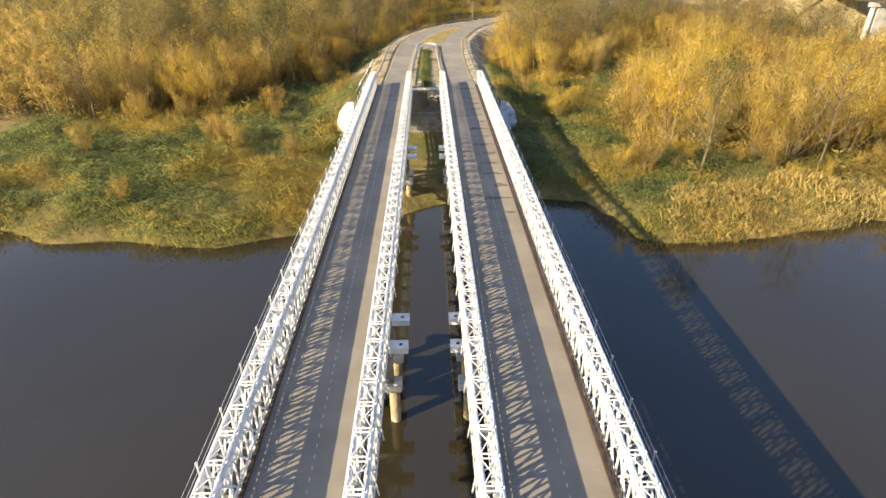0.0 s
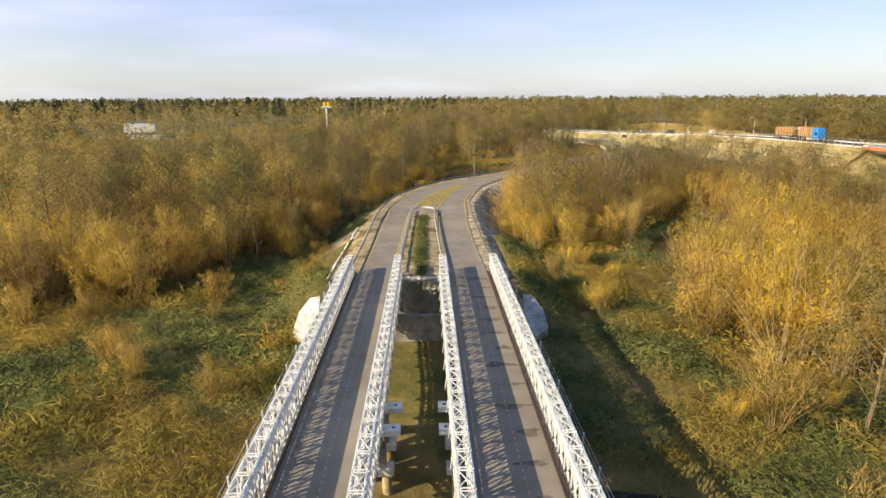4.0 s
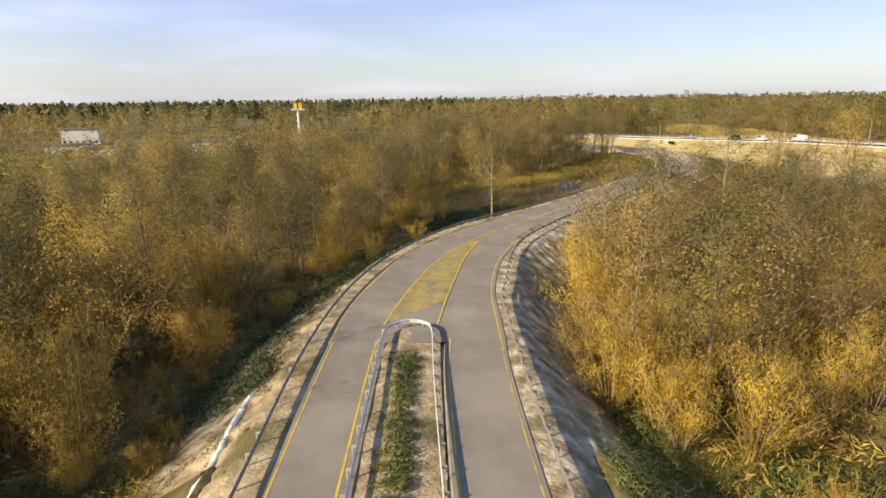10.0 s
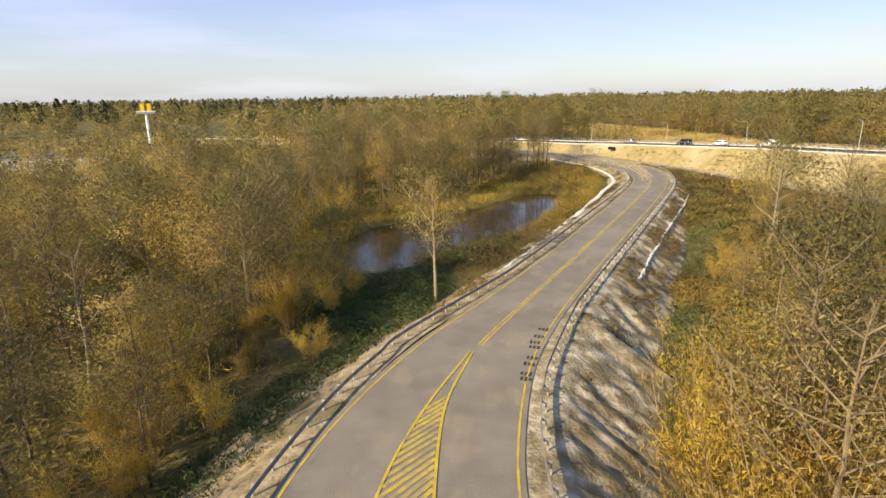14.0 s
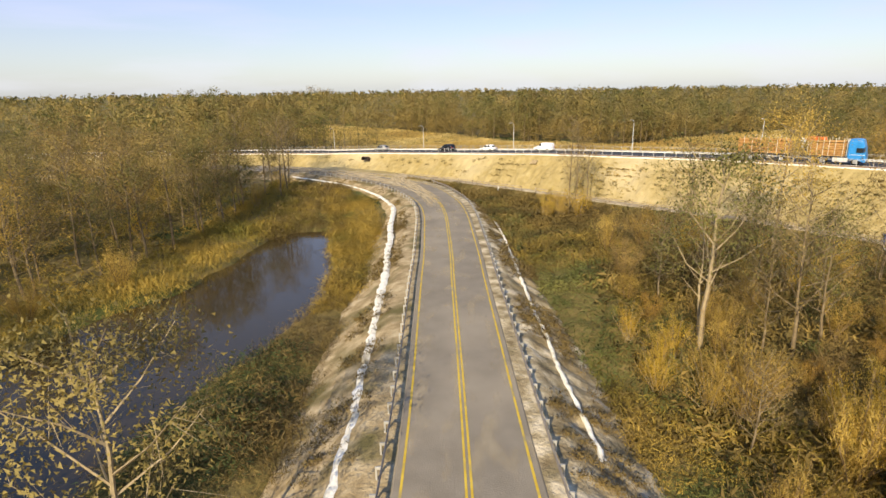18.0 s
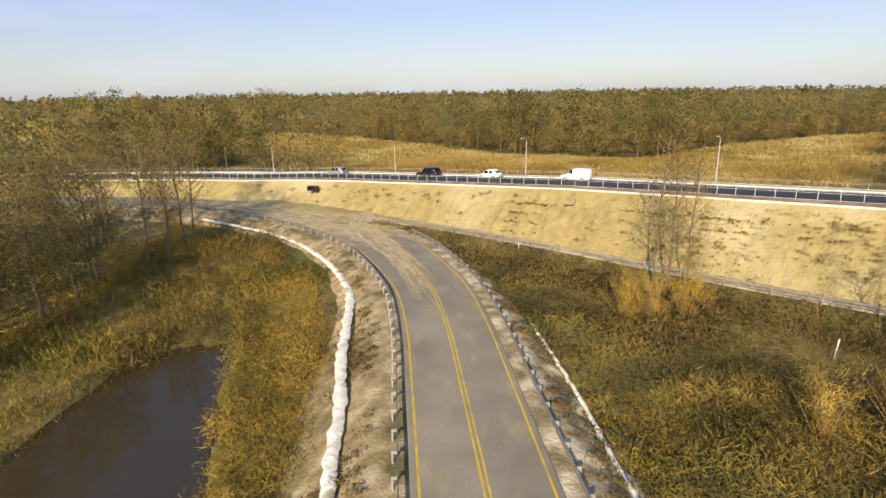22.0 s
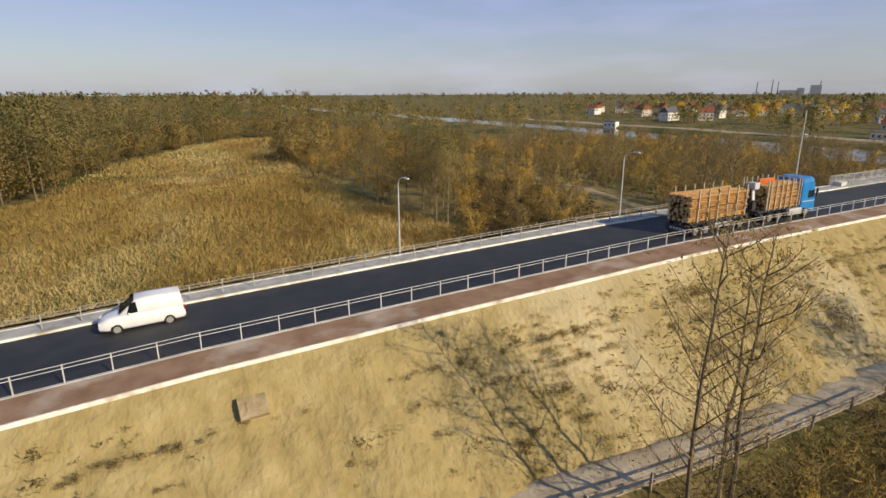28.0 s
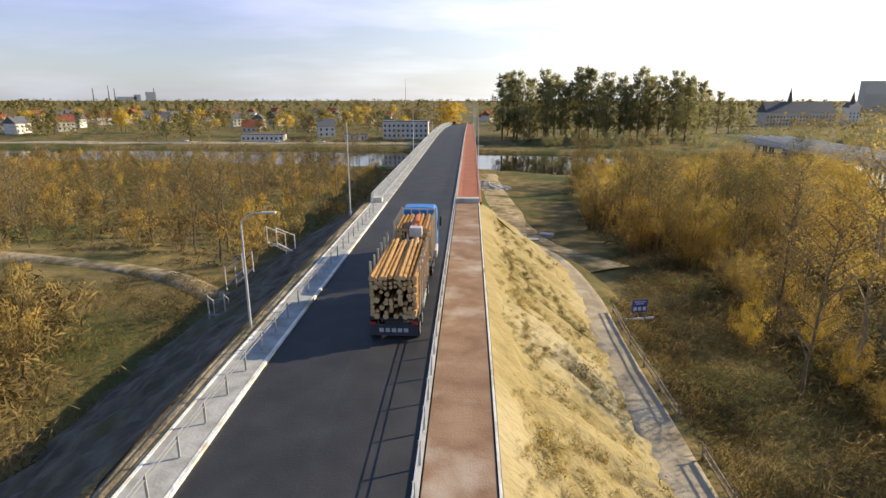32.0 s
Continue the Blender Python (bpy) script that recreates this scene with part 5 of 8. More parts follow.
def car(name, label, paint, length, width, height, m, van=False, estate=False, category="car"):
    """A car along +y, its wheels on z = 0."""
    root = thing(name, label, category, at=m)
    L, W, H = length / 2, width / 2, height
    belt = 0.58 * H

    def sec(y, w, z0, zb):
        return (y, [(w * 0.86, z0), (w, z0 + 0.14), (w, zb * 0.72), (w * 0.93, zb), (w * 0.4, zb + 0.02)])
    bm = loft(bmesh.new(), [sec(-L, W * 0.86, 0.34, belt * 0.9), sec(-L + 0.12, W * 0.96, 0.26, belt), sec(-L * 0.5, W, 0.22, belt), sec(0, W, 0.22, belt), sec(L * 0.42, W, 0.22, belt * 0.98), sec(L * 0.8, W * 0.97, 0.24, belt * 0.84), sec(L - 0.08, W * 0.88, 0.28, belt * 0.66), sec(L, W * 0.78, 0.34, belt * 0.55)])
    for f in bm.faces:
        f.smooth = True
    part_bm("body", bm, paint, root)
    back = -L + 0.06 if (van or estate) else -L * 0.82
    roof_back = -L + 0.16 if van else (-L + 0.45 if estate else -L * 0.6)

    def top(y, w, z):
        return (y, [(w * 0.98, belt - 0.02), (w, belt), (w * 0.94, (belt + z) / 2), (w * 0.84, z - 0.03), (w * 0.5, z)])
    nose = L * 0.5 if van else L * 0.42
    bm = loft(bmesh.new(), [top(back, W * 0.9, belt + 0.05), top(roof_back, W * 0.94, H - 0.04), top(-L * 0.15, W * 0.95, H), top(L * 0.1, W * 0.94, H - 0.03), top(nose, W * 0.88, belt + 0.04)])
    for f in bm.faces:
        f.smooth = True
    part_bm("cabin", bm, paint, root)
    # glass, a little proud of the cabin
    zt, zb = H - 0.13, belt + 0.05
    for s in (-1, 1):
        spans = ((L * 0.08, L * 0.33),) if van else ((-L * 0.12, L * 0.26), (-L * 0.52, -L * 0.16))
        for a, b in spans:
            bm = bmesh.new()
            xs, xt = W * 0.952, W * 0.885
            vs = [bm.verts.new(p) for p in ((s * xs, a, zb), (s * xs, b, zb), (s * xt, b - 0.25, zt), (s * xt, a + 0.04, zt))]
            bm.faces.new(vs)
            bmesh.ops.solidify(bm, geom=bm.faces[:], thickness=-0.03 * s)
            part_bm("side_window", bm, M_GLASS, root)
    ym, yr = nose + 0.015, L * 0.1 + 0.02
    bm = bmesh.new()
    vs = [bm.verts.new(p) for p in ((-W * 0.8, ym, belt + 0.08), (W * 0.8, ym, belt + 0.08), (W * 0.72, yr + 0.06, H - 0.09), (-W * 0.72, yr + 0.06, H - 0.09))]
    bm.faces.new(vs)
    bmesh.ops.solidify(bm, geom=bm.faces[:], thickness=0.05)
    part_bm("windscreen", bm, M_GLASS, root)
    if not van:
        bm = bmesh.new()
        vs = [bm.verts.new(p) for p in ((-W * 0.76, back - 0.01, belt + 0.1), (W * 0.76, back - 0.01, belt + 0.1), (W * 0.7, roof_back - 0.05, H - 0.14), (-W * 0.7, roof_back - 0.05, H - 0.14))]
        bm.faces.new(vs)
        bmesh.ops.solidify(bm, geom=bm.faces[:], thickness=-0.05)
        part_bm("rear_window", bm, M_GLASS, root)
    for s in (-1, 1):
        bm = bmesh.new()
        box(bm, (s * W * 0.66, L - 0.1, belt * 0.66), (0.32, 0.14, 0.15), bevel=0.03)
        part_bm("headlight", bm, M_LAMPCLEAR, root, "clear headlight")
        bm = bmesh.new()
        box(bm, (s * W * 0.82, -L + 0.05, belt * 0.82), (0.14, 0.12, 0.28), bevel=0.03)
        part_bm("tail_light", bm, M_LAMPRED, root, "red tail light")
        bm = bmesh.new()
        box(bm, (s * (W + 0.06), L * 0.28, belt + 0.06), (0.14, 0.1, 0.12), bevel=0.03)
        part_bm("mirror", bm, paint, root)
        for y in (L * 0.6, -L * 0.6):
            wheel(root, s * (W - 0.09), y, 0.32, 0.2)
    bm = bmesh.new()
    box(bm, (0, L + 0.005, 0.42), (W * 1.1, 0.05, 0.16), bevel=0.02)
    part_bm("grille", bm, M_CHASSIS, root, "dark grille")
    return root


def on_new(y, off, heading):
    """A pose on the new road: heading +1 drives south, -1 north."""
    p, a = at_new(y, off, 0.03)
    q, _ = at_new(y - 4, off, 0.03)
    slope = math.degrees(math.atan2(q.z - p.z, 4.0))
    return Matrix.Translation(p) @ pose(0, 0, 0, 0, 0, a + (180 if heading > 0 else 0)) @ pose(0, 0, 0, slope * (1 if heading > 0 else -1))


EAST_LANE, WEST_LANE = 8.7, 4.9
car("hatchback", "white hatchback on the new road", M_CARWHITE, 4.1, 1.75, 1.5, on_new(256, EAST_LANE, -1))
car("delivery_van", "small white delivery van on the new road", M_CARWHITE, 4.5, 1.8, 1.85, on_new(243, EAST_LANE, -1), van=True, category="van")
car("estate_car", "silver family car on the new road", M_SILVER, 4.1, 1.75, 1.55, on_new(290, EAST_LANE, -1), estate=True)
car("suv", "black sport utility car on the new road", M_BLACKCAR, 4.6, 1.85, 1.68, on_new(270, EAST_LANE, -1), estate=True)
car("suv", "dark car far along the new bridge", M_BLACKCAR, 4.6, 1.85, 1.6, on_new(-40, EAST_LANE, -1), estate=True)


def log_stack(root, y0, y1, z0, z1, w, seed):
    """Round logs stacked between stakes, each a part."""
    rng = random.Random(seed)
    meshes = []
    for k in range(6):
        bm = bmesh.new()
        r = 0.095 + 0.012 * k
        rod(bm, (0, 0, 0), (0, y1 - y0, 0), r, r * 0.86, n=7)
        me = mesh_from("log", bm, M_LOG)
        me.materials.append(M_LOGEND)
        for p in me.polygons:
            if abs(p.normal.y) > 0.9:
                p.material_index = 1
        meshes.append(me)
    rows = int((z1 - z0) / 0.215)
    cols = int(w / 0.235)
    for i in range(rows):
        for j in range(cols):
            edge = i > rows - 4 or j in (0, cols - 1)
            if not edge and rng.random() > 0.55:
                continue
            x = -w / 2 + 0.12 + j * (w - 0.24) / (cols - 1) + rng.uniform(-0.03, 0.03)
            z = z0 + 0.1 + i * 0.215 + rng.uniform(-0.02, 0.03) + (0.06 * math.cos(x) if i > rows - 2 else 0)
            part("log", meshes[rng.randrange(6)], root, at=pose(x, y0 + rng.uniform(-0.16, 0.16), z, rng.uniform(-0.8, 0.8), 0, rng.uniform(-0.7, 0.7)))


def timber_truck(m):
    root = thing("timber_truck", "blue timber truck loaded with debarked pine logs on the new road", "truck", at=m)
    W = 1.27
    # cab, its front at y = 0, tail at y = -8.6
    def sec(y, z0, z1, w=W, r=0.12):
        return (y, [(w, z0), (w, z1 - 0.45), (w - r * 0.6, z1 - r), (w - r * 2, z1), (w * 0.3, z1 + 0.02)])
    bm = loft(bmesh.new(), [sec(-2.25, 0.95, 3.55), sec(-2.1, 0.9, 3.78), sec(-1.0, 0.85, 3.84), sec(-0.55, 0.6, 3.72), sec(-0.2, 0.45, 2.6), sec(-0.06, 0.42, 1.7), sec(0.0, 0.5, 1.3, W * 0.96)])
    part_bm("cab", bm, M_BLUE, root, "bright blue sleeper cab")
    bm = bmesh.new()
    vs = [bm.verts.new(p) for p in ((-1.12, -0.15, 1.85), (1.12, -0.15, 1.85), (1.06, -0.36, 2.85), (-1.06, -0.36, 2.85))]
    bm.faces.new(vs)
    bmesh.ops.solidify(bm, geom=bm.faces[:], thickness=0.12)
    part_bm("windscreen", bm, M_GLASS, root)
    for s in (-1, 1):
        bm = bmesh.new()
        box(bm, (s * (W + 0.005), -0.85, 2.2), (0.03, 0.85, 0.7), bevel=0.01)
        part_bm("side_window", bm, M_GLASS, root)
        bm = bmesh.new()
        box(bm, (s * (W + 0.2), -0.25, 2.35), (0.16, 0.14, 0.75), bevel=0.03)
        part_bm("mirror", bm, M_CHASSIS, root)
        bm = bmesh.new()
        box(bm, (s * 1.0, 0.0, 0.8), (0.4, 0.1, 0.25), bevel=0.03)
        part_bm("headlight", bm, M_LAMPCLEAR, root)
        bm = bmesh.new()
        box(bm, (s * (W - 0.05), -3.1, 0.75), (0.35, 1.9, 0.62), bevel=0.06)
        part_bm("fuel_tank", bm, M_GALV, root, "pale metal tank")
        bm = bmesh.new()
        box(bm, (s * (W + 0.006), -1.05, 1.55), (0.02, 1.9, 0.05))
        part_bm("side_stripe", bm, M_CARWHITE, root, "white stripe")
        for y, r in ((-1.25, 0.52), (-5.35, 0.52), (-6.7, 0.52)):
            wheel(root, s * (W - 0.18), y, r, 0.34)
    bm = bmesh.new()
    box(bm, (0, -4.6, 0.95), (0.9, 8.6, 0.28), bevel=0.02)
    box(bm, (0, -5.4, 1.2), (2.5, 6.2, 0.12), bevel=0.02)
    box(bm, (0, -0.02, 0.5), (2.4, 0.2, 0.3), bevel=0.05)
    part_bm("chassis", bm, M_CHASSIS, root)
    bm = bmesh.new()
    for x in (-1.2, -0.6, 0, 0.6, 1.2):
        bar(bm, (x, -2.42, 1.2), (x, -2.42, 3.75), 0.07)
    for z in (1.4, 2.3, 3.2, 3.75):
        bar(bm, (-1.25, -2.42, z), (1.25, -2.42, z), 0.07)
    part_bm("headboard", bm, M_GALV, root, "galvanised headboard grille")
    stake_bm = bmesh.new()
    bar(stake_bm, (0, 0, 1.2), (0, 0, 3.95), 0.1, 0.08)
    stake = mesh_from("stake", stake_bm, M_STAKE)
    for s in (-1, 1):
        for y in (-2.9, -3.9, -4.7, -5.4, -6.2, -7.0, -7.4):
            part("stake", stake, root, "upright steel stake", at=Matrix.Translation((s * (W - 0.03), y, 0)))
    log_stack(root, -7.3, -2.75, 1.27, 3.45, 2.36, 3)
    # folded loading crane behind the load
    bm = bmesh.new()
    box(bm, (0, -7.95, 1.5), (1.0, 0.6, 1.0), bevel=0.05)
    rod(bm, (0, -7.95, 1.8), (0, -7.95, 3.6), 0.17, n=12)
    box(bm, (-0.5, -8.1, 1.15), (1.2, 0.7, 0.7), bevel=0.05)
    part_bm("crane_base", bm, M_CHASSIS, root, "dark crane column")
    bm = bmesh.new()
    bar(bm, (0, -8.0, 3.6), (0.2, -5.2, 3.75), 0.24, 0.3)
    bar(bm, (0.2, -5.3, 3.9), (0.35, -7.6, 3.95), 0.18, 0.2)
    part_bm("crane_arm", bm, M_ORANGE, root, "orange folded crane arm")
    bm = bmesh.new()
    box(bm, (0.3, -8.2, 3.5), (0.8, 0.7, 0.6), bevel=0.05)
    bar(bm, (0.3, -8.2, 3.2), (0.5, -8.3, 2.2), 0.2)
    bar(bm, (-0.2, -8.2, 3.3), (-0.3, -8.3, 2.1), 0.12)
    part_bm("grapple", bm, M_GALV, root, "grey crane seat and grapple")
    # drawbar trailer
    T = -9.9
    bm = bmesh.new()
    bar(bm, (0, -8.4, 0.8), (0, T, 0.9), 0.16)
    box(bm, (0, T - 3.6, 1.0), (0.9, 7.4, 0.25), bevel=0.02)
    box(bm, (0, T - 3.6, 1.22), (2.5, 7.4, 0.14), bevel=0.02)
    part_bm("trailer_frame", bm, M_CHASSIS, root, "dark trailer frame")
    for s in (-1, 1):
        for y in (T - 0.9, T - 5.3, T - 6.6):
            wheel(root, s * (W - 0.18), y, 0.5, 0.34)
        bm = bmesh.new()
        for z in (0.62, 0.9):
            bar(bm, (s * (W - 0.04), T - 2.0, z), (s * (W - 0.04), T - 4.2, z), 0.05, 0.1)
        bar(bm, (s * (W - 0.06), T - 2.2, 0.6), (s * (W - 0.06), T - 2.2, 1.2), 0.05)
        bar(bm, (s * (W - 0.06), T - 4.0, 0.6), (s * (W - 0.06), T - 4.0, 1.2), 0.05)
        part_bm("side_guard", bm, M_GALV, root, "pale side guard")
        for y in (T - 0.5, T - 1.7, T - 2.9, T - 4.1, T - 5.3, T - 6.5):
            part("stake", stake, root, "upright steel stake", at=Matrix.Translation((s * (W - 0.03), y, 0.02)))
    log_stack(root, T - 7.35, T - 0.1, 1.3, 3.5, 2.36, 5)
    bm = bmesh.new()
    box(bm, (0, T - 7.3, 0.62), (2.4, 0.05, 0.62), bevel=0.015)
    flap = part_bm("mudflap", bm, M_MUDFLAP, root, "dark full-width mudflap")
    bm = bmesh.new()
    for k in range(5):
        box(bm, (-0.62 + k * 0.31, T - 7.34, 0.62), (0.22, 0.02, 0.2))
    part_bm("mark", bm, M_GALV, flap, "row of pale bars")
    for s in (-1, 1):
        bm = bmesh.new()
        box(bm, (s * 1.05, T - 7.36, 1.0), (0.3, 0.06, 0.12), bevel=0.01)
        part_bm("tail_light", bm, M_LAMPRED, root, "red tail light")
    return root


timber_truck(on_new(184.0, WEST_LANE, 1))


# ---- street lamps and poles ----
def street_lamp(m, height, arm, label):
    root = thing("street_lamp", label, "street lamp", "street lamps", at=m)
    bm = bmesh.new()
    rod(bm, (0, 0, -0.6), (0, 0, height - 0.6), 0.085, 0.05, n=10)
    part_bm("pole", bm, M_GALV, root)
    bm = bmesh.new()
    box(bm, (0, 0, 0.05), (0.32, 0.32, 0.1), bevel=0.02)
    part_bm("base_plate", bm, M_CONCRETE, root)
    if arm:
        bm = bmesh.new()
        prev = Vector((0, 0, height - 0.6))
        for k in range(1, 7):
            a = k / 6 * math.pi / 2
            p = Vector((-arm * (1 - math.cos(a)), 0, height - 0.6 + 0.7 * math.sin(a)))
            rod(bm, prev, p, 0.04, n=8)
            prev = p
        part_bm("arm", bm, M_GALV, root)
        bm = bmesh.new()
        box(bm, (-arm - 0.3, 0, height + 0.1), (0.75, 0.22, 0.1), bevel=0.03)
        part_bm("lantern", bm, M_GALV, root, "flat grey lantern")
    return root


def beside(y, off, dz=0.0):
    p, a = at_new(y, off, dz)
    return Matrix.Translation(p) @ pose(0, 0, 0, 0, 0, a)


for y in (331, 304.5, 278.5, 252, 224.8, 200.5):
    street_lamp(beside(y, W_STRIP + 0.5, -0.1), 6.3, 1.2, "galvanised street lamp with a curved arm beside the new road")
for y in (118, 62, 6):
    street_lamp(beside(y, W_STRIP + 0.05, 0.1), 8.5, 1.6, "galvanised street lamp on the bridge edge")
for y in (140, 92, 40, -10):
    street_lamp(beside(y, -0.1, 0.1), 8.5, -1.6, "galvanised street lamp on the bridge walkway")
street_lamp(beside(173.5, W_STRIP + 1.2, 0.1), 9.8, 0, "bare galvanised mast without a lantern")

# ---- track furniture ----
M_WOOD = material("grey_weathered_wood", [(0.17, 0.13, 0.09), (0.28, 0.23, 0.17), (0.36, 0.31, 0.25)], 3, 6, 0.9, bump=0.3)
M_SIGNBLUE = plain("blue_sign", (0.03, 0.06, 0.28), 0.4)
M_SIGNWHITE = plain("white_sign_paint", (0.75, 0.75, 0.75), 0.5)
root = thing("fence", "grey wooden two-rail fence along the service track", "fence")
fl = TRACK[(TRACK[:, 1] < 262) & (TRACK[:, 1] > 176)]
fz = TRACK_Z[(TRACK[:, 1] < 262) & (TRACK[:, 1] > 176)]
fn = normals(fl)
fp = np.c_[fl[:, :2] + fn * 1.6, fz - 0.25]
bm = bmesh.new()
box(bm, (0, 0, 0.45), (0.12, 0.12, 1.5), bevel=0.015)
fpost = mesh_from("post", bm, M_WOOD)
idx = list(range(0, len(fp), 3))
for k, i in enumerate(idx):
    part("post", fpost, root, at=Matrix.LocRotScale(fp[i], Euler((0.05 * math.sin(k * 2.3), 0.06 * math.sin(k * 1.7), 0.3)), None))
    if k + 1 < len(idx) and k % 9 != 7:
        a, b = Vector(fp[i]), Vector(fp[idx[k + 1]])
        for h in (0.6, 1.02):
            bm = bmesh.new()
            bar(bm, a + Vector((0.06, 0, h + 0.04 * math.sin(k * 3.1 + h))), b + Vector((0.06, 0, h + 0.04 * math.sin(k * 2.1 + 2))), 0.07, 0.11)
            part_bm("rail", bm, M_WOOD, root)
for x, y, h in ((88.9, 239.2, 1.7), (89.6, 220.7, 1.6), (84.5, 205.0, 1.5)):
    z = float(ground_height(x, y))
    bm = bmesh.new()
    box(bm, (0, 0, h / 2 - 0.2), (0.1, 0.1, h + 0.4), bevel=0.01)
    root = thing("marker_post", "white marker stake in rough grass", "post", "marker stakes", at=pose(x, y, z + 0.2, 4, 3, 0))
    part_bm("shaft", bm, M_SIGNWHITE, root)
    bm = bmesh.new()
    box(bm, (0, 0, h - 0.05), (0.11, 0.11, 0.12), bevel=0.01)
    part_bm("cap", bm, M_STAKE, root)
root = thing("notice_board", "blue notice board on a trestle by the service track", "sign", at=pose(93.0, 178.6, float(ground_height(93, 178.6)) + 0.3, 0, 0, 20))
bm = bmesh.new()
box(bm, (0, 0, 2.2), (1.5, 0.06, 1.15), bevel=0.01)
board = part_bm("board", bm, M_SIGNBLUE, root)
for k in range(3):
    bm = bmesh.new()
    box(bm, (-0.45 + k * 0.45, 0.035, 1.95), (0.3, 0.02, 0.35))
    part_bm("pictogram", bm, M_SIGNWHITE, board, "white panel")
for k in range(2):
    bm = bmesh.new()
    box(bm, (0, 0.035, 2.62 - k * 0.2), (1.1 - 0.3 * k, 0.02, 0.09))
    part_bm("text_bar", bm, M_SIGNWHITE, board, "white bar")
for s in (-0.6, 0.6):
    bm = bmesh.new()
    bar(bm, (s, 0, -0.3), (s, 0, 2.7), 0.07)
    bar(bm, (s, -1.0, -0.3), (s, 0, 1.6), 0.06)
    part_bm("leg", bm, M_WOOD, root)
bm = bmesh.new()
box(bm, (0, -0.3, 0.85), (3.4, 0.06, 0.2), bevel=0.01)
part_bm("barrier_plank", bm, M_SIGNWHITE, root, "white barrier plank")

# culvert mouth in the embankment
root = thing("culvert", "dark culvert mouth in the sand embankment", "culvert", at=pose(88.6, 285.2, 2.1, 0, 0, 24))
bm = bmesh.new()
for z in (0, 0.75):
    box(bm, (-0.3, 0, z), (0.9, 1.9, 0.12), bevel=0.02)
for y in (-0.9, 0.9):
    box(bm, (-0.3, y, 0.37), (0.9, 0.12, 0.75), bevel=0.02)
part_bm("surround", bm, M_RUST, root, "dark concrete surround")
# dark panel added in place of the pipe's unlit depth
bm = bmesh.new()
box(bm, (0.2, 0, 0.37), (0.1, 1.8, 0.7))
part_bm("grating", bm, M_CHASSIS, root, "dark panel standing for the unlit inside of the pipe")
# manhole slab on the embankment's shoulder
p, a = at_new(238.6, -1.9)
root = thing("manhole", "square concrete manhole slab sunk in sand", "manhole", at=Matrix.Translation((p.x, p.y, p.z - 1.25)) @ pose(0, 0, 0, 0, -32, a))
bm = bmesh.new()
box(bm, (0, 0, 0), (1.1, 1.3, 0.25), bevel=0.03)
part_bm("slab", bm, M_DIRT, root)
bm = bmesh.new()
box(bm, (0, 0, 0.12), (0.6, 0.6, 0.08), bevel=0.02)
part_bm("lid", bm, M_DIRT, root, "dusty square lid")


# derelict steel frames below the new road's eastern side
def lattice_frame(m):
    root = thing("steel_frame", "rusted steel stair frame standing askew beside the embankment", "steel frame", "steel frames", at=m)
    for s in (-0.6, 0.6):
        bm = bmesh.new()
        bar(bm, (s, 0, 0), (s, 0, 2.3), 0.08)
        bar(bm, (s, 2.6, 1.6), (s, 2.6, 3.6), 0.08)
        bar(bm, (s, 0, 2.2), (s, 2.6, 3.5), 0.07)
        bar(bm, (s, 0, 0.4), (s, 2.6, 2.0), 0.1)
        part_bm("side", bm, M_GALV, root)
    for k in range(7):
        bm = bmesh.new()
        box(bm, (0, 0.2 + k * 0.36, 0.5 + k * 0.22), (1.2, 0.25, 0.04))
        part_bm("tread", bm, M_RAIL, root)


lattice_frame(pose(128.0, 188.5, 0.6, 0, 0, 25))
lattice_frame(pose(131.5, 181.0, 1.0, 8, -6, 70))
lattice_frame(pose(127.5, 176.0, 3.2, 0, 0, -15))

# concrete slabs and a rubble heap on the building ground
rng = random.Random(8)
for x, y, a in ((103.5, 138, 20), (105.5, 133, 60), (101.0, 131, -15), (106.0, 141.5, 5)):
    root = thing("slab_stack", "stack of grey concrete slabs on bare ground", "concrete slabs", "slab stacks", at=pose(x, y, float(ground_height(x, y)) - 0.1, 0, 0, a))
    for k in range(3):
        bm = bmesh.new()
        box(bm, (rng.uniform(-0.2, 0.2), rng.uniform(-0.2, 0.2), 0.2 + k * 0.24), (2.4, 1.4, 0.2), bevel=0.03)
        part_bm("slab", bm, M_CONCRETE, root)
rv, rf = [], []
for k in range(500):
    r, a = 6.5 * math.sqrt(rng.random()), rng.uniform(0, 6.28)
    x, y = 118 + r * math.cos(a) * 1.2, 74 + r * math.sin(a)
    s = rng.uniform(0.2, 0.55)
    z = float(ground_height(x, y)) + 2.4 * (1 - r / 6.5) * rng.random() ** 0.4
    o = len(rv)
    for dx, dy, dz in ((-1, -1, -1), (1, -1, -1), (1, 1, -1), (-1, 1, -1), (-0.7, -0.6, 1), (0.8, -0.7, 0.8), (0.6, 0.8, 1), (-0.8, 0.6, 0.7)):
        rv.append((x + dx * s * rng.uniform(0.6, 1.2), y + dy * s * rng.uniform(0.6, 1.2), z + dz * s * 0.7))
    rf += [[o + i for i in f] for f in ((0, 3, 2, 1), (4, 5, 6, 7), (0, 1, 5, 4), (1, 2, 6, 5), (2, 3, 7, 6), (3, 0, 4, 7))]
thing("rubble_heap", "heap of grey rubble near the river bank", "rubble", data=mesh_of("rubble_heap", rv, rf, M_CONCRETE), kind="stuff")
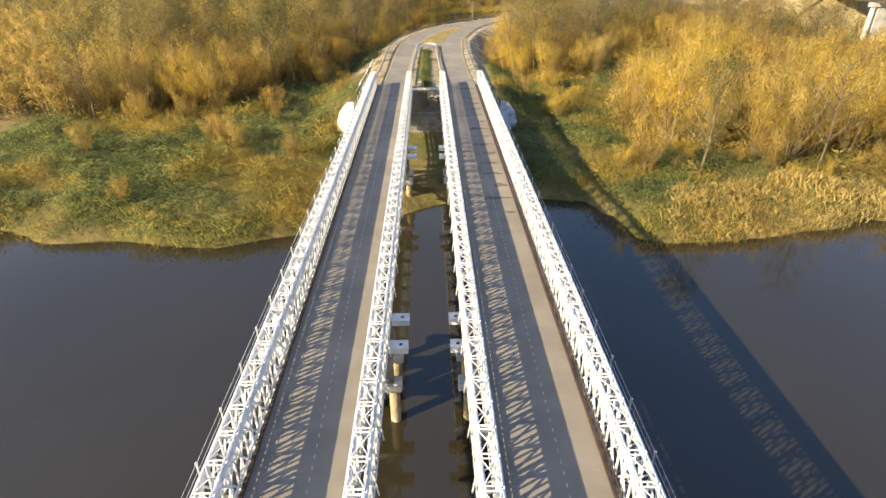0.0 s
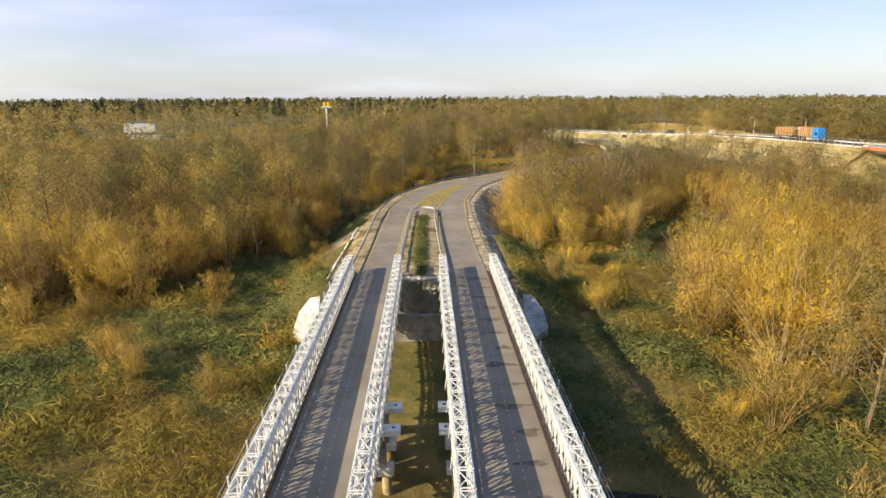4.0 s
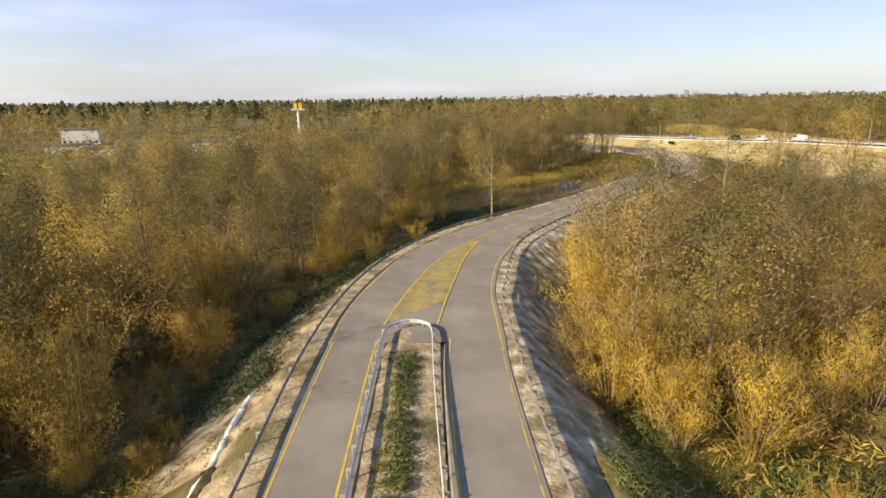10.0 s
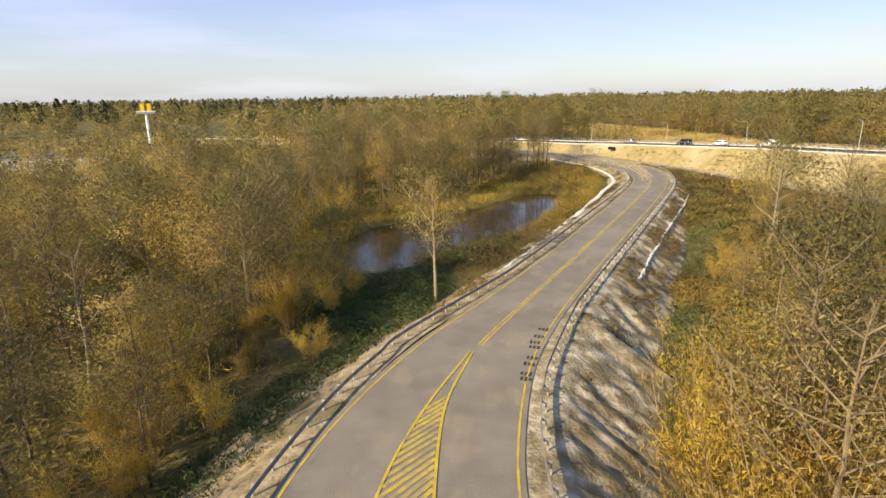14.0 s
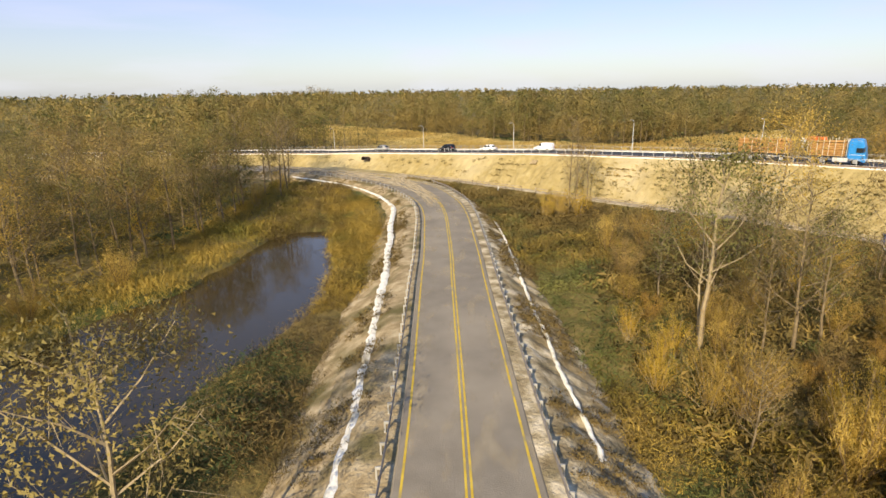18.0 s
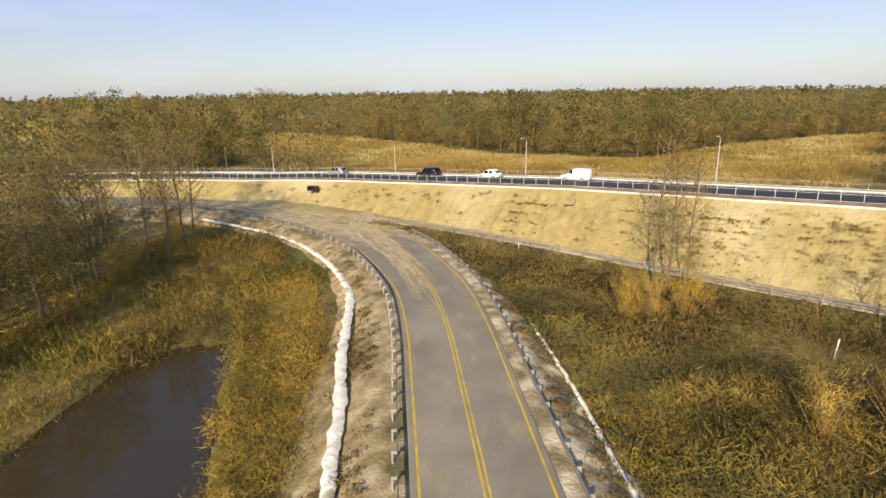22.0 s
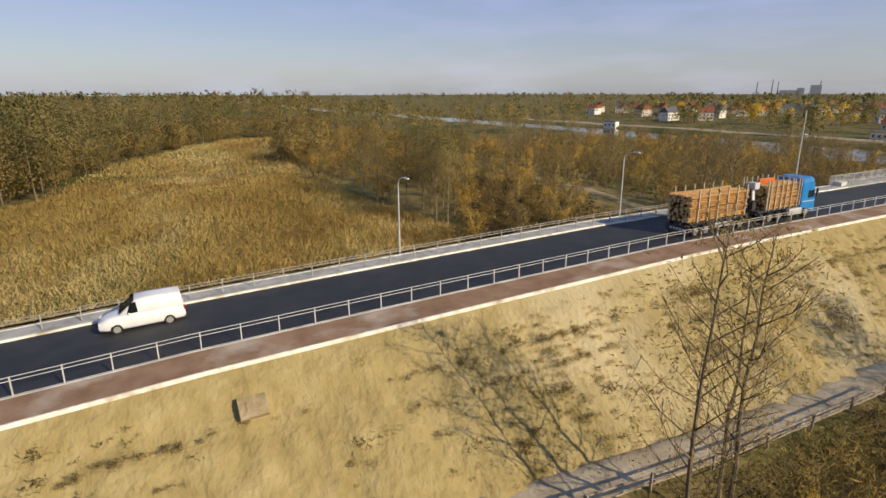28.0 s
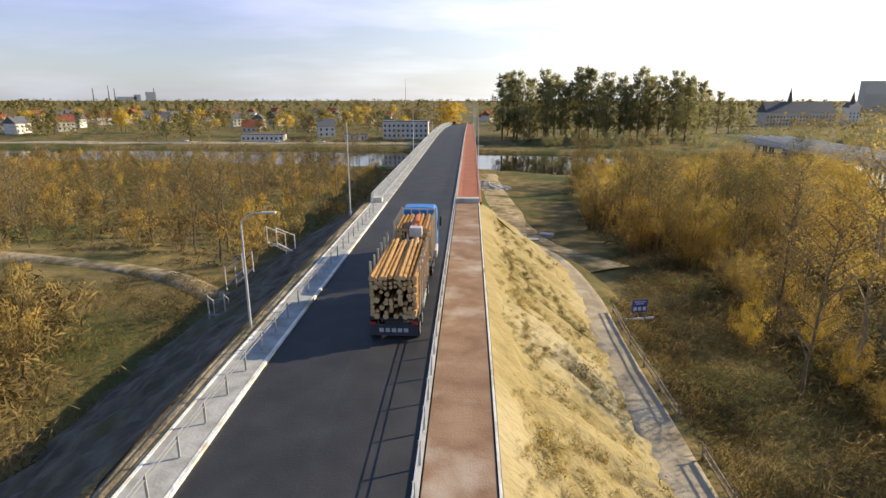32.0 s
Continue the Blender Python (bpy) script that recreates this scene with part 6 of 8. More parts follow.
# bare building ground under the bridge
BARE = spline([(96, 160), (104, 148), (110, 128), (114, 106), (118, 84), (122, 60), (124, 44)], 2.0)
bz = ground_height(BARE[:, 0], BARE[:, 1])
surface("bare_ground", BARE, [-9, -7, -3, 0, 4, 7, 9], [bz - 0.8, bz + 0.25, bz + 0.35, bz + 0.3, bz + 0.35, bz + 0.2, bz - 0.9], M_DIRT, "trampled earth of the building site", "ground", True)
PATH_E = spline([(128, 182), (150, 170), (180, 168), (215, 172), (260, 168), (330, 150)], 2.0)
pz = ground_height(PATH_E[:, 0], PATH_E[:, 1])
surface("path_far", PATH_E, [-1.9, -1.2, 0, 1.2, 1.9], [pz - 0.5, pz + 0.3, pz + 0.35, pz + 0.3, pz - 0.5], M_DIRT, "pale field path through the willows", "track", True)

# ---- vegetation ----
def tube(points, radii, n=5):
    """A tapered tube along points: vertices and quads."""
    p = np.array(points, float)
    r = np.array(radii, float)
    d = np.gradient(p, axis=0)
    d /= np.linalg.norm(d, axis=1)[:, None] + 1e-9
    ref = np.where(np.abs(d[:, 2:3]) > 0.9, np.array([[1.0, 0, 0]]), np.array([[0, 0, 1.0]]))
    u = np.cross(d, ref)
    u /= np.linalg.norm(u, axis=1)[:, None] + 1e-9
    w = np.cross(d, u)
    a = np.arange(n) * 2 * np.pi / n
    v = p[:, None] + r[:, None, None] * (np.cos(a)[None, :, None] * u[:, None] + np.sin(a)[None, :, None] * w[:, None])
    i = np.arange(len(p) - 1)[:, None] * n + np.arange(n)[None]
    j = np.arange(len(p) - 1)[:, None] * n + (np.arange(n)[None] + 1) % n
    f = np.stack([i, j, j + n, i + n], -1).reshape(-1, 4)
    return v.reshape(-1, 3), np.vstack([f[:, [0, 1, 2]], f[:, [0, 2, 3]]])


def blade(a, b, w):
    """A thin twig: one long sliver from a to b."""
    d = b - a
    s = np.cross(d, [0.3, 0.2, 1.0])
    s = s / (np.linalg.norm(s) + 1e-9) * w
    return np.array([a - s, a + s, b]), np.array([[0, 1, 2]])


def cards(rng, centres, along, width, length, out):
    """Small leaf sprays: one triangle each, about its centre, drawn out along a direction."""
    n = len(centres)
    d = along + rng.normal(0, 0.45, (n, 3))
    d /= np.linalg.norm(d, axis=1)[:, None] + 1e-9
    s = np.cross(d, rng.normal(0, 1, (n, 3)))
    s /= np.linalg.norm(s, axis=1)[:, None] + 1e-9
    w = (width * rng.uniform(0.6, 1.4, n))[:, None] / 2
    h = (length * rng.uniform(0.6, 1.4, n))[:, None] / 2
    k = rng.uniform(0.3, 1.0, (n, 1))
    v = np.stack([centres - d * h * 0.8 + s * w * k, centres - s * w - d * h * 0.2, centres + d * h], 1)
    out = out / (np.linalg.norm(out, axis=1)[:, None] + 1e-9)
    flat = np.cross(v[:, 1] - v[:, 0], v[:, 2] - v[:, 0])
    flat /= np.linalg.norm(flat, axis=1)[:, None] + 1e-9
    turn = np.einsum("ij,ij->i", flat, out) < 0
    v[turn] = v[turn][:, [0, 2, 1]]
    flat[turn] *= -1
    round_ = out * 0.85 + flat * 0.22
    round_ /= np.linalg.norm(round_, axis=1)[:, None] + 1e-9
    return v.reshape(-1, 3), np.arange(3 * n).reshape(-1, 3), np.repeat(round_, 3, 0)


def joined(pieces):
    vs, fs, o = [], [], 0
    for v, f in pieces:
        vs.append(v)
        fs.append(f + o)
        o += len(v)
    return np.vstack(vs), np.vstack(fs)


def willow(seed, height=7.0, stems=14, leaves=2000, spread=0.42, leaf=(0.1, 0.34)):
    """A many-stemmed willow bush: stems with side twigs, and leaf sprays along their upper parts."""
    rng = np.random.default_rng(seed)
    wood, centres, dirs, puffs = [], [], [], []
    for k in range(stems):
        a = rng.uniform(0, 6.28)
        lean = spread * rng.uniform(0.15, 1.0)
        h = height * rng.uniform(0.66, 1.0) * (1 - 0.75 * lean * lean / max(spread, 0.1))
        t = np.linspace(0, 1, 5)
        bend = rng.normal(0, 0.25, 2)
        out = lean * height * (t ** 1.25)
        p = np.stack([np.cos(a) * (0.25 + out) + bend[0] * t * t, np.sin(a) * (0.25 + out) + bend[1] * t * t, h * t - 0.3 * (t == 0)], 1)
        wood.append(tube(p, 0.04 * (1 - 0.85 * t) + 0.005, 3))
        for q in range(4):
            u = rng.uniform(0.16, 0.84) if q else rng.uniform(0.6, 0.95)
            b = p[0] * 0 + [np.interp(u, t, p[:, c]) for c in range(3)]
            d = np.array([rng.normal(0, 0.5), rng.normal(0, 0.5), rng.uniform(0.6, 1.2)])
            e = b + d * height * 0.16
            wood.append(blade(b, e, 0.012))
            m = int(leaves // (stems * 4) * rng.uniform(0.45, 1.5))
            w = rng.uniform(0.0, 0.9, (m, 1))
            puffs.append(rng.normal(0, 0.27 * height / 7, (m, 3)) * [1, 1, 0.8])
            centres.append(b + (e - b) * w + puffs[-1])
            dirs.append(np.repeat((d / np.linalg.norm(d))[None], m, 0))
    c, d = np.vstack(centres), np.vstack(dirs)
    puffs = np.vstack(puffs)
    out = (c - np.array([0, 0, 0.45 * height])) * np.array([1.0, 1.0, 0.8]) + puffs * 2.2
    return joined(wood), cards(rng, c, d, *leaf, out)


def broadleaf(seed, height=11.0, trunk=0.16, limbs=15, leaves=900, crown0=0.3, radius=2.6, leaf=(0.26, 0.38), lean=0.04, twigs=5, puff=0.55, thin=False):
    """A tree with one leaning trunk, limbs, twigs and clustered leaf sprays."""
    rng = np.random.default_rng(seed)
    t = np.linspace(0, 1, 9)
    wob = np.cumsum(rng.normal(0, lean, (9, 2)), 0) * height * 0.12
    wob -= wob[0]
    p = np.stack([wob[:, 0], wob[:, 1], height * 0.97 * t - 0.4 * (t == 0)], 1)
    wood = [tube(p[::4], (trunk * (1 - 0.92 * t) + 0.008)[::4], 3) if thin else tube(p, trunk * (1 - 0.92 * t) + 0.008, 6)]
    centres, dirs, puffs = [], [], []
    for k in range(limbs):
        u = crown0 + (1 - crown0) * (k + rng.uniform(0, 1)) / limbs
        u = min(u, 0.97)
        b = np.array([np.interp(u, t, p[:, c]) for c in range(3)])
        a = k * 2.4 + rng.uniform(-0.5, 0.5)
        prof = math.sin(math.pi * min(1, max(0.12, (u - crown0) / (1.02 - crown0)) ** 0.7 * 0.92 + 0.06))
        L = radius * (0.35 + 0.75 * prof) * rng.uniform(0.75, 1.2)
        d = np.array([math.cos(a), math.sin(a), rng.uniform(0.35, 0.9)])
        d /= np.linalg.norm(d)
        s = np.linspace(0, 1, 3)[:, None]
        q = b + d * L * s + np.array([0, 0, 0.25 * L]) * s * s + rng.normal(0, 0.06 * L, (3, 3)) * s
        if not thin:
            wood.append(tube(q, trunk * 0.27 * (1 - 0.85 * s[:, 0]) + 0.005, 3))
        bushy = rng.uniform(0.35, 1.5)
        for w in range(twigs):
            v = rng.uniform(0.3, 1.0)
            b2 = np.array([np.interp(v, s[:, 0], q[:, c]) for c in range(3)])
            d2 = d * 0.6 + rng.normal(0, 0.6, 3)
            e2 = b2 + d2 * L * 0.38
            if not thin:
                wood.append(blade(b2, e2, 0.016))
            m = max(2, int(leaves // (limbs * twigs) * bushy))
            puffs.append(rng.normal(0, puff * radius / 5, (m, 3)) * [1, 1, 0.7])
            centres.append(b2 + (e2 - b2) * rng.uniform(0.45, 1.0, (m, 1)) + puffs[-1])
            dirs.append(np.repeat(d2[None], m, 0) * 0.7 + np.array([0, 0, -0.2]))
    c, d = np.vstack(centres), np.vstack(dirs)
    puffs = np.vstack(puffs)
    out = (c - np.array([0, 0, (0.45 + 0.4 * crown0) * height])) / np.array([radius, radius, height * 0.45]) + puffs / radius * (1.3 if thin else 2.0)
    return joined(wood), cards(rng, c, d, *leaf, out)


def conifer(seed, height=17.0, n=230):
    rng = np.random.default_rng(seed)
    t = np.linspace(0, 1, 4)
    wood = [tube(np.stack([0 * t, 0 * t, height * t], 1), 0.2 * (1 - 0.9 * t) + 0.02, 5)]
    u = rng.uniform(0.38, 1.0, n)
    r = 2.6 * np.sin(np.pi * np.clip((1.02 - u) * 1.25, 0, 1)) ** 0.8 * rng.uniform(0.3, 1, n)
    a = rng.uniform(0, 6.28, n)
    c = np.stack([r * np.cos(a), r * np.sin(a), height * u], 1)
    d = np.stack([np.cos(a), np.sin(a), 0.3 + 0 * a], 1)
    return joined(wood), cards(rng, c, d, 0.95, 1.35, d + np.array([0, 0, 0.3]))


KINDS = {}


def kind(name, makers, bark, leaf_mats):
    """Register mesh variants of one plant: trunk mesh, crown meshes."""
    KINDS[name] = []
    for i, (wood, leaves) in enumerate(makers):
        KINDS[name].append((mesh_of("trunk", wood[0], wood[1], bark), mesh_of("crown", leaves[0], leaves[1], leaf_mats[i % len(leaf_mats)], rounded=leaves[2])))


kind("willow_bush", [willow(k, 7.0, 20, 4400, 0.46, leaf=(0.05, 0.33)) for k in range(6)], M_TWIG, [M_OCHREWOOD, M_ORANGELEAF, M_WILLOW, M_OCHREWOOD, M_BROWNLEAF, M_WILLOW])
kind("golden_willow", [willow(20 + k, 7.5, 19, 4800, 0.46, leaf=(0.055, 0.29)) for k in range(4)], M_PALEBARK, [M_GOLD, M_GOLD, M_WILLOW, M_GOLD])
kind("alder", [broadleaf(40 + k, (12.5, 10.5, 13.5)[k % 3], 0.16, 20, 4600, 0.22, (3.6, 4.2, 3.2)[k % 3], (0.11, 0.25), 0.06, 6, 0.75) for k in range(9)], M_BARK, [M_ALDER, M_OLIVE, M_BROWNLEAF, M_OLIVE, M_ALDER, M_GREYLEAF, M_OLIVE, M_OCHREWOOD, M_ALDER])
kind("bare_alder", [broadleaf(60 + k, 12.5, 0.15, 26, 2400, 0.24, 3.7, (0.075, 0.24), 0.06, 12, 0.7) for k in range(3)], M_BARK, [M_BROWNLEAF, M_ALDER, M_GREYLEAF])
kind("slim_alder", [broadleaf(66 + k, 13.5, 0.12, 26, 2300, 0.26, 2.5, (0.06, 0.2), 0.05, 12, 0.7) for k in range(3)], M_BARK, [M_BROWNLEAF, M_GREYLEAF, M_OCHREWOOD])
kind("pale_tree", [broadleaf(70 + k, 13.0, 0.2, 18, 6800, 0.36, 3.9, (0.12, 0.2), 0.07, 8, 0.72) for k in range(3)], M_PALEBARK, [M_ALDER, M_OLIVE, M_WILLOW])
kind("green_shrub", [willow(30 + k, 3.4, 12, 900, 0.62, leaf=(0.12, 0.22)) for k in range(3)], M_BARK, [M_NETTLE, M_DARKSHRUB, M_NETTLE])
kind("dead_tree", [broadleaf(76 + k, 13.0, 0.19, 13, 30, 0.35, 2.4, (0.12, 0.2), 0.09, 6, 0.4) for k in range(2)], M_PALEBARK, [M_BROWNLEAF])
kind("poplar", [broadleaf(80 + k, 32.0, 0.5, 36, 4600, 0.12, 5.0, (0.7, 0.85), 0.02, 6) for k in range(3)], M_BARK, [M_POPLAR])
kind("garden_tree", [broadleaf(90 + k, 10.0, 0.25, 14, 560, 0.18, 4.2, (0.8, 1.05), 0.03, 4, 0.8, True) for k in range(5)], M_BARK, [M_ALDER, M_OLIVE, M_GOLD, M_BROWNLEAF, M_OLIVE])
TREE_LABEL = {
    "willow_bush": ("ochre autumn willow bush with many thin stems", "bush"),
    "golden_willow": ("tall golden-yellow willow in autumn leaf", "tree"),
    "alder": ("olive-brown alder thinning in autumn", "tree"),
    "bare_alder": ("nearly bare alder with dark branching trunks", "tree"),
    "slim_alder": ("slim almost leafless alder with fine brown twigs", "tree"),
    "pale_tree": ("tree with a pale trunk and brownish crown", "tree"),
    "green_shrub": ("rounded dark green shrub on the wet bank", "bush"),
    "dead_tree": ("pale dead tree with broken bare limbs", "tree"),
    "poplar": ("very tall poplar with a loose crown on the far bank", "tree"),
    "garden_tree": ("rounded town tree in autumn colour", "tree"),
}


def plant(name, x, y, scale, turn, variant, z=None, label=""):
    tm, cm_ = KINDS[name][variant % len(KINDS[name])]
    z = float(ground_height(x, y)) - 0.15 if z is None else z
    root = thing(name, label or TREE_LABEL[name][0], TREE_LABEL[name][1], name.replace("_", " ") + " stand", at=Matrix.LocRotScale((x, y, z), Euler((0, 0, turn)), (scale * 0.96, scale * 0.96, scale)))
    part("trunk", tm, root)
    part("crown", cm_, root)
    return root


def merged(name, label, category, spots, variants, mat, wood_mat=None):
    """One stuff object out of many plants: spots are x, y, z, scale, turn, variant."""
    pieces, stems, rounds = [], [], []
    for x, y, z, s, a, k in spots:
        wood, leaves = variants[int(k) % len(variants)]
        c, n = math.cos(a), math.sin(a)
        rot = np.array([[c, n, 0], [-n, c, 0], [0, 0, 1.0]]) * s
        pieces.append((leaves[0] @ rot + np.array([x, y, z]), leaves[1]))
        rounds.append(leaves[2] @ rot)
        if wood_mat:
            stems.append((wood[0] @ rot + np.array([x, y, z]), wood[1]))
    v, f = joined(pieces)
    nleaf = len(f)
    rounds = np.vstack(rounds)
    rounds /= np.linalg.norm(rounds, axis=1)[:, None] + 1e-9
    mats = [mat]
    if wood_mat:
        v2, f2 = joined(stems)
        f = np.vstack([f, f2 + len(v)])
        side = np.cross(v2[f2[:, 1]] - v2[f2[:, 0]], v2[f2[:, 2]] - v2[f2[:, 0]])
        own = np.zeros(v2.shape)
        for k in range(3):
            np.add.at(own, f2[:, k], side)
        rounds = np.vstack([rounds, own / (np.linalg.norm(own, axis=1)[:, None] + 1e-9)])
        v = np.vstack([v, v2])
        mats.append(wood_mat)
    me = mesh_of(name, v, f, mats, rounded=rounds)
    if wood_mat:
        me.polygons.foreach_set("material_index", np.r_[np.zeros(nleaf, np.int32), np.ones(len(f) - nleaf, np.int32)])
    return thing(name, label, category, data=me, kind="stuff")


def scatter(rng, poly, spacing, jitter=0.45):
    p = np.array(poly, float)
    lo, hi = p.min(0), p.max(0)
    xs, ys = np.meshgrid(np.arange(lo[0], hi[0], spacing), np.arange(lo[1], hi[1], spacing))
    x = xs.ravel() + rng.uniform(-jitter, jitter, xs.size) * spacing
    y = ys.ravel() + rng.uniform(-jitter, jitter, xs.size) * spacing
    ok = inside(x, y, poly) > 0
    return x[ok], y[ok]


NEWL = NEW[::2]
NEWN = normals(NEW)[::2]


def new_offset(x, y):
    """Distance east of the footway's outer edge of the new road."""
    best = np.full(np.shape(x), 1e9)
    off = np.zeros(np.shape(x))
    for p, n in zip(NEWL, NEWN):
        d = np.hypot(x - p[0], y - p[1])
        o = (x - p[0]) * n[0] + (y - p[1]) * n[1]
        off = np.where(d < best, o, off)
        best = np.minimum(best, d)
    return off


def free(x, y, old=8.5, west=13.0, east=26.0, pond=2.0, shore=1.0):
    """True where plants may stand: clear of roads, banks, water and the bridges."""
    ok = old_side(x, y) > old
    ok &= (np.abs(x + 0.7) > 11.5) | (y > 140) | (y < 60)
    ok &= (np.abs(x + 0.7) > 6 + old) | (y < 88) | (y > 150)
    o = new_offset(x, y)
    ok &= (o < -west) | (o > east)
    ok &= (np.interp(x, *NORTH_BANK) + 1.3 * waves(x, x * 0.3, 0.55) + shore < y) | (y < np.interp(x, *SOUTH_BANK) - 2)
    for e in (POND_A_EDGE, POND_B_EDGE):
        ok &= inside(x, y, e) < -pond
    t = np.full(np.shape(x), 1e9)
    for p in TRACK[::2]:
        t = np.minimum(t, np.hypot(x - p[0], y - p[1]))
    ok &= t > 2.4
    return ok


MEADOW = [(18, 152), (25, 156), (30, 163), (39, 174), (50, 189), (62, 201), (60, 208), (48, 199), (34, 180), (22, 163)]
Z_WILLOW_W = [(-37, 92), (-27, 108), (-22, 117), (-18, 130), (-24, 150), (-60, 165), (-135, 175), (-135, 100), (-60, 88)]
Z_ALDER_W = [(-17, 132), (-13, 153), (-6, 172), (-4, 186), (-6, 200), (-4, 218), (6, 234), (22, 242), (34, 254), (46, 266), (56, 276), (58, 292), (40, 318), (20, 330), (0, 300), (-30, 272), (-140, 256), (-140, 176), (-60, 166), (-24, 150)]
Z_WILLOW_E1 = [(31, 92), (28, 80), (32, 72), (44, 68), (70, 66), (92, 84), (92, 106), (60, 112), (38, 102)]
Z_WILLOW_E2 = [(13.5, 127), (17, 117), (24, 112), (33, 116), (40, 128), (54, 142), (64, 152), (60, 165), (44, 166), (30, 160), (20, 148)]
Z_TREES_E3 = [(30, 161), (39, 172), (50, 187), (60, 196), (70, 202), (82, 198), (84, 170), (80, 150), (64, 156), (44, 162)]
Z_SOUTH_W = [(20, 64), (60, 58), (92, 52), (96, 90), (92, 130), (86, 160), (80, 152), (64, 152), (56, 140), (70, 120), (94, 108), (94, 84), (70, 64), (44, 64)]
Z_SOUTH_E = [(128, 40), (180, 36), (290, 38), (330, 90), (300, 160), (240, 164), (215, 168), (180, 163), (150, 165), (134, 172), (132, 140), (136, 100)]
Z_SOUTH_E2 = [(136, 200), (150, 180), (180, 174), (215, 178), (300, 172), (360, 170), (340, 205), (270, 200), (200, 196), (168, 198), (150, 206), (138, 210)]

rng = np.random.default_rng(5)
count = {}


def stand(poly, spacing, names, scale, limit=10000, grow=0.0, **kw):
    x, y = scatter(rng, poly, spacing)
    ok = free(x, y, **kw) & (inside(x, y, MEADOW) < 0)
    x, y = x[ok], y[ok]
    order = np.argsort(np.minimum(old_side(x, y), 1.4 * np.hypot(x - 90, y - 215)))
    rest = []
    tall = (1 + grow * ease(old_side(x, y), 17, 40)) * (1 - 0.3 * ease(-x, 25, 80) * (grow > 0))
    for i in order:
        nm = names[rng.integers(len(names))]
        s = rng.uniform(*scale) * (tall[i] if "willow" not in nm else 1)
        s = min(s, 1.3 if x[i] < 30 else 1.1) if "alder" in nm else s
        if x[i] < 0 and y[i] < 150:
            s *= 0.55 + 0.45 * float(ease(old_side(x[i], y[i]), 9, 24))
        if count.get(nm, 0) < 290 and limit > 0:
            count[nm] = count.get(nm, 0) + 1
            limit -= 1
            plant(nm, float(x[i]), float(y[i]), s, rng.uniform(0, 6.28), int(rng.integers(12)))
        else:
            rest.append((x[i], y[i], float(ground_height(x[i], y[i])) - 0.15, s, rng.uniform(0, 6.28), rng.integers(50)))
    return rest


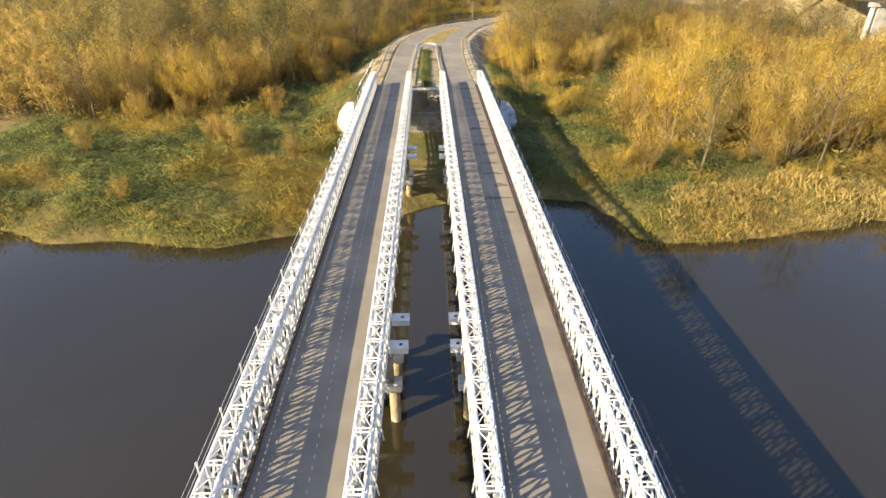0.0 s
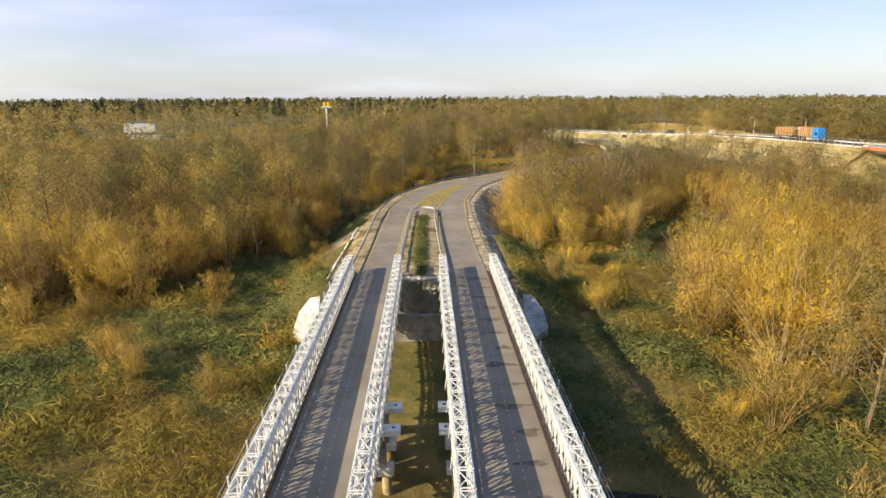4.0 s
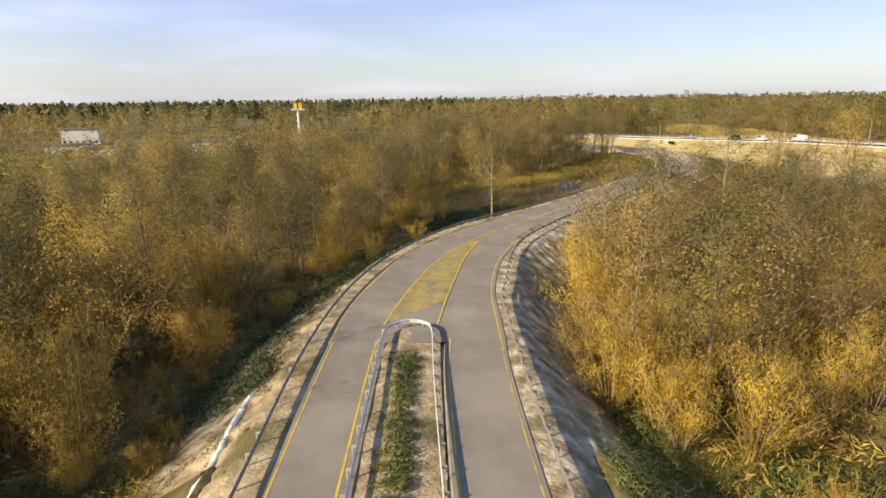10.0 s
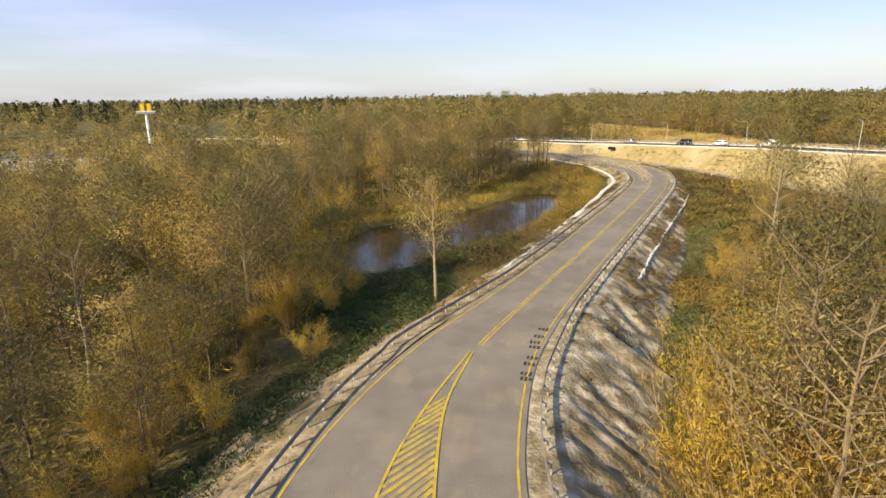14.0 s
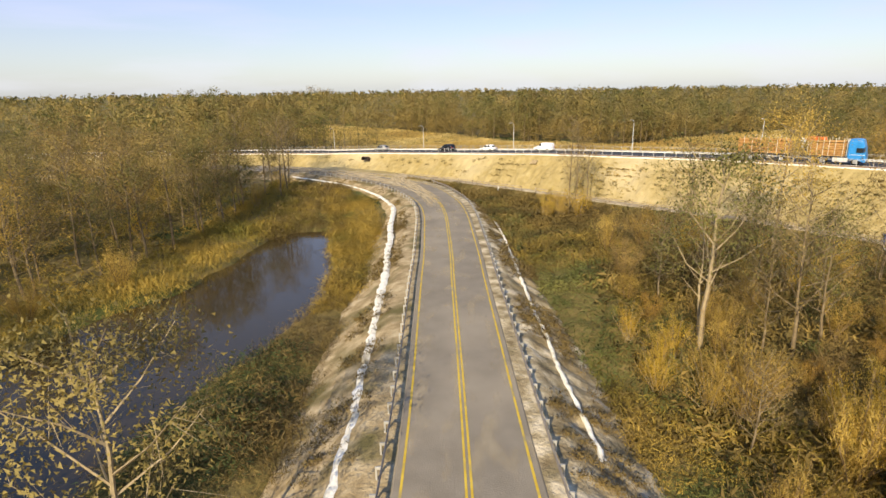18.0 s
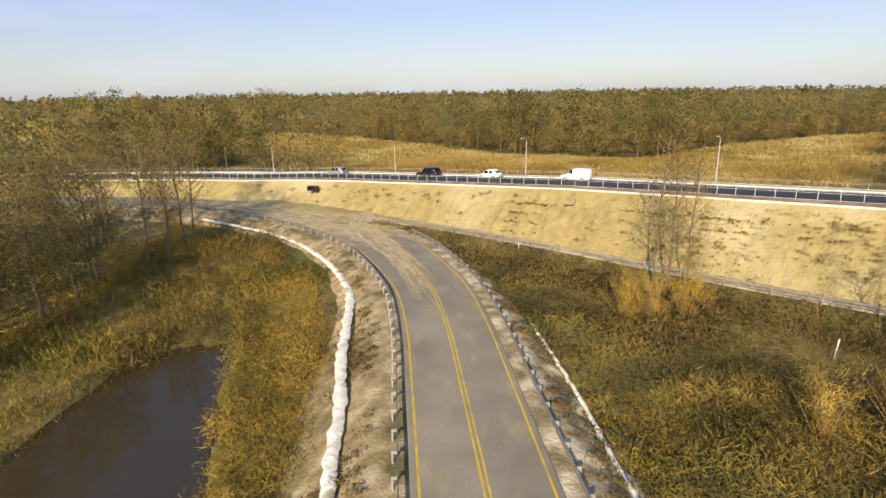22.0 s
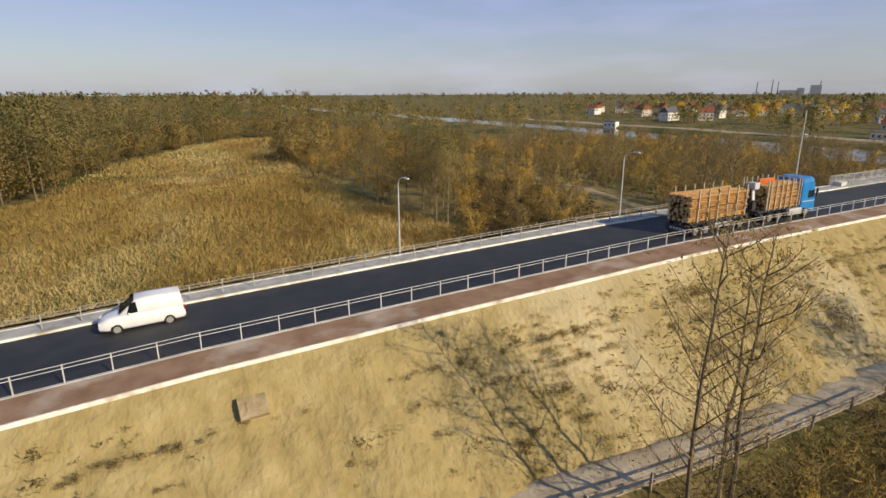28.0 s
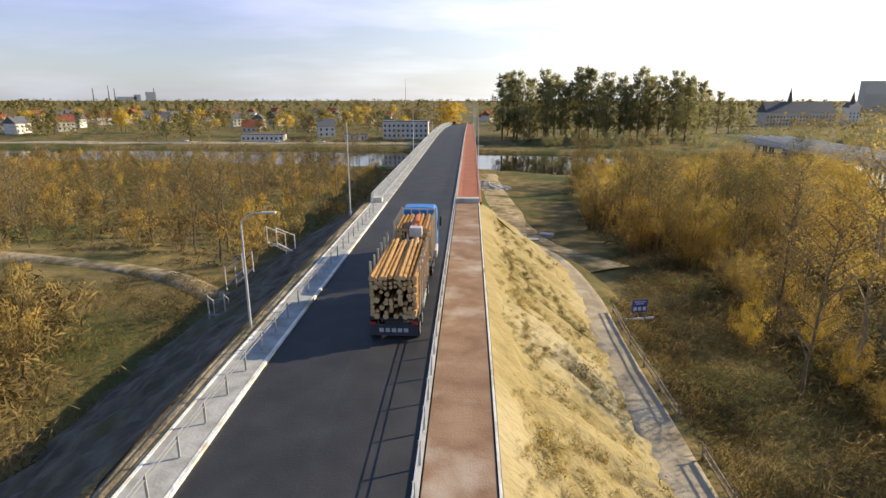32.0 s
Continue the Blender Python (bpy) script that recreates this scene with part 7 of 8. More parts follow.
# trees that can be told apart
for nm, x, y, s, v in (
    ("pale_tree", 12.2, 184.6, 1.15, 0), ("golden_willow", -14.5, 170.5, 1.2, 0), ("golden_willow", -12.0, 173.0, 1.05, 1), ("golden_willow", -4.0, 180.0, 1.1, 3), ("golden_willow", -15.0, 163.0, 0.85, 1), ("pale_tree", 54.4, 182.6, 1.3, 1), ("dead_tree", 56.4, 183.6, 0.85, 0), ("pale_tree", 79.0, 186.0, 1.3, 2), ("slim_alder", 88.0, 221.2, 1.2, 0), ("slim_alder", 87.2, 219.6, 1.15, 1), ("slim_alder", 88.6, 218.4, 1.05, 2), ("bare_alder", 81.0, 197.0, 1.1, 1),
    ("golden_willow", 82.0, 218.4, 0.8, 2), ("willow_bush", 84.5, 222.0, 0.6, 2), ("golden_willow", 14.6, 121.0, 1.1, 0), ("golden_willow", 18.0, 116.0, 1.0, 1),
    ("golden_willow", 42.3, 162.8, 1.6, 1), ("golden_willow", 51.4, 158.4, 1.5, 3), ("willow_bush", -3.4, 181.0, 1.3, 0), ("alder", 1.0, 188.1, 1.0, 1), ("golden_willow", -1.8, 173.0, 0.7, 3), ("golden_willow", -8.4, 163.0, 0.75, 0), ("golden_willow", -12.6, 157.0, 0.7, 1),
    ("alder", 66.0, 183.0, 0.85, 0), ("alder", 62.0, 176.0, 0.9, 3), ("bare_alder", 59.0, 177.0, 1.15, 2), ("willow_bush", 71.5, 203.0, 0.9, 2), ("willow_bush", 74.5, 199.5, 1.0, 0), ("willow_bush", 47.5, 176.0, 1.1, 2), ("golden_willow", 50.5, 184.0, 0.55, 0), ("willow_bush", 46.0, 169.5, 1.1, 5),
    ("alder", 43.5, 262.7, 1.35, 3), ("alder", 38.0, 259.0, 1.35, 1), ("alder", 50.0, 270.0, 1.4, 8), ("alder", 57.6, 277.0, 1.3, 0), ("bare_alder", 47.0, 266.5, 1.25, 0), ("alder", 32.0, 252.0, 1.35, 5), ("alder", 64.0, 288.0, 1.3, 3), ("bare_alder", 55.0, 284.0, 1.35, 2), ("golden_willow", 62.0, 279.0, 0.9, 0), ("golden_willow", 52.0, 268.0, 0.8, 2), ("bare_alder", 59.0, 272.0, 1.25, 0), ("bare_alder", 62.5, 277.0, 1.3, 1), ("bare_alder", 66.0, 283.0, 1.2, 2), ("willow_bush", 22.0, 238.0, 1.0, 5), ("willow_bush", 12.0, 231.5, 0.9, 0),
    ("golden_willow", 0.0, 183.5, 0.8, 0), ("golden_willow", 3.2, 189.0, 0.7, 1), ("willow_bush", -13.6, 178.5, 1.0, 1), ("golden_willow", 17.4, 119.0, 1.3, 3), ("golden_willow", 16.6, 123.0, 1.15, 0),
    ("golden_willow", 80.0, 220.0, 0.7, 0), ("golden_willow", 83.4, 216.0, 0.85, 1),
    ("golden_willow", 16.4, 133.0, 1.45, 1), ("golden_willow", 17.6, 139.0, 1.55, 0), ("willow_bush", 19.0, 143.0, 1.6, 3), ("golden_willow", 20.8, 147.0, 1.55, 3), ("willow_bush", 22.6, 150.5, 1.55, 3), ("golden_willow", 24.6, 154.0, 1.4, 0), ("willow_bush", 20.6, 137.5, 1.6, 5), ("willow_bush", 23.5, 143.5, 1.65, 1), ("golden_willow", 15.4, 127.5, 1.3, 2), ("dead_tree", 27.0, 149.0, 1.0, 1), ("pale_tree", 25.0, 140.0, 1.05, 2), ("pale_tree", 30.0, 152.0, 1.1, 0),
    ("dead_tree", -18.0, 168.0, 1.05, 0), ("dead_tree", -22.5, 171.0, 1.1, 1), ("pale_tree", -8.0, 182.0, 1.15, 1), ("dead_tree", -30.0, 160.0, 1.0, 1), ("dead_tree", -12.0, 190.0, 1.2, 0),
    ("bare_alder", 84.0, 190.0, 1.05, 0), ("alder", 80.5, 176.0, 1.05, 2), ("golden_willow", 81.0, 168.0, 0.9, 2), ("golden_willow", 84.5, 181.0, 0.7, 1),
):
    count[nm] = count.get(nm, 0) + 1
    plant(nm, x, y, s, 0.7 * x, v)
stand([(-58, 54), (-16, 54), (-13, 66), (-14, 88), (-18, 104), (-30, 104), (-58, 92)], 6.5, ["green_shrub", "green_shrub", "willow_bush"], (0.5, 1.05), 70)
stand([(-22, 92), (-16, 92), (-15, 128), (-18, 130), (-22, 114)], 5.2, ["green_shrub", "willow_bush"], (0.4, 0.7), 24)
stand([(13, 88), (24, 84), (29, 100), (31, 114), (20, 118), (13.5, 108)], 6.0, ["green_shrub", "green_shrub", "golden_willow"], (0.45, 0.8), 24)
stand([(22, 60), (58, 60), (60, 66), (36, 70), (28, 78), (22, 76)], 6.5, ["golden_willow", "green_shrub", "willow_bush"], (0.3, 0.6), 24)
stand([(40, 186), (50, 192), (64, 208), (76, 222), (80, 232), (72, 224), (58, 208), (46, 196)], 3.6, ["green_shrub"], (0.3, 0.6), 24, old=7.5)
rest_a = stand(Z_TREES_E3, 3.9, ["willow_bush", "willow_bush", "green_shrub", "willow_bush", "bare_alder", "golden_willow"], (0.45, 0.9), 130, old=10)
rest_w = stand(Z_WILLOW_W, 4.4, ["willow_bush", "willow_bush", "willow_bush", "willow_bush", "alder", "golden_willow"], (1.3, 1.75), 150)
rest_w += stand(Z_WILLOW_E1, 4.6, ["golden_willow", "golden_willow", "willow_bush"], (1.3, 1.8), 80)
rest_w += stand(Z_WILLOW_E2, 4.4, ["golden_willow", "willow_bush", "willow_bush", "bare_alder", "golden_willow", "alder"], (1.1, 1.5), 90)
rest_a += stand(Z_ALDER_W, 6.3, ["alder", "alder", "alder", "alder", "alder", "bare_alder", "golden_willow"], (0.8, 1.15), 210, 0.22)
rest_a += stand([(-22, 112), (-17, 132), (-13, 153), (-6, 172), (-2, 182), (-8, 186), (-14, 172), (-20, 153), (-25, 132), (-27, 116)], 3.7, ["willow_bush", "golden_willow", "willow_bush", "green_shrub"], (0.4, 0.72), 80)
rest_s = stand(Z_SOUTH_W, 6.0, ["willow_bush", "alder", "willow_bush", "willow_bush", "golden_willow", "bare_alder"], (1.1, 1.6), 90)
rest_s += stand([(52, 92), (92, 84), (94, 130), (86, 162), (78, 152), (64, 150), (54, 134)], 6.2, ["willow_bush", "golden_willow", "willow_bush", "alder"], (1.3, 1.8), 70)
rest_e = stand(Z_SOUTH_E, 6.6, ["willow_bush", "willow_bush", "bare_alder"], (0.6, 1.4), 60)
rest_e += stand(Z_SOUTH_E2, 5.2, ["willow_bush"], (0.8, 1.25), 40)
rest_e += stand([(150, 208), (185, 216), (255, 228), (345, 214), (440, 236), (440, 172), (345, 204), (270, 199), (200, 195), (168, 197)], 6.0, ["willow_bush", "alder"], (0.9, 1.4), 10)
LOD_W = [willow(200 + k, 7.0, 7, 620, 0.45, leaf=(0.14, 0.55)) for k in range(6)]
LOD_A = [broadleaf(220 + k, (12.5, 10.5, 13.8)[k % 3], 0.16, 12, 760, 0.2, (3.7, 4.2, 3.3)[k % 3], (0.28, 0.52), 0.05, 4, 0.85, True) for k in range(6)]
if rest_w:
    merged("willow_thicket", "dense thicket of ochre willow bushes", "thicket", rest_w, LOD_W, M_OCHREWOOD, M_PALEBARK)
if rest_a:
    for i, (m, word) in enumerate(((M_ALDER, "olive-brown alders"), (M_OLIVE, "dull green alders"), (M_GREYLEAF, "thin grey-brown alders"), (M_OCHREWOOD, "ochre alders and willows"))):
        merged("alder_wood", "dense autumn wood of " + word, "wood", rest_a[i::4], LOD_A, m, M_BARK)
if rest_s:
    merged("brown_thicket", "brown riverside thicket of willows and alders", "thicket", rest_s, LOD_W, M_BROWNLEAF, M_BARK)
if rest_e:
    lod_e = [willow(240 + k, 7.0, 6, 560, 0.45, leaf=(0.12, 0.55)) for k in range(6)]
    for i, (m, word) in enumerate(((M_ORANGELEAF, "orange-brown"), (M_BROWNLEAF, "brown"), (M_GREYLEAF, "grey-brown"))):
        merged("brown_thicket", word + " willow thicket east of the new road", "thicket", rest_e[i::3], lod_e, m, M_BARK)

# woods behind the reed field and out to the horizon
FAR_A = [broadleaf(300 + k, (15.5, 13.0, 17.0)[k % 3], 0.17, 12, 820, 0.14, (4.2, 4.8, 3.6)[k % 3], (0.36, 0.6), 0.03, 5, 0.95, True) for k in range(6)]
FAR_B = [broadleaf(310 + k, (14.5, 12.0, 16.5)[k % 3], 0.14, 9, 230, 0.16, (4.4, 5.0, 3.9)[k % 3], (0.75, 1.0), 0.03, 3, 0.95, True) for k in range(5)]
FAR_P = [conifer(330 + k) for k in range(4)]
Z_FIELD = [(116, 440), (112, 300), (126, 214), (150, 206), (185, 214), (255, 226), (345, 212), (345, 238), (262, 268), (200, 274), (184, 300), (178, 330), (184, 372), (190, 420), (182, 480)]


def ring(n, r0, r1, far_mat, test, variants, name, label, hs, bark=None):
    spots = []
    while len(spots) < n:
        u = rng.random()
        r = r0 * (r1 / r0) ** u
        a = rng.uniform(0, 2 * math.pi)
        x, y = 50 + r * math.sin(a), 200 + r * math.cos(a)
        deg = math.degrees(a) % 360
        if 225 < deg < 278 or not test(x, y):
            continue
        rise = (0.5 if -160 < x < -26 and 255 < y < 420 else 1.0) + 0.16 * float(waves(x, y, 0.035)) + 0.1 * float(waves(x, y, 0.011))
        spots.append((x, y, float(ground_height(x, y)) - 0.2, rng.uniform(*hs) * rise, rng.uniform(0, 6.28), rng.integers(50)))
    mix = waves(np.array([s[0] for s in spots]), np.array([s[1] for s in spots]), 0.017) + rng.normal(0, 0.55, len(spots))
    cuts = np.quantile(mix, np.linspace(0, 1, len(far_mat) + 1))
    for k, (m, word) in enumerate(far_mat):
        some = [s for s, v in zip(spots, mix) if cuts[k] <= v <= cuts[k + 1]]
        merged(name, word + " " + label, "wood", some, variants, m, bark)


def wood_ok(x, y):
    if y < np.interp(x, *NORTH_BANK) + 10 or (100 < x < 345 and y < 236):
        return False
    if inside(np.array([x]), np.array([y]), Z_FIELD)[0] > 0 or inside(np.array([x]), np.array([y]), Z_SOUTH_E)[0] > -8:
        return False
    if abs(float(new_offset(np.array([x]), np.array([y]))[0]) - 6) < 24 and y < 470:
        return False
    if inside(np.array([x]), np.array([y]), Z_ALDER_W)[0] > 0:
        return False
    return y > 175 or x > 150 or x < -150


WOODS = ((M_FAR, "olive-brown"), (M_OLIVE, "dull green"), (M_ALDER, "olive"), (M_GREYLEAF, "thin grey-brown"))
near_field = lambda x, y: inside(np.array([x]), np.array([y]), Z_FIELD)[0] > -38
ring(430, 110, 420, WOODS, lambda x, y: wood_ok(x, y) and near_field(x, y), FAR_A, "mixed_wood", "autumn trees of the wood behind the reed field", (0.75, 1.25), M_BARK)
ring(2300, 160, 1100, WOODS, lambda x, y: wood_ok(x, y) and not near_field(x, y), FAR_B, "mixed_wood", "autumn trees of the wider wood", (0.75, 1.2))
ring(700, 380, 2300, ((M_PINE, "dark green"),), lambda x, y: wood_ok(x, y) and x < 40 and y > 330, FAR_P, "pine_wood", "pines on the skyline", (0.95, 1.3))
ring(1500, 900, 3600, WOODS[:2], wood_ok, [broadleaf(350 + k, 16.0, 0.2, 5, 70, 0.05, 6.0, (3.0, 3.2), 0.03, 2, 0.9, True) for k in range(4)], "far_wood", "woods out to the horizon", (0.85, 1.2))

FARTREES = [broadleaf(350 + k, 16.0, 0.2, 5, 70, 0.05, 6.0, (3.0, 3.2), 0.03, 2, 0.9, True) for k in range(4)]
ring(800, 800, 3600, WOODS[:2], lambda x, y: y < np.interp(x, *SOUTH_BANK) - 420, FARTREES, "far_wood", "woods beyond the town", (0.7, 1.05))
# the wood's edge along the reed field: lower bushy growth
edge_spots = []
while len(edge_spots) < 420:
    x, y = rng.uniform(150, 360), rng.uniform(195, 470)
    d = float(inside(np.array([x]), np.array([y]), Z_FIELD)[0])
    if -14 < d < -0.5 and (y > 232 or x > 235):
        edge_spots.append((x, y, float(ground_height(x, y)) - 0.2, rng.uniform(0.6, 1.25), rng.uniform(0, 6.28), len(edge_spots)))
merged("wood_edge", "bushy brown edge of the wood", "wood", edge_spots, [broadleaf(360 + k, 7.5, 0.12, 9, 520, 0.0, 3.2, (0.36, 0.5), 0.03, 4, 1.0, True) for k in range(4)], M_GREYLEAF)

# low growth
def tuft(seed, n, height, width, spread, upright, long=0.62):
    rng2 = np.random.default_rng(seed)
    c = np.stack([rng2.normal(0, spread, n), rng2.normal(0, spread, n), rng2.uniform(0.1, 0.75, n) * height], 1)
    d = np.stack([rng2.normal(0, 1 - upright, n), rng2.normal(0, 1 - upright, n), np.full(n, upright)], 1)
    return (None, cards(rng2, c, d, width, height * long, c * np.array([0.9, 0.9, 0]) + np.array([0, 0, 0.8])))


WEEDS = [tuft(400 + k, 66, 1.0 + 0.35 * (k % 3), 0.05, 0.55, 0.5, 0.4) for k in range(6)]
BROAD = [tuft(420 + k, 66, 0.9, 0.07, 0.55, 0.3, 0.36) for k in range(6)]
REEDS = [tuft(440 + k, 26, 1.9, 0.09, 0.55, 0.88, 0.5) for k in range(6)]
GRASS = [tuft(460 + k, 40, 0.8, 0.065, 0.5, 0.6, 0.5) for k in range(6)]


def cover(name, label, poly, spacing, variants, mat, scale, keep=None, uneven=1.0, **kw):
    x, y = scatter(rng, poly, spacing)
    ok = free(x, y, **kw)
    if keep is not None:
        ok &= keep(x, y)
    x, y = x[ok], y[ok]
    z = ground_height(x, y) - 0.08
    lump = 1 + uneven * (0.42 * waves(x, y, 0.6) + 0.28 * waves(x + 5, y - 3, 1.5) + 0.45 * np.maximum(0, waves(x + 40, y + 11, 0.31)))
    spots = list(zip(x, y, z, rng.uniform(*scale, len(x)) * lump, rng.uniform(0, 6.28, len(x)), rng.integers(0, 50, len(x))))
    if spots:
        merged(name, label, "vegetation", spots, variants, mat)


Z_BANK_W = [(-64, 46), (-14, 46), (-10.5, 60), (-11, 88), (-16, 100), (-20, 116), (-34, 110), (-66, 98)]
Z_BANK_E = [(10, 58), (22, 46), (66, 44), (96, 54), (60, 66), (34, 72), (29, 84), (31, 98), (40, 110), (60, 116), (56, 140), (40, 130), (32, 112), (22, 112), (16, 106), (11, 92)]
low = lambda x, y: waves(x, y, 0.16) + 0.5 * waves(x, y, 0.5) < -0.25
high = lambda x, y: ~low(x, y)
cover("bank_weeds", "olive and yellow herbs on the river bank", Z_BANK_W, 0.85, WEEDS, M_WEED, (0.8, 1.5), low, old=4, pond=0.5, shore=0.0)
cover("bank_weeds", "green nettles on the river bank", Z_BANK_W, 0.85, BROAD, M_NETTLE, (0.9, 1.6), high, old=4, pond=0.5, shore=0.0)
cover("marsh_weeds", "olive and yellow herbs in the marsh", Z_BANK_E, 0.9, WEEDS, M_WEED, (0.7, 1.4), low, old=4, pond=0.3)
cover("marsh_weeds", "green marsh plants", Z_BANK_E, 0.9, BROAD, M_NETTLE, (0.8, 1.4), high, old=4, pond=0.3)
cover("shore_reeds", "golden reeds at the river's edge", [(24, 47), (46, 47), (56, 56), (44, 61), (28, 58)], 0.6, REEDS, M_REED, (0.55, 0.9), old=4, pond=0.0, shore=-0.5)
for px, py in ((-62, -12), (10, 64)):
    fringe = [(px, 43), (py, 43), (py, 63), (px, 63)]
    cover("shore_fringe", "overhanging herbs and sedge at the waterline", fringe, 0.7, REEDS, M_WEED, (0.35, 0.75), lambda x, y: y < np.interp(x, *NORTH_BANK) + 4.5, old=4, pond=0.0, shore=-0.9)
# darker leaf colour here stands in for the decks' shade
cover("under_bridge_weeds", "herbs under the bridges, darkened for deck shade", [(-10.5, 58), (9.5, 61), (9.5, 76), (-10.5, 76)], 0.6, BROAD, M_ROUGH, (0.5, 0.9), None, old=-60, pond=-50)
SLOPE_E = [(10.5, 88), (24, 90), (31, 112), (20, 118), (15, 128), (18, 142), (24, 152), (13, 142), (10, 126)]
cover("slope_weeds", "dark green weeds at the foot of the bank", SLOPE_E, 0.75, BROAD, M_NETTLE, (0.7, 1.3), high, old=2, pond=0)
cover("slope_weeds", "yellow herbs at the foot of the bank", SLOPE_E, 0.75, WEEDS, M_WEED, (0.6, 1.2), low, old=2, pond=0)
# dark leaves put the shade of the bridge gap into colour
cover("under_bridge_weeds", "weeds below the bridge ends, darkened for deck shade", [(-9.5, 76), (8.5, 76), (8.5, 87), (-9.5, 87)], 0.6, BROAD, M_DARKSHRUB, (0.7, 1.2), None, old=-60, pond=-50)
Z_SIDE_W = [(-20, 98), (-14, 96), (-13, 132), (-9, 148), (-1, 162), (6, 172), (12, 184), (20, 196), (30, 206), (30, 211), (20, 206), (10, 197), (3, 195), (-3, 188), (-4, 172), (-12, 154), (-17, 132), (-22, 116)]
# north of y 120 the wood's shadow is put into the leaf colour
cover("verge_weeds", "green weeds below the road bank, darkened for the shade of the wood", Z_SIDE_W, 0.95, BROAD, M_DARKSHRUB, (0.8, 1.5), lambda x, y: y > 120 + 4 * waves(x, y, 0.4), old=7.0, pond=0.2)
cover("verge_weeds", "brown and olive herbs below the approach bank", Z_SIDE_W, 0.8, WEEDS, M_WEED, (0.6, 1.1), lambda x, y: y < 122 + 4 * waves(x, y, 0.4), old=9.0, pond=0.2)
Z_POND_N = [(-4, 196), (0, 190), (3, 197), (1, 212), (8, 223), (18, 229), (27, 231.5), (38, 241), (46, 248.5), (55, 250), (62, 262), (70, 274), (66, 290), (56, 278), (46, 268), (34, 256), (22, 244), (6, 236), (-6, 220)]
cover("pond_reeds", "green-yellow reeds round the pond", Z_POND_N, 0.75, REEDS, M_WEED, (0.5, 0.85), None, old=6.5, pond=-0.6)
Z_POND_S = [(12, 199), (20, 206), (29, 211), (38.5, 218), (44, 225), (50, 237), (56, 246), (60, 258), (70, 268), (68, 252), (60, 238), (50, 222), (38, 208), (26, 194), (18, 188)]
cover("pond_reeds", "golden-brown reeds between pond and road", Z_POND_S, 0.62, WEEDS, M_SEDGE, (0.7, 1.2), lambda x, y: y > 214 + 4 * waves(x, y, 0.3), old=6.8, pond=-0.6)
cover("pond_grass", "orange-brown sedge at the pond's end", [(44, 247), (56, 243), (66, 256), (74, 272), (66, 278), (54, 264)], 0.7, WEEDS, M_BROWNGRASS, (0.6, 1.1), None, old=6.3, pond=0.0)
cover("pond_grass", "tall dark grass on the pond's near shore", Z_POND_S, 0.75, WEEDS, M_BROWNGRASS, (0.6, 1.0), lambda x, y: y < 222 + 4 * waves(x, y, 0.3), old=6.8, pond=-0.3)
Z_SIDE_E = [(14, 128), (20, 148), (30, 160), (37, 172), (50, 187), (60, 195), (72, 202), (84, 214), (92, 226), (90, 240), (87, 254), (84, 262), (76, 246), (66, 230), (52, 210), (36, 190), (24, 174), (16, 158), (11, 140)]
HOLLOW = [(14, 128), (22, 148), (34, 160), (46, 168), (54, 178), (62, 188), (74, 200), (84, 214), (92, 226), (90, 240), (87, 254), (84, 262), (76, 246), (66, 230), (52, 210), (36, 190), (24, 174), (16, 158), (11, 140)]
cover("verge_green", "green weeds in the hollow beside the road", HOLLOW, 0.8, BROAD, M_NETTLE, (0.6, 1.1), lambda x, y: ((y < 218 - 0.4 * (x - 60)) | ((old_side(x, y) < 13) & (y < 238))) & (waves(x, y, 0.25) > -0.3), old=6.5, west=12.0, pond=0)
cover("verge_grass", "yellow-green tall grass in the hollow beside the road", HOLLOW, 0.62, GRASS, M_WEED, (0.7, 1.3), lambda x, y: (y < 222 - 0.4 * (x - 60)) & (waves(x, y, 0.25) < -0.05), old=6.0, west=12.0, pond=0)
cover("rough_grass", "rough brown grass between the roads", Z_SIDE_E + [], 0.7, GRASS, M_ROUGH, (0.8, 1.5), lambda x, y: (y > 205 - 0.4 * (x - 60)) | (waves(x, y, 0.25) < -0.2), old=6.5, west=12.0, pond=0)
Z_MID_E = [(60, 196), (84, 150), (92, 150), (93, 180), (92, 216), (88, 226), (72, 204)]
cover("rough_grass", "brown undergrowth among the trees", Z_MID_E, 0.9, WEEDS, M_BROWNGRASS, (0.6, 1.1), None, old=7, west=11.0, pond=0)
cover("green_undergrowth", "green undergrowth beside the track", [(70, 140), (92, 140), (92, 212), (80, 214), (64, 196)], 1.5, BROAD, M_NETTLE, (0.6, 1.2), lambda x, y: waves(x, y, 0.2) > 0.0, old=7, west=11.0, pond=0)
cover("reed_field", "wide field of dry golden reeds", [(118, 330), (117, 300), (124, 250), (130, 212), (150, 208), (185, 216), (215, 226), (210, 262), (186, 280), (172, 330)], 0.85, REEDS, M_REED, (0.7, 0.95), None, 0.4, old=7, pond=0, east=24.5)
FARREED = [tuft(480 + k, 22, 1.9, 0.18, 1.2, 0.9, 0.5) for k in range(4)]
cover("reed_field", "far part of the golden reed field", Z_FIELD, 2.1, FARREED, M_REED, (0.7, 0.95), lambda x, y: (x > 200) | (y > 320), 0.4, old=7, pond=0, east=24.5)
cover("bank_grass", "grey-brown grass on the eastern bank", [(120, 172), (118, 200), (112, 230), (106, 268), (98, 300), (112, 300), (122, 268), (128, 228), (132, 196), (133, 176)], 0.9, GRASS, M_BROWNGRASS, (0.7, 1.3), None, old=7, pond=0, east=25.0)

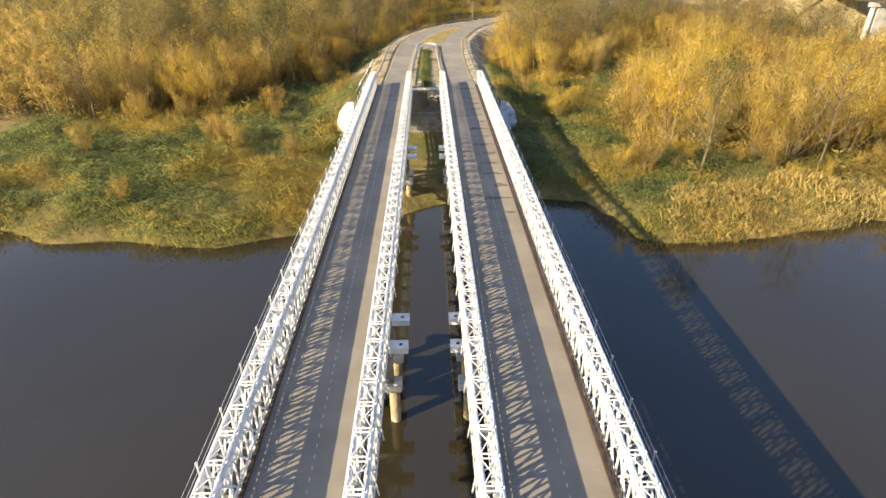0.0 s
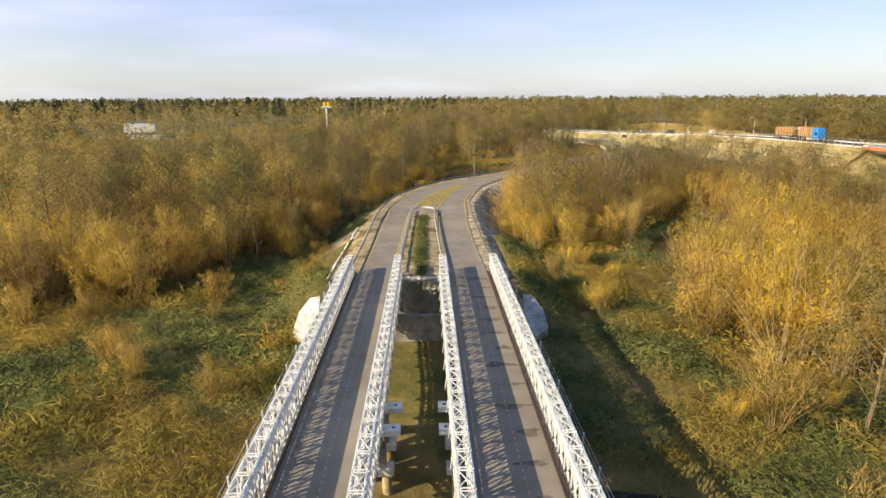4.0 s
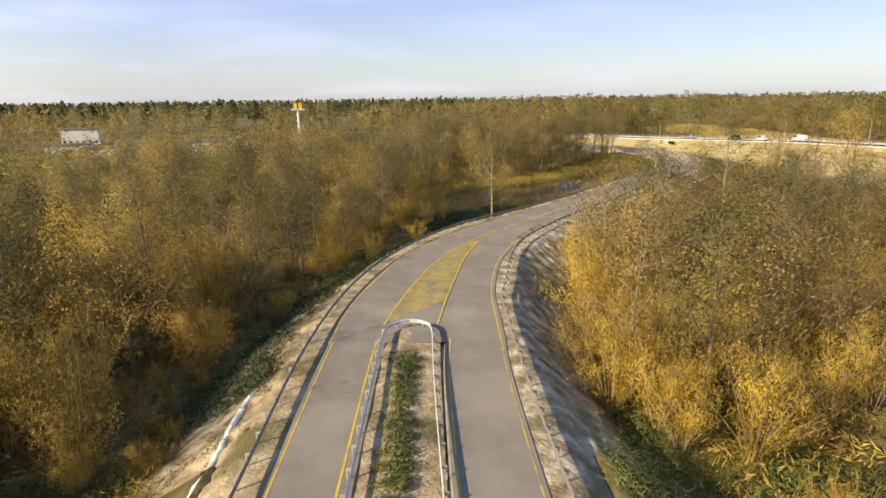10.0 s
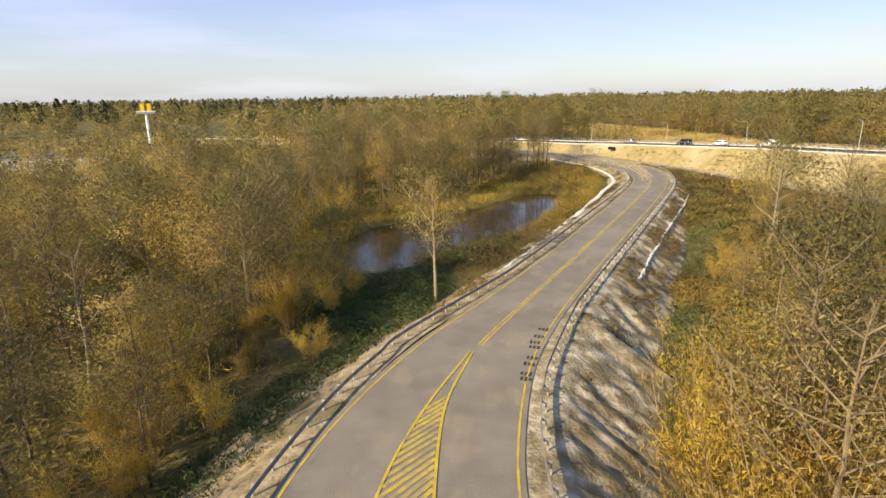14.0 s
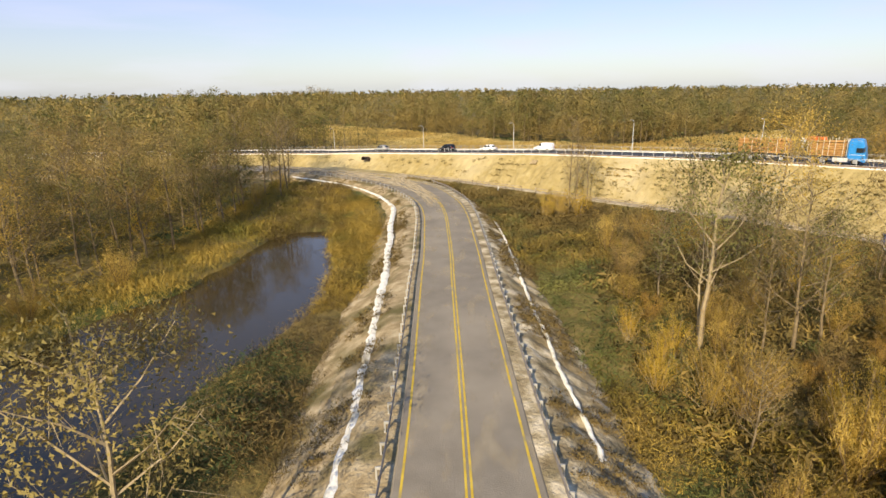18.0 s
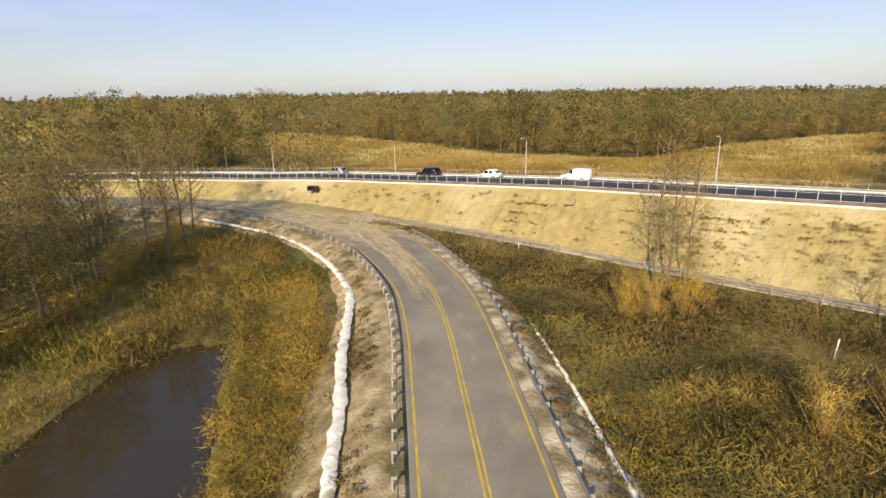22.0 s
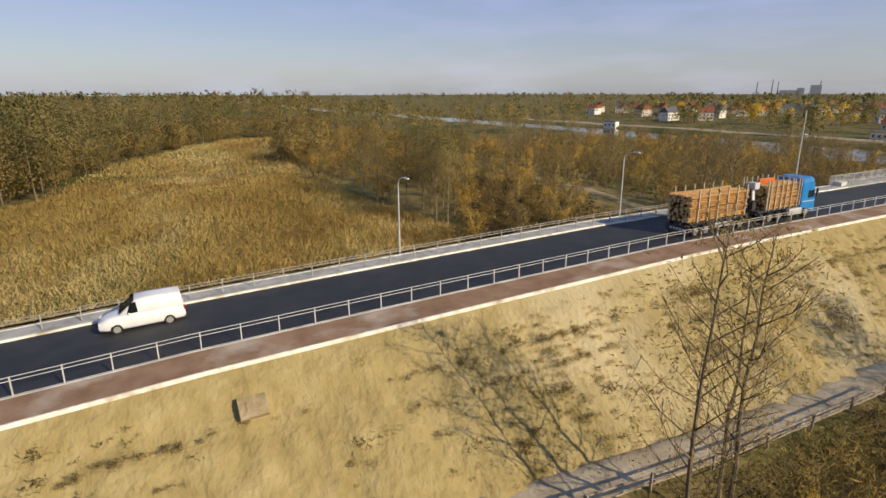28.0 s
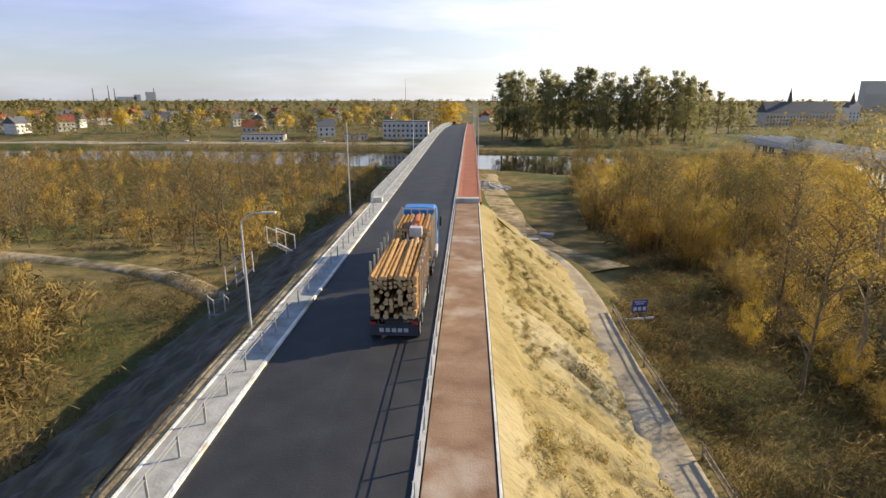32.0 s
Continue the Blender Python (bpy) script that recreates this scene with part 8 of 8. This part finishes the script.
FLOOR = [tuft(520 + k, 46, 1.0, 0.13, 0.9, 0.4) for k in range(6)]
cover("undergrowth", "brown undergrowth on the willow thicket's floor", Z_WILLOW_W, 2.7, FLOOR, M_BROWNGRASS, (0.8, 1.6), None, old=7, pond=0)
cover("undergrowth", "dark undergrowth on the alder wood's floor", Z_ALDER_W, 3.0, FLOOR, M_WEED, (0.8, 1.6), None, old=7, pond=0)
cover("undergrowth", "yellow undergrowth among the eastern willows", Z_WILLOW_E1, 1.6, FLOOR, M_WEED, (0.8, 1.6), None, old=7, pond=0)
cover("undergrowth", "yellow undergrowth among the roadside willows", Z_WILLOW_E2, 1.6, FLOOR, M_WEED, (0.8, 1.6), None, old=7, pond=0)
# thicket floor takes the darker grass colour as its shade
cover("undergrowth", "undergrowth in the roadside thicket, darkened for tree shade", Z_TREES_E3, 1.3, FLOOR, M_ROUGH, (0.7, 1.5), None, old=9, pond=0)
cover("undergrowth", "brown undergrowth by the river", Z_SOUTH_W, 3.0, FLOOR, M_BROWNGRASS, (0.8, 1.6), None, old=7, pond=0)
cover("undergrowth", "brown undergrowth under the eastern willows", Z_SOUTH_E, 4.2, FLOOR, M_BROWNGRASS, (0.8, 1.8), None, old=7, pond=0)
cover("undergrowth", "brown grass below the new road", [(122, 172), (150, 172), (150, 208), (128, 214), (118, 250), (112, 262), (110, 240), (118, 200)], 1.3, WEEDS, M_BROWNGRASS, (0.6, 1.2), None, old=7, pond=0)

cover("undergrowth", "brown undergrowth along the field path", Z_SOUTH_E2, 1.7, FLOOR, M_BROWNGRASS, (0.8, 1.6), None, old=7, pond=0)

# tufts on the sand embankment and on the old road's banks
def bank_tufts(name, label, line, offs, zf, n, mat, scale, variants, clump=1.0):
    nr = normals(line)
    spots = []
    for k in range(n):
        i = int(rng.integers(len(line)))
        o = rng.uniform(*offs)
        x, y = line[i, 0] + nr[i, 0] * o, line[i, 1] + nr[i, 1] * o
        if clump * (waves(x, y, 0.45) + 0.6 * waves(x, y, 1.3)) < rng.uniform(-0.3, 0.6):
            continue
        spots.append((x, y, zf(i, o), rng.uniform(*scale), rng.uniform(0, 6.28), rng.integers(50)))
    merged(name, label, "vegetation", spots, variants, mat)


SMALL = [tuft(500 + k, 26, 0.42, 0.07, 0.22, 0.6) for k in range(6)]
SHRUB = [tuft(510 + k, 110, 0.4, 0.03, 0.2, 0.4, 0.42) for k in range(6)]
slope = lambda i, o: FZ[i] - 0.15 + o / 1.27
bank_tufts("sand_tufts", "small brown tufts on the bare sand", fine[fine[:, 1] < 300], (-9.0, -0.6), slope, 1400, M_ROUGH, (0.3, 0.75), SMALL, 0.4)
bank_tufts("sand_shrubs", "dark round weeds dotted over the sand slope", fine[fine[:, 1] < 300], (-8.6, -0.9), slope, 420, M_ROUGH, (0.9, 2.0), SHRUB, 0.15)
for row in (-2.4, -3.7, -5.0, -6.4):
    bank_tufts("sand_tufts", "small weeds in a row along the slope", fine[(fine[:, 1] < 246) & (fine[:, 1] > 168)], (row - 0.16, row + 0.16), slope, 420, M_ROUGH, (0.4, 0.95), SHRUB, 0.3)
bank_tufts("sand_shrubs", "yellow-green weeds in patches on the sand slope", fine[(fine[:, 1] < 228) & (fine[:, 1] > 168)], (-8.8, -0.8), slope, 3000, M_WEED, (0.25, 0.8), SHRUB, 0.5)
near_track = TRACK[(TRACK[:, 1] < 264) & (TRACK[:, 1] > 172)]
nt_z, nt_n = TRACK_Z[(TRACK[:, 1] < 264) & (TRACK[:, 1] > 172)], normals(near_track)


def beside_track(i, o):
    g = float(ground_height(near_track[i, 0] + nt_n[i, 0] * o, near_track[i, 1] + nt_n[i, 1] * o))
    u = min(1.0, max(0.0, (o - 2.0) / 2.6))
    return (nt_z[i] - 0.2) * (1 - u) + (g - 0.2) * u


bank_tufts("track_grass", "brown grass between the fence and the hollow", near_track, (1.9, 6.5), beside_track, 2000, M_BROWNGRASS, (0.6, 1.15), GRASS, 0.1)
# darker tufts stand in for shadows of the trees and bushes
bank_tufts("track_grass", "weeds between the fence and the hollow, darkened for tree shade", near_track, (2.2, 7.0), beside_track, 3400, M_ROUGH, (0.7, 1.3), GRASS, 0.2)
bank_tufts("verge_tufts", "dry grass tufts on the western verge", late, (-9.5, -6.0), lambda i, o: -0.3 - max(0, -o - 6.2) / 1.7, 4200, M_BROWNGRASS, (0.7, 1.4), SMALL)
lat_e = late[late[:, 1] < 262]
bank_tufts("verge_tufts", "dry grass tufts on the eastern verge", lat_e, (5.6, 10.0), lambda i, o: -0.3 - max(0, o - 6.0) / 1.7, 3400, M_BROWNGRASS, (0.6, 1.3), SMALL)
bank_tufts("verge_tufts", "grass tufts on the approach bank", APP_W, (-9.0, -2.6), lambda i, o: -0.3 - max(0, -o - 2.2) / 1.7, 1500, M_BROWNGRASS, (0.6, 1.3), SMALL)
# dark leaves again carry the shadow of the tall trees
bank_tufts("verge_weeds", "green weeds low on the approach bank, darkened for the shade of the wood", APP_W[APP_W[:, 1] > 118], (-10.5, -3.6), lambda i, o: -0.3 - max(0, -o - 2.2) / 1.7, 1500, M_DARKSHRUB, (1.2, 2.6), SMALL, 0.2)
bank_tufts("verge_tufts", "grass tufts on the approach bank", APP_E, (3.0, 9.0), lambda i, o: -0.3 - max(0, o - 2.2) / 1.7, 900, M_WEED, (0.6, 1.2), SMALL)
bank_tufts("median_weeds", "low dry weeds on the median", MED, (-1.4, 1.0), lambda i, o: -0.02, 900, M_BROWNGRASS, (0.5, 1.0), SMALL)
bank_tufts("median_weeds", "dense dark green weeds along the median", MED[MED[:, 1] < 122], (-0.6, 0.5), lambda i, o: -0.02, 2600, M_NETTLE, (0.7, 1.5), SMALL, 0.15)

# ---- town on the far bank ----
M_ROOFRED = material("red_tiles", [(0.2, 0.07, 0.04), (0.28, 0.1, 0.055)], 1.0, 5, 0.8, thing=0.5)
M_ROOFGREY = material("grey_roof", [(0.07, 0.07, 0.075), (0.14, 0.14, 0.15)], 1.0, 5, 0.7, thing=0.5)
M_PLASTER = material("pale_plaster", [(0.5, 0.46, 0.38), (0.65, 0.62, 0.55), (0.75, 0.74, 0.7)], 0.6, 5, 0.85, thing=0.7)
M_PANE = plain("window_pane", (0.05, 0.06, 0.07), 0.1)
M_FACTORY = plain("grey_factory_cladding", (0.3, 0.32, 0.35), 0.7)
M_SIGNYELLOW = plain("yellow_sign_face", (0.75, 0.5, 0.03), 0.4)


def house_parts(root, w, d, h, roof_h, storeys, roof_mat, flat=False):
    bm = bmesh.new()
    box(bm, (0, 0, h / 2 - 0.5), (w, d, h + 1))
    part_bm("wall", bm, M_PLASTER, root)
    if flat:
        bm = bmesh.new()
        box(bm, (0, 0, h + 0.15), (w + 0.6, d + 0.6, 0.35), bevel=0.05)
        part_bm("roof", bm, roof_mat, root, "flat roof")
    else:
        bm = bmesh.new()
        o = 0.5
        pts = [(-w / 2 - o, -d / 2 - o, h - 0.3), (w / 2 + o, -d / 2 - o, h - 0.3), (w / 2 + o, d / 2 + o, h - 0.3), (-w / 2 - o, d / 2 + o, h - 0.3), (-w / 2 - o, 0, h + roof_h), (w / 2 + o, 0, h + roof_h)]
        vs = [bm.verts.new(p) for p in pts]
        for f in ((0, 1, 5, 4), (2, 3, 4, 5), (0, 4, 3), (1, 2, 5), (0, 3, 2, 1)):
            bm.faces.new([vs[i] for i in f])
        rf = part_bm("roof", bm, roof_mat, root)
        bm = bmesh.new()
        box(bm, (w * 0.22, d * 0.12, h + roof_h), (0.6, 0.6, 1.6))
        part_bm("chimney", bm, M_ROOFRED, rf, "brick chimney")
    n = max(2, int(w / 2.6))
    bm = bmesh.new()
    box(bm, (0, 0, 0), (1.1, 0.12, 1.3))
    pane = mesh_from("window", bm, M_PANE)
    for s in range(storeys):
        z = 1.6 + s * 2.8
        if z > h - 0.6:
            continue
        for k in range(n):
            x = -w / 2 + (k + 0.5) * w / n
            for side in (-1, 1):
                part("window", pane, root, at=Matrix.Translation((x, side * d / 2, z)))


def house(x, y, a, w, d, h, roof_h, storeys, roof_mat, label, flat=False, name="house"):
    z = float(ground_height(x, y))
    root = thing(name, label, name.replace("_", " "), "town houses", at=pose(x, y, z, 0, 0, a))
    house_parts(root, w, d, h, roof_h, storeys, roof_mat, flat)
    return root


rng = np.random.default_rng(21)
roofs = [(M_ROOFRED, "red tiled"), (M_ROOFGREY, "dark grey"), (M_ROOFGREY, "dark grey"), (M_ROOFRED, "red tiled")]
placed = []
for k in range(900):
    x, y = rng.uniform(120, 640), rng.uniform(-420, -92)
    if abs(x - (141 + (-82 - y) * 0.13)) < 16 or y < -92 - 330 or any((x - a) ** 2 + (y - b) ** 2 < 26 ** 2 for a, b in placed):
        continue
    if (x - 181) ** 2 + (y + 96) ** 2 < 40 ** 2:
        continue
    placed.append((x, y))
    if len(placed) > 62:
        break
for i, (x, y) in enumerate(placed):
    m, word = roofs[i % 4]
    st = 2 if i % 3 else 1
    house(x, y, rng.uniform(0, 180), rng.uniform(9, 14), rng.uniform(8, 11), 3.0 * st + 0.6, rng.uniform(3, 4.6), st, m, "pale town house with a %s roof on the far bank" % word)
house(181, -98, 8, 26, 14, 9.5, 0, 3, M_ROOFGREY, "white flat-roofed villa with rows of windows by the river", True, "villa")
house(208, -86, 5, 12, 8, 3.4, 0, 1, M_ROOFGREY, "low white flat-roofed pavilion", True, "pavilion")
house(262, -80, 12, 24, 9, 3.6, 0, 1, M_ROOFGREY, "low pale riverside shed", True, "shed")
house(425, -25, 30, 9, 7, 4.0, 0, 1, M_ROOFGREY, "small white hut on the river bank", True, "hut")
house(-103, -287, 10, 56, 15, 11, 8, 3, M_ROOFGREY, "long white monastery with a dark steep roof", False, "monastery")
house(-150, -300, 10, 9, 9, 15, 4, 4, M_ROOFGREY, "white church tower block", False, "church_tower")
house(-421, -802, 8, 44, 14, 48, 0, 10, M_ROOFGREY, "tall pale tower block", True, "apartment_block")
house(60, -300, 30, 30, 12, 10, 4, 3, M_ROOFGREY, "pale town house behind the poplars")
for x, y, h in ((-97, -287, 12), (-150, -300, 10)):
    root = thing("spire", "slender copper church spire", "spire", "spires", at=pose(x, y, float(ground_height(x, y)) + (18.5 if h == 12 else 18), 0, 0, 0))
    bm = bmesh.new()
    box(bm, (0, 0, 1), (2.6, 2.6, 5), bevel=0.1)
    part_bm("lantern", bm, M_ROOFGREY, root)
    bm = bmesh.new()
    rod(bm, (0, 0, 3.4), (0, 0, h), 1.5, 0.05, n=10)
    part_bm("point", bm, M_ROOFGREY, root)

# power station on the skyline
root = thing("power_station", "distant power station with tall chimneys", "power station", at=pose(2457, -2868, 0, 0, 0, 38) @ Matrix.Scale(0.6, 4))
bm = bmesh.new()
box(bm, (-60, 0, 45), (90, 70, 90))
box(bm, (60, 0, 35), (60, 60, 60))
box(bm, (150, 0, 22), (170, 60, 45))
part_bm("boiler_house", bm, M_FACTORY, root)
for x, h in ((-95, 130), (250, 125), (300, 150), (430, 125)):
    bm = bmesh.new()
    rod(bm, (x, 0, 0), (x, 0, h), 9, 5, n=14)
    part_bm("chimney", bm, M_FACTORY, root)
root = thing("radio_mast", "thin radio mast on the skyline", "mast", at=pose(520, -1500, 0, 0, 0, 0))
bm = bmesh.new()
rod(bm, (0, 0, 0), (0, 0, 75), 0.9, 0.4, n=6)
part_bm("shaft", bm, M_GALV, root)

# riverside embankment wall and lawn on the far bank
QUAY = spline([(132, -62), (180, -66), (240, -62), (320, -50), (420, -32), (560, -10)], 6.0)
qz = ground_height(QUAY[:, 0], QUAY[:, 1])
surface("quay_road", QUAY, [-1, 2.5, 7, 9], [qz - 0.5, qz + 0.6, qz + 0.6, qz - 0.5], M_TRACK, "pale riverside promenade", "road")
for x, y in ((222, -64), (229, -63.6), (247, -61), (298, -54)):
    car("parked_car", "small parked car by the river", M_CARWHITE if x != 229 else M_BLACKCAR, 4.2, 1.75, 1.5, pose(x, y - 4, float(ground_height(x, y)) + 0.55, 0, 0, 80))

# trees of the far bank
for k in range(30):
    x, y = 126 - k * 3.8 + rng.uniform(-2, 2), -92 - rng.uniform(0, 26)
    plant("poplar", x, y, rng.uniform(0.85, 1.2), rng.uniform(0, 6), k)
for k in range(5):
    plant("poplar", 10 - k * 9.0, -150 - k * 6, rng.uniform(0.6, 0.9), rng.uniform(0, 6), k)
for x, y, s, v in ((296, -60, 1.5, 0), (236, -88, 1.25, 0), (318, -70, 1.0, 1), (160, -118, 1.8, 2), (158, -132, 1.7, 2), (112, -84, 1.6, 0), (205, -120, 1.3, 1), (262, -110, 1.2, 2), (118, -90, 1.4, 1)):
    plant("garden_tree", x, y, s, 1.3 * x, v)
for k in range(150):
    x, y = rng.uniform(120, 620), rng.uniform(-430, -90)
    if abs(x - (141 + (-82 - y) * 0.13)) < 12 or any((x - a) ** 2 + (y - b) ** 2 < 10 ** 2 for a, b in placed):
        continue
    plant("garden_tree", x, y, rng.uniform(0.6, 1.3), rng.uniform(0, 6), int(rng.integers(9)))
spots = []
for k in range(230):
    x, y = rng.uniform(-130, 118), rng.uniform(-120, -56)
    if abs(x + 0.7) < 12:
        continue
    spots.append((x, y, float(ground_height(x, y)) - 0.1, rng.uniform(0.7, 1.3), rng.uniform(0, 6.28), k))
merged("far_bank_thicket", "willow and poplar thicket on the far bank", "thicket", spots, LOD_W[:3], M_POPLAR)
spots = []
while len(spots) < 2500:
    r, a = 300 * 9 ** rng.random(), math.radians(rng.uniform(95, 224))
    x, y = 100 + r * math.sin(a), 150 + r * math.cos(a)
    if y > np.interp(x, *SOUTH_BANK) - 30:
        continue
    if any((x - a) ** 2 + (y - b) ** 2 < 9 ** 2 for a, b in placed) or (r > 900 and rng.random() < 0.4) or abs(x - (141 + (-82 - y) * 0.13)) < 14 or (x - 181) ** 2 + (y + 96) ** 2 < 30 ** 2:
        continue
    spots.append((x, y, float(ground_height(x, y)), rng.uniform(0.4, 0.8) * (1 if r < 900 else 1.35), rng.uniform(0, 6.28), len(spots)))
for k, (m, word) in enumerate(WOODS):
    merged("town_trees", word + " trees between the roofs of the far town", "wood", spots[k::4], [broadleaf(380 + q, 14.0, 0.2, 6, 84, 0.05, 4.6, (1.5, 1.7), 0.03, 3, 0.95, True) for q in range(4)], m)

# roadside pylon with a yellow emblem, and sheds at the wood's edge
root = thing("sign_pylon", "tall white pylon with a yellow emblem above the trees", "sign", at=pose(-57.4, 338.3, 0.2, 0, 0, 8) @ Matrix.Scale(0.8, 4))
bm = bmesh.new()
rod(bm, (0, 0, -6), (0, 0, 18), 0.8, 0.6, n=12)
part_bm("pole", bm, M_SIGNWHITE, root)
bm = bmesh.new()
box(bm, (0, 0, 18.3), (7.0, 2.0, 0.7), bevel=0.1)
part_bm("platform", bm, M_FACTORY, root)
bm = bmesh.new()
for s in (-1.3, 1.3):
    box(bm, (s, 0, 20.6), (1.9, 0.5, 3.6), bevel=0.6)
part_bm("emblem", bm, M_SIGNYELLOW, root, "plain yellow emblem")
bm = bmesh.new()
box(bm, (0, 0.1, 18.9), (7.2, 2.2, 0.35), bevel=0.05)
part_bm("light_band", bm, M_SIGNWHITE, root, "white band on the platform")
for x, y, w, d, h in ((-186, 392, 18, 8, 5), (-66, 304, 12, 8, 3.5), (-86, 312, 16, 8, 3), (-48, 318, 14, 9, 3.5), (-120, 292, 11, 7, 3), (-136, 300, 14, 8, 3.5)):
    house(x, y, 15, w, d, h + 3, 0, 1, M_ROOFGREY, "pale flat-roofed shed between trees", True, "shed")
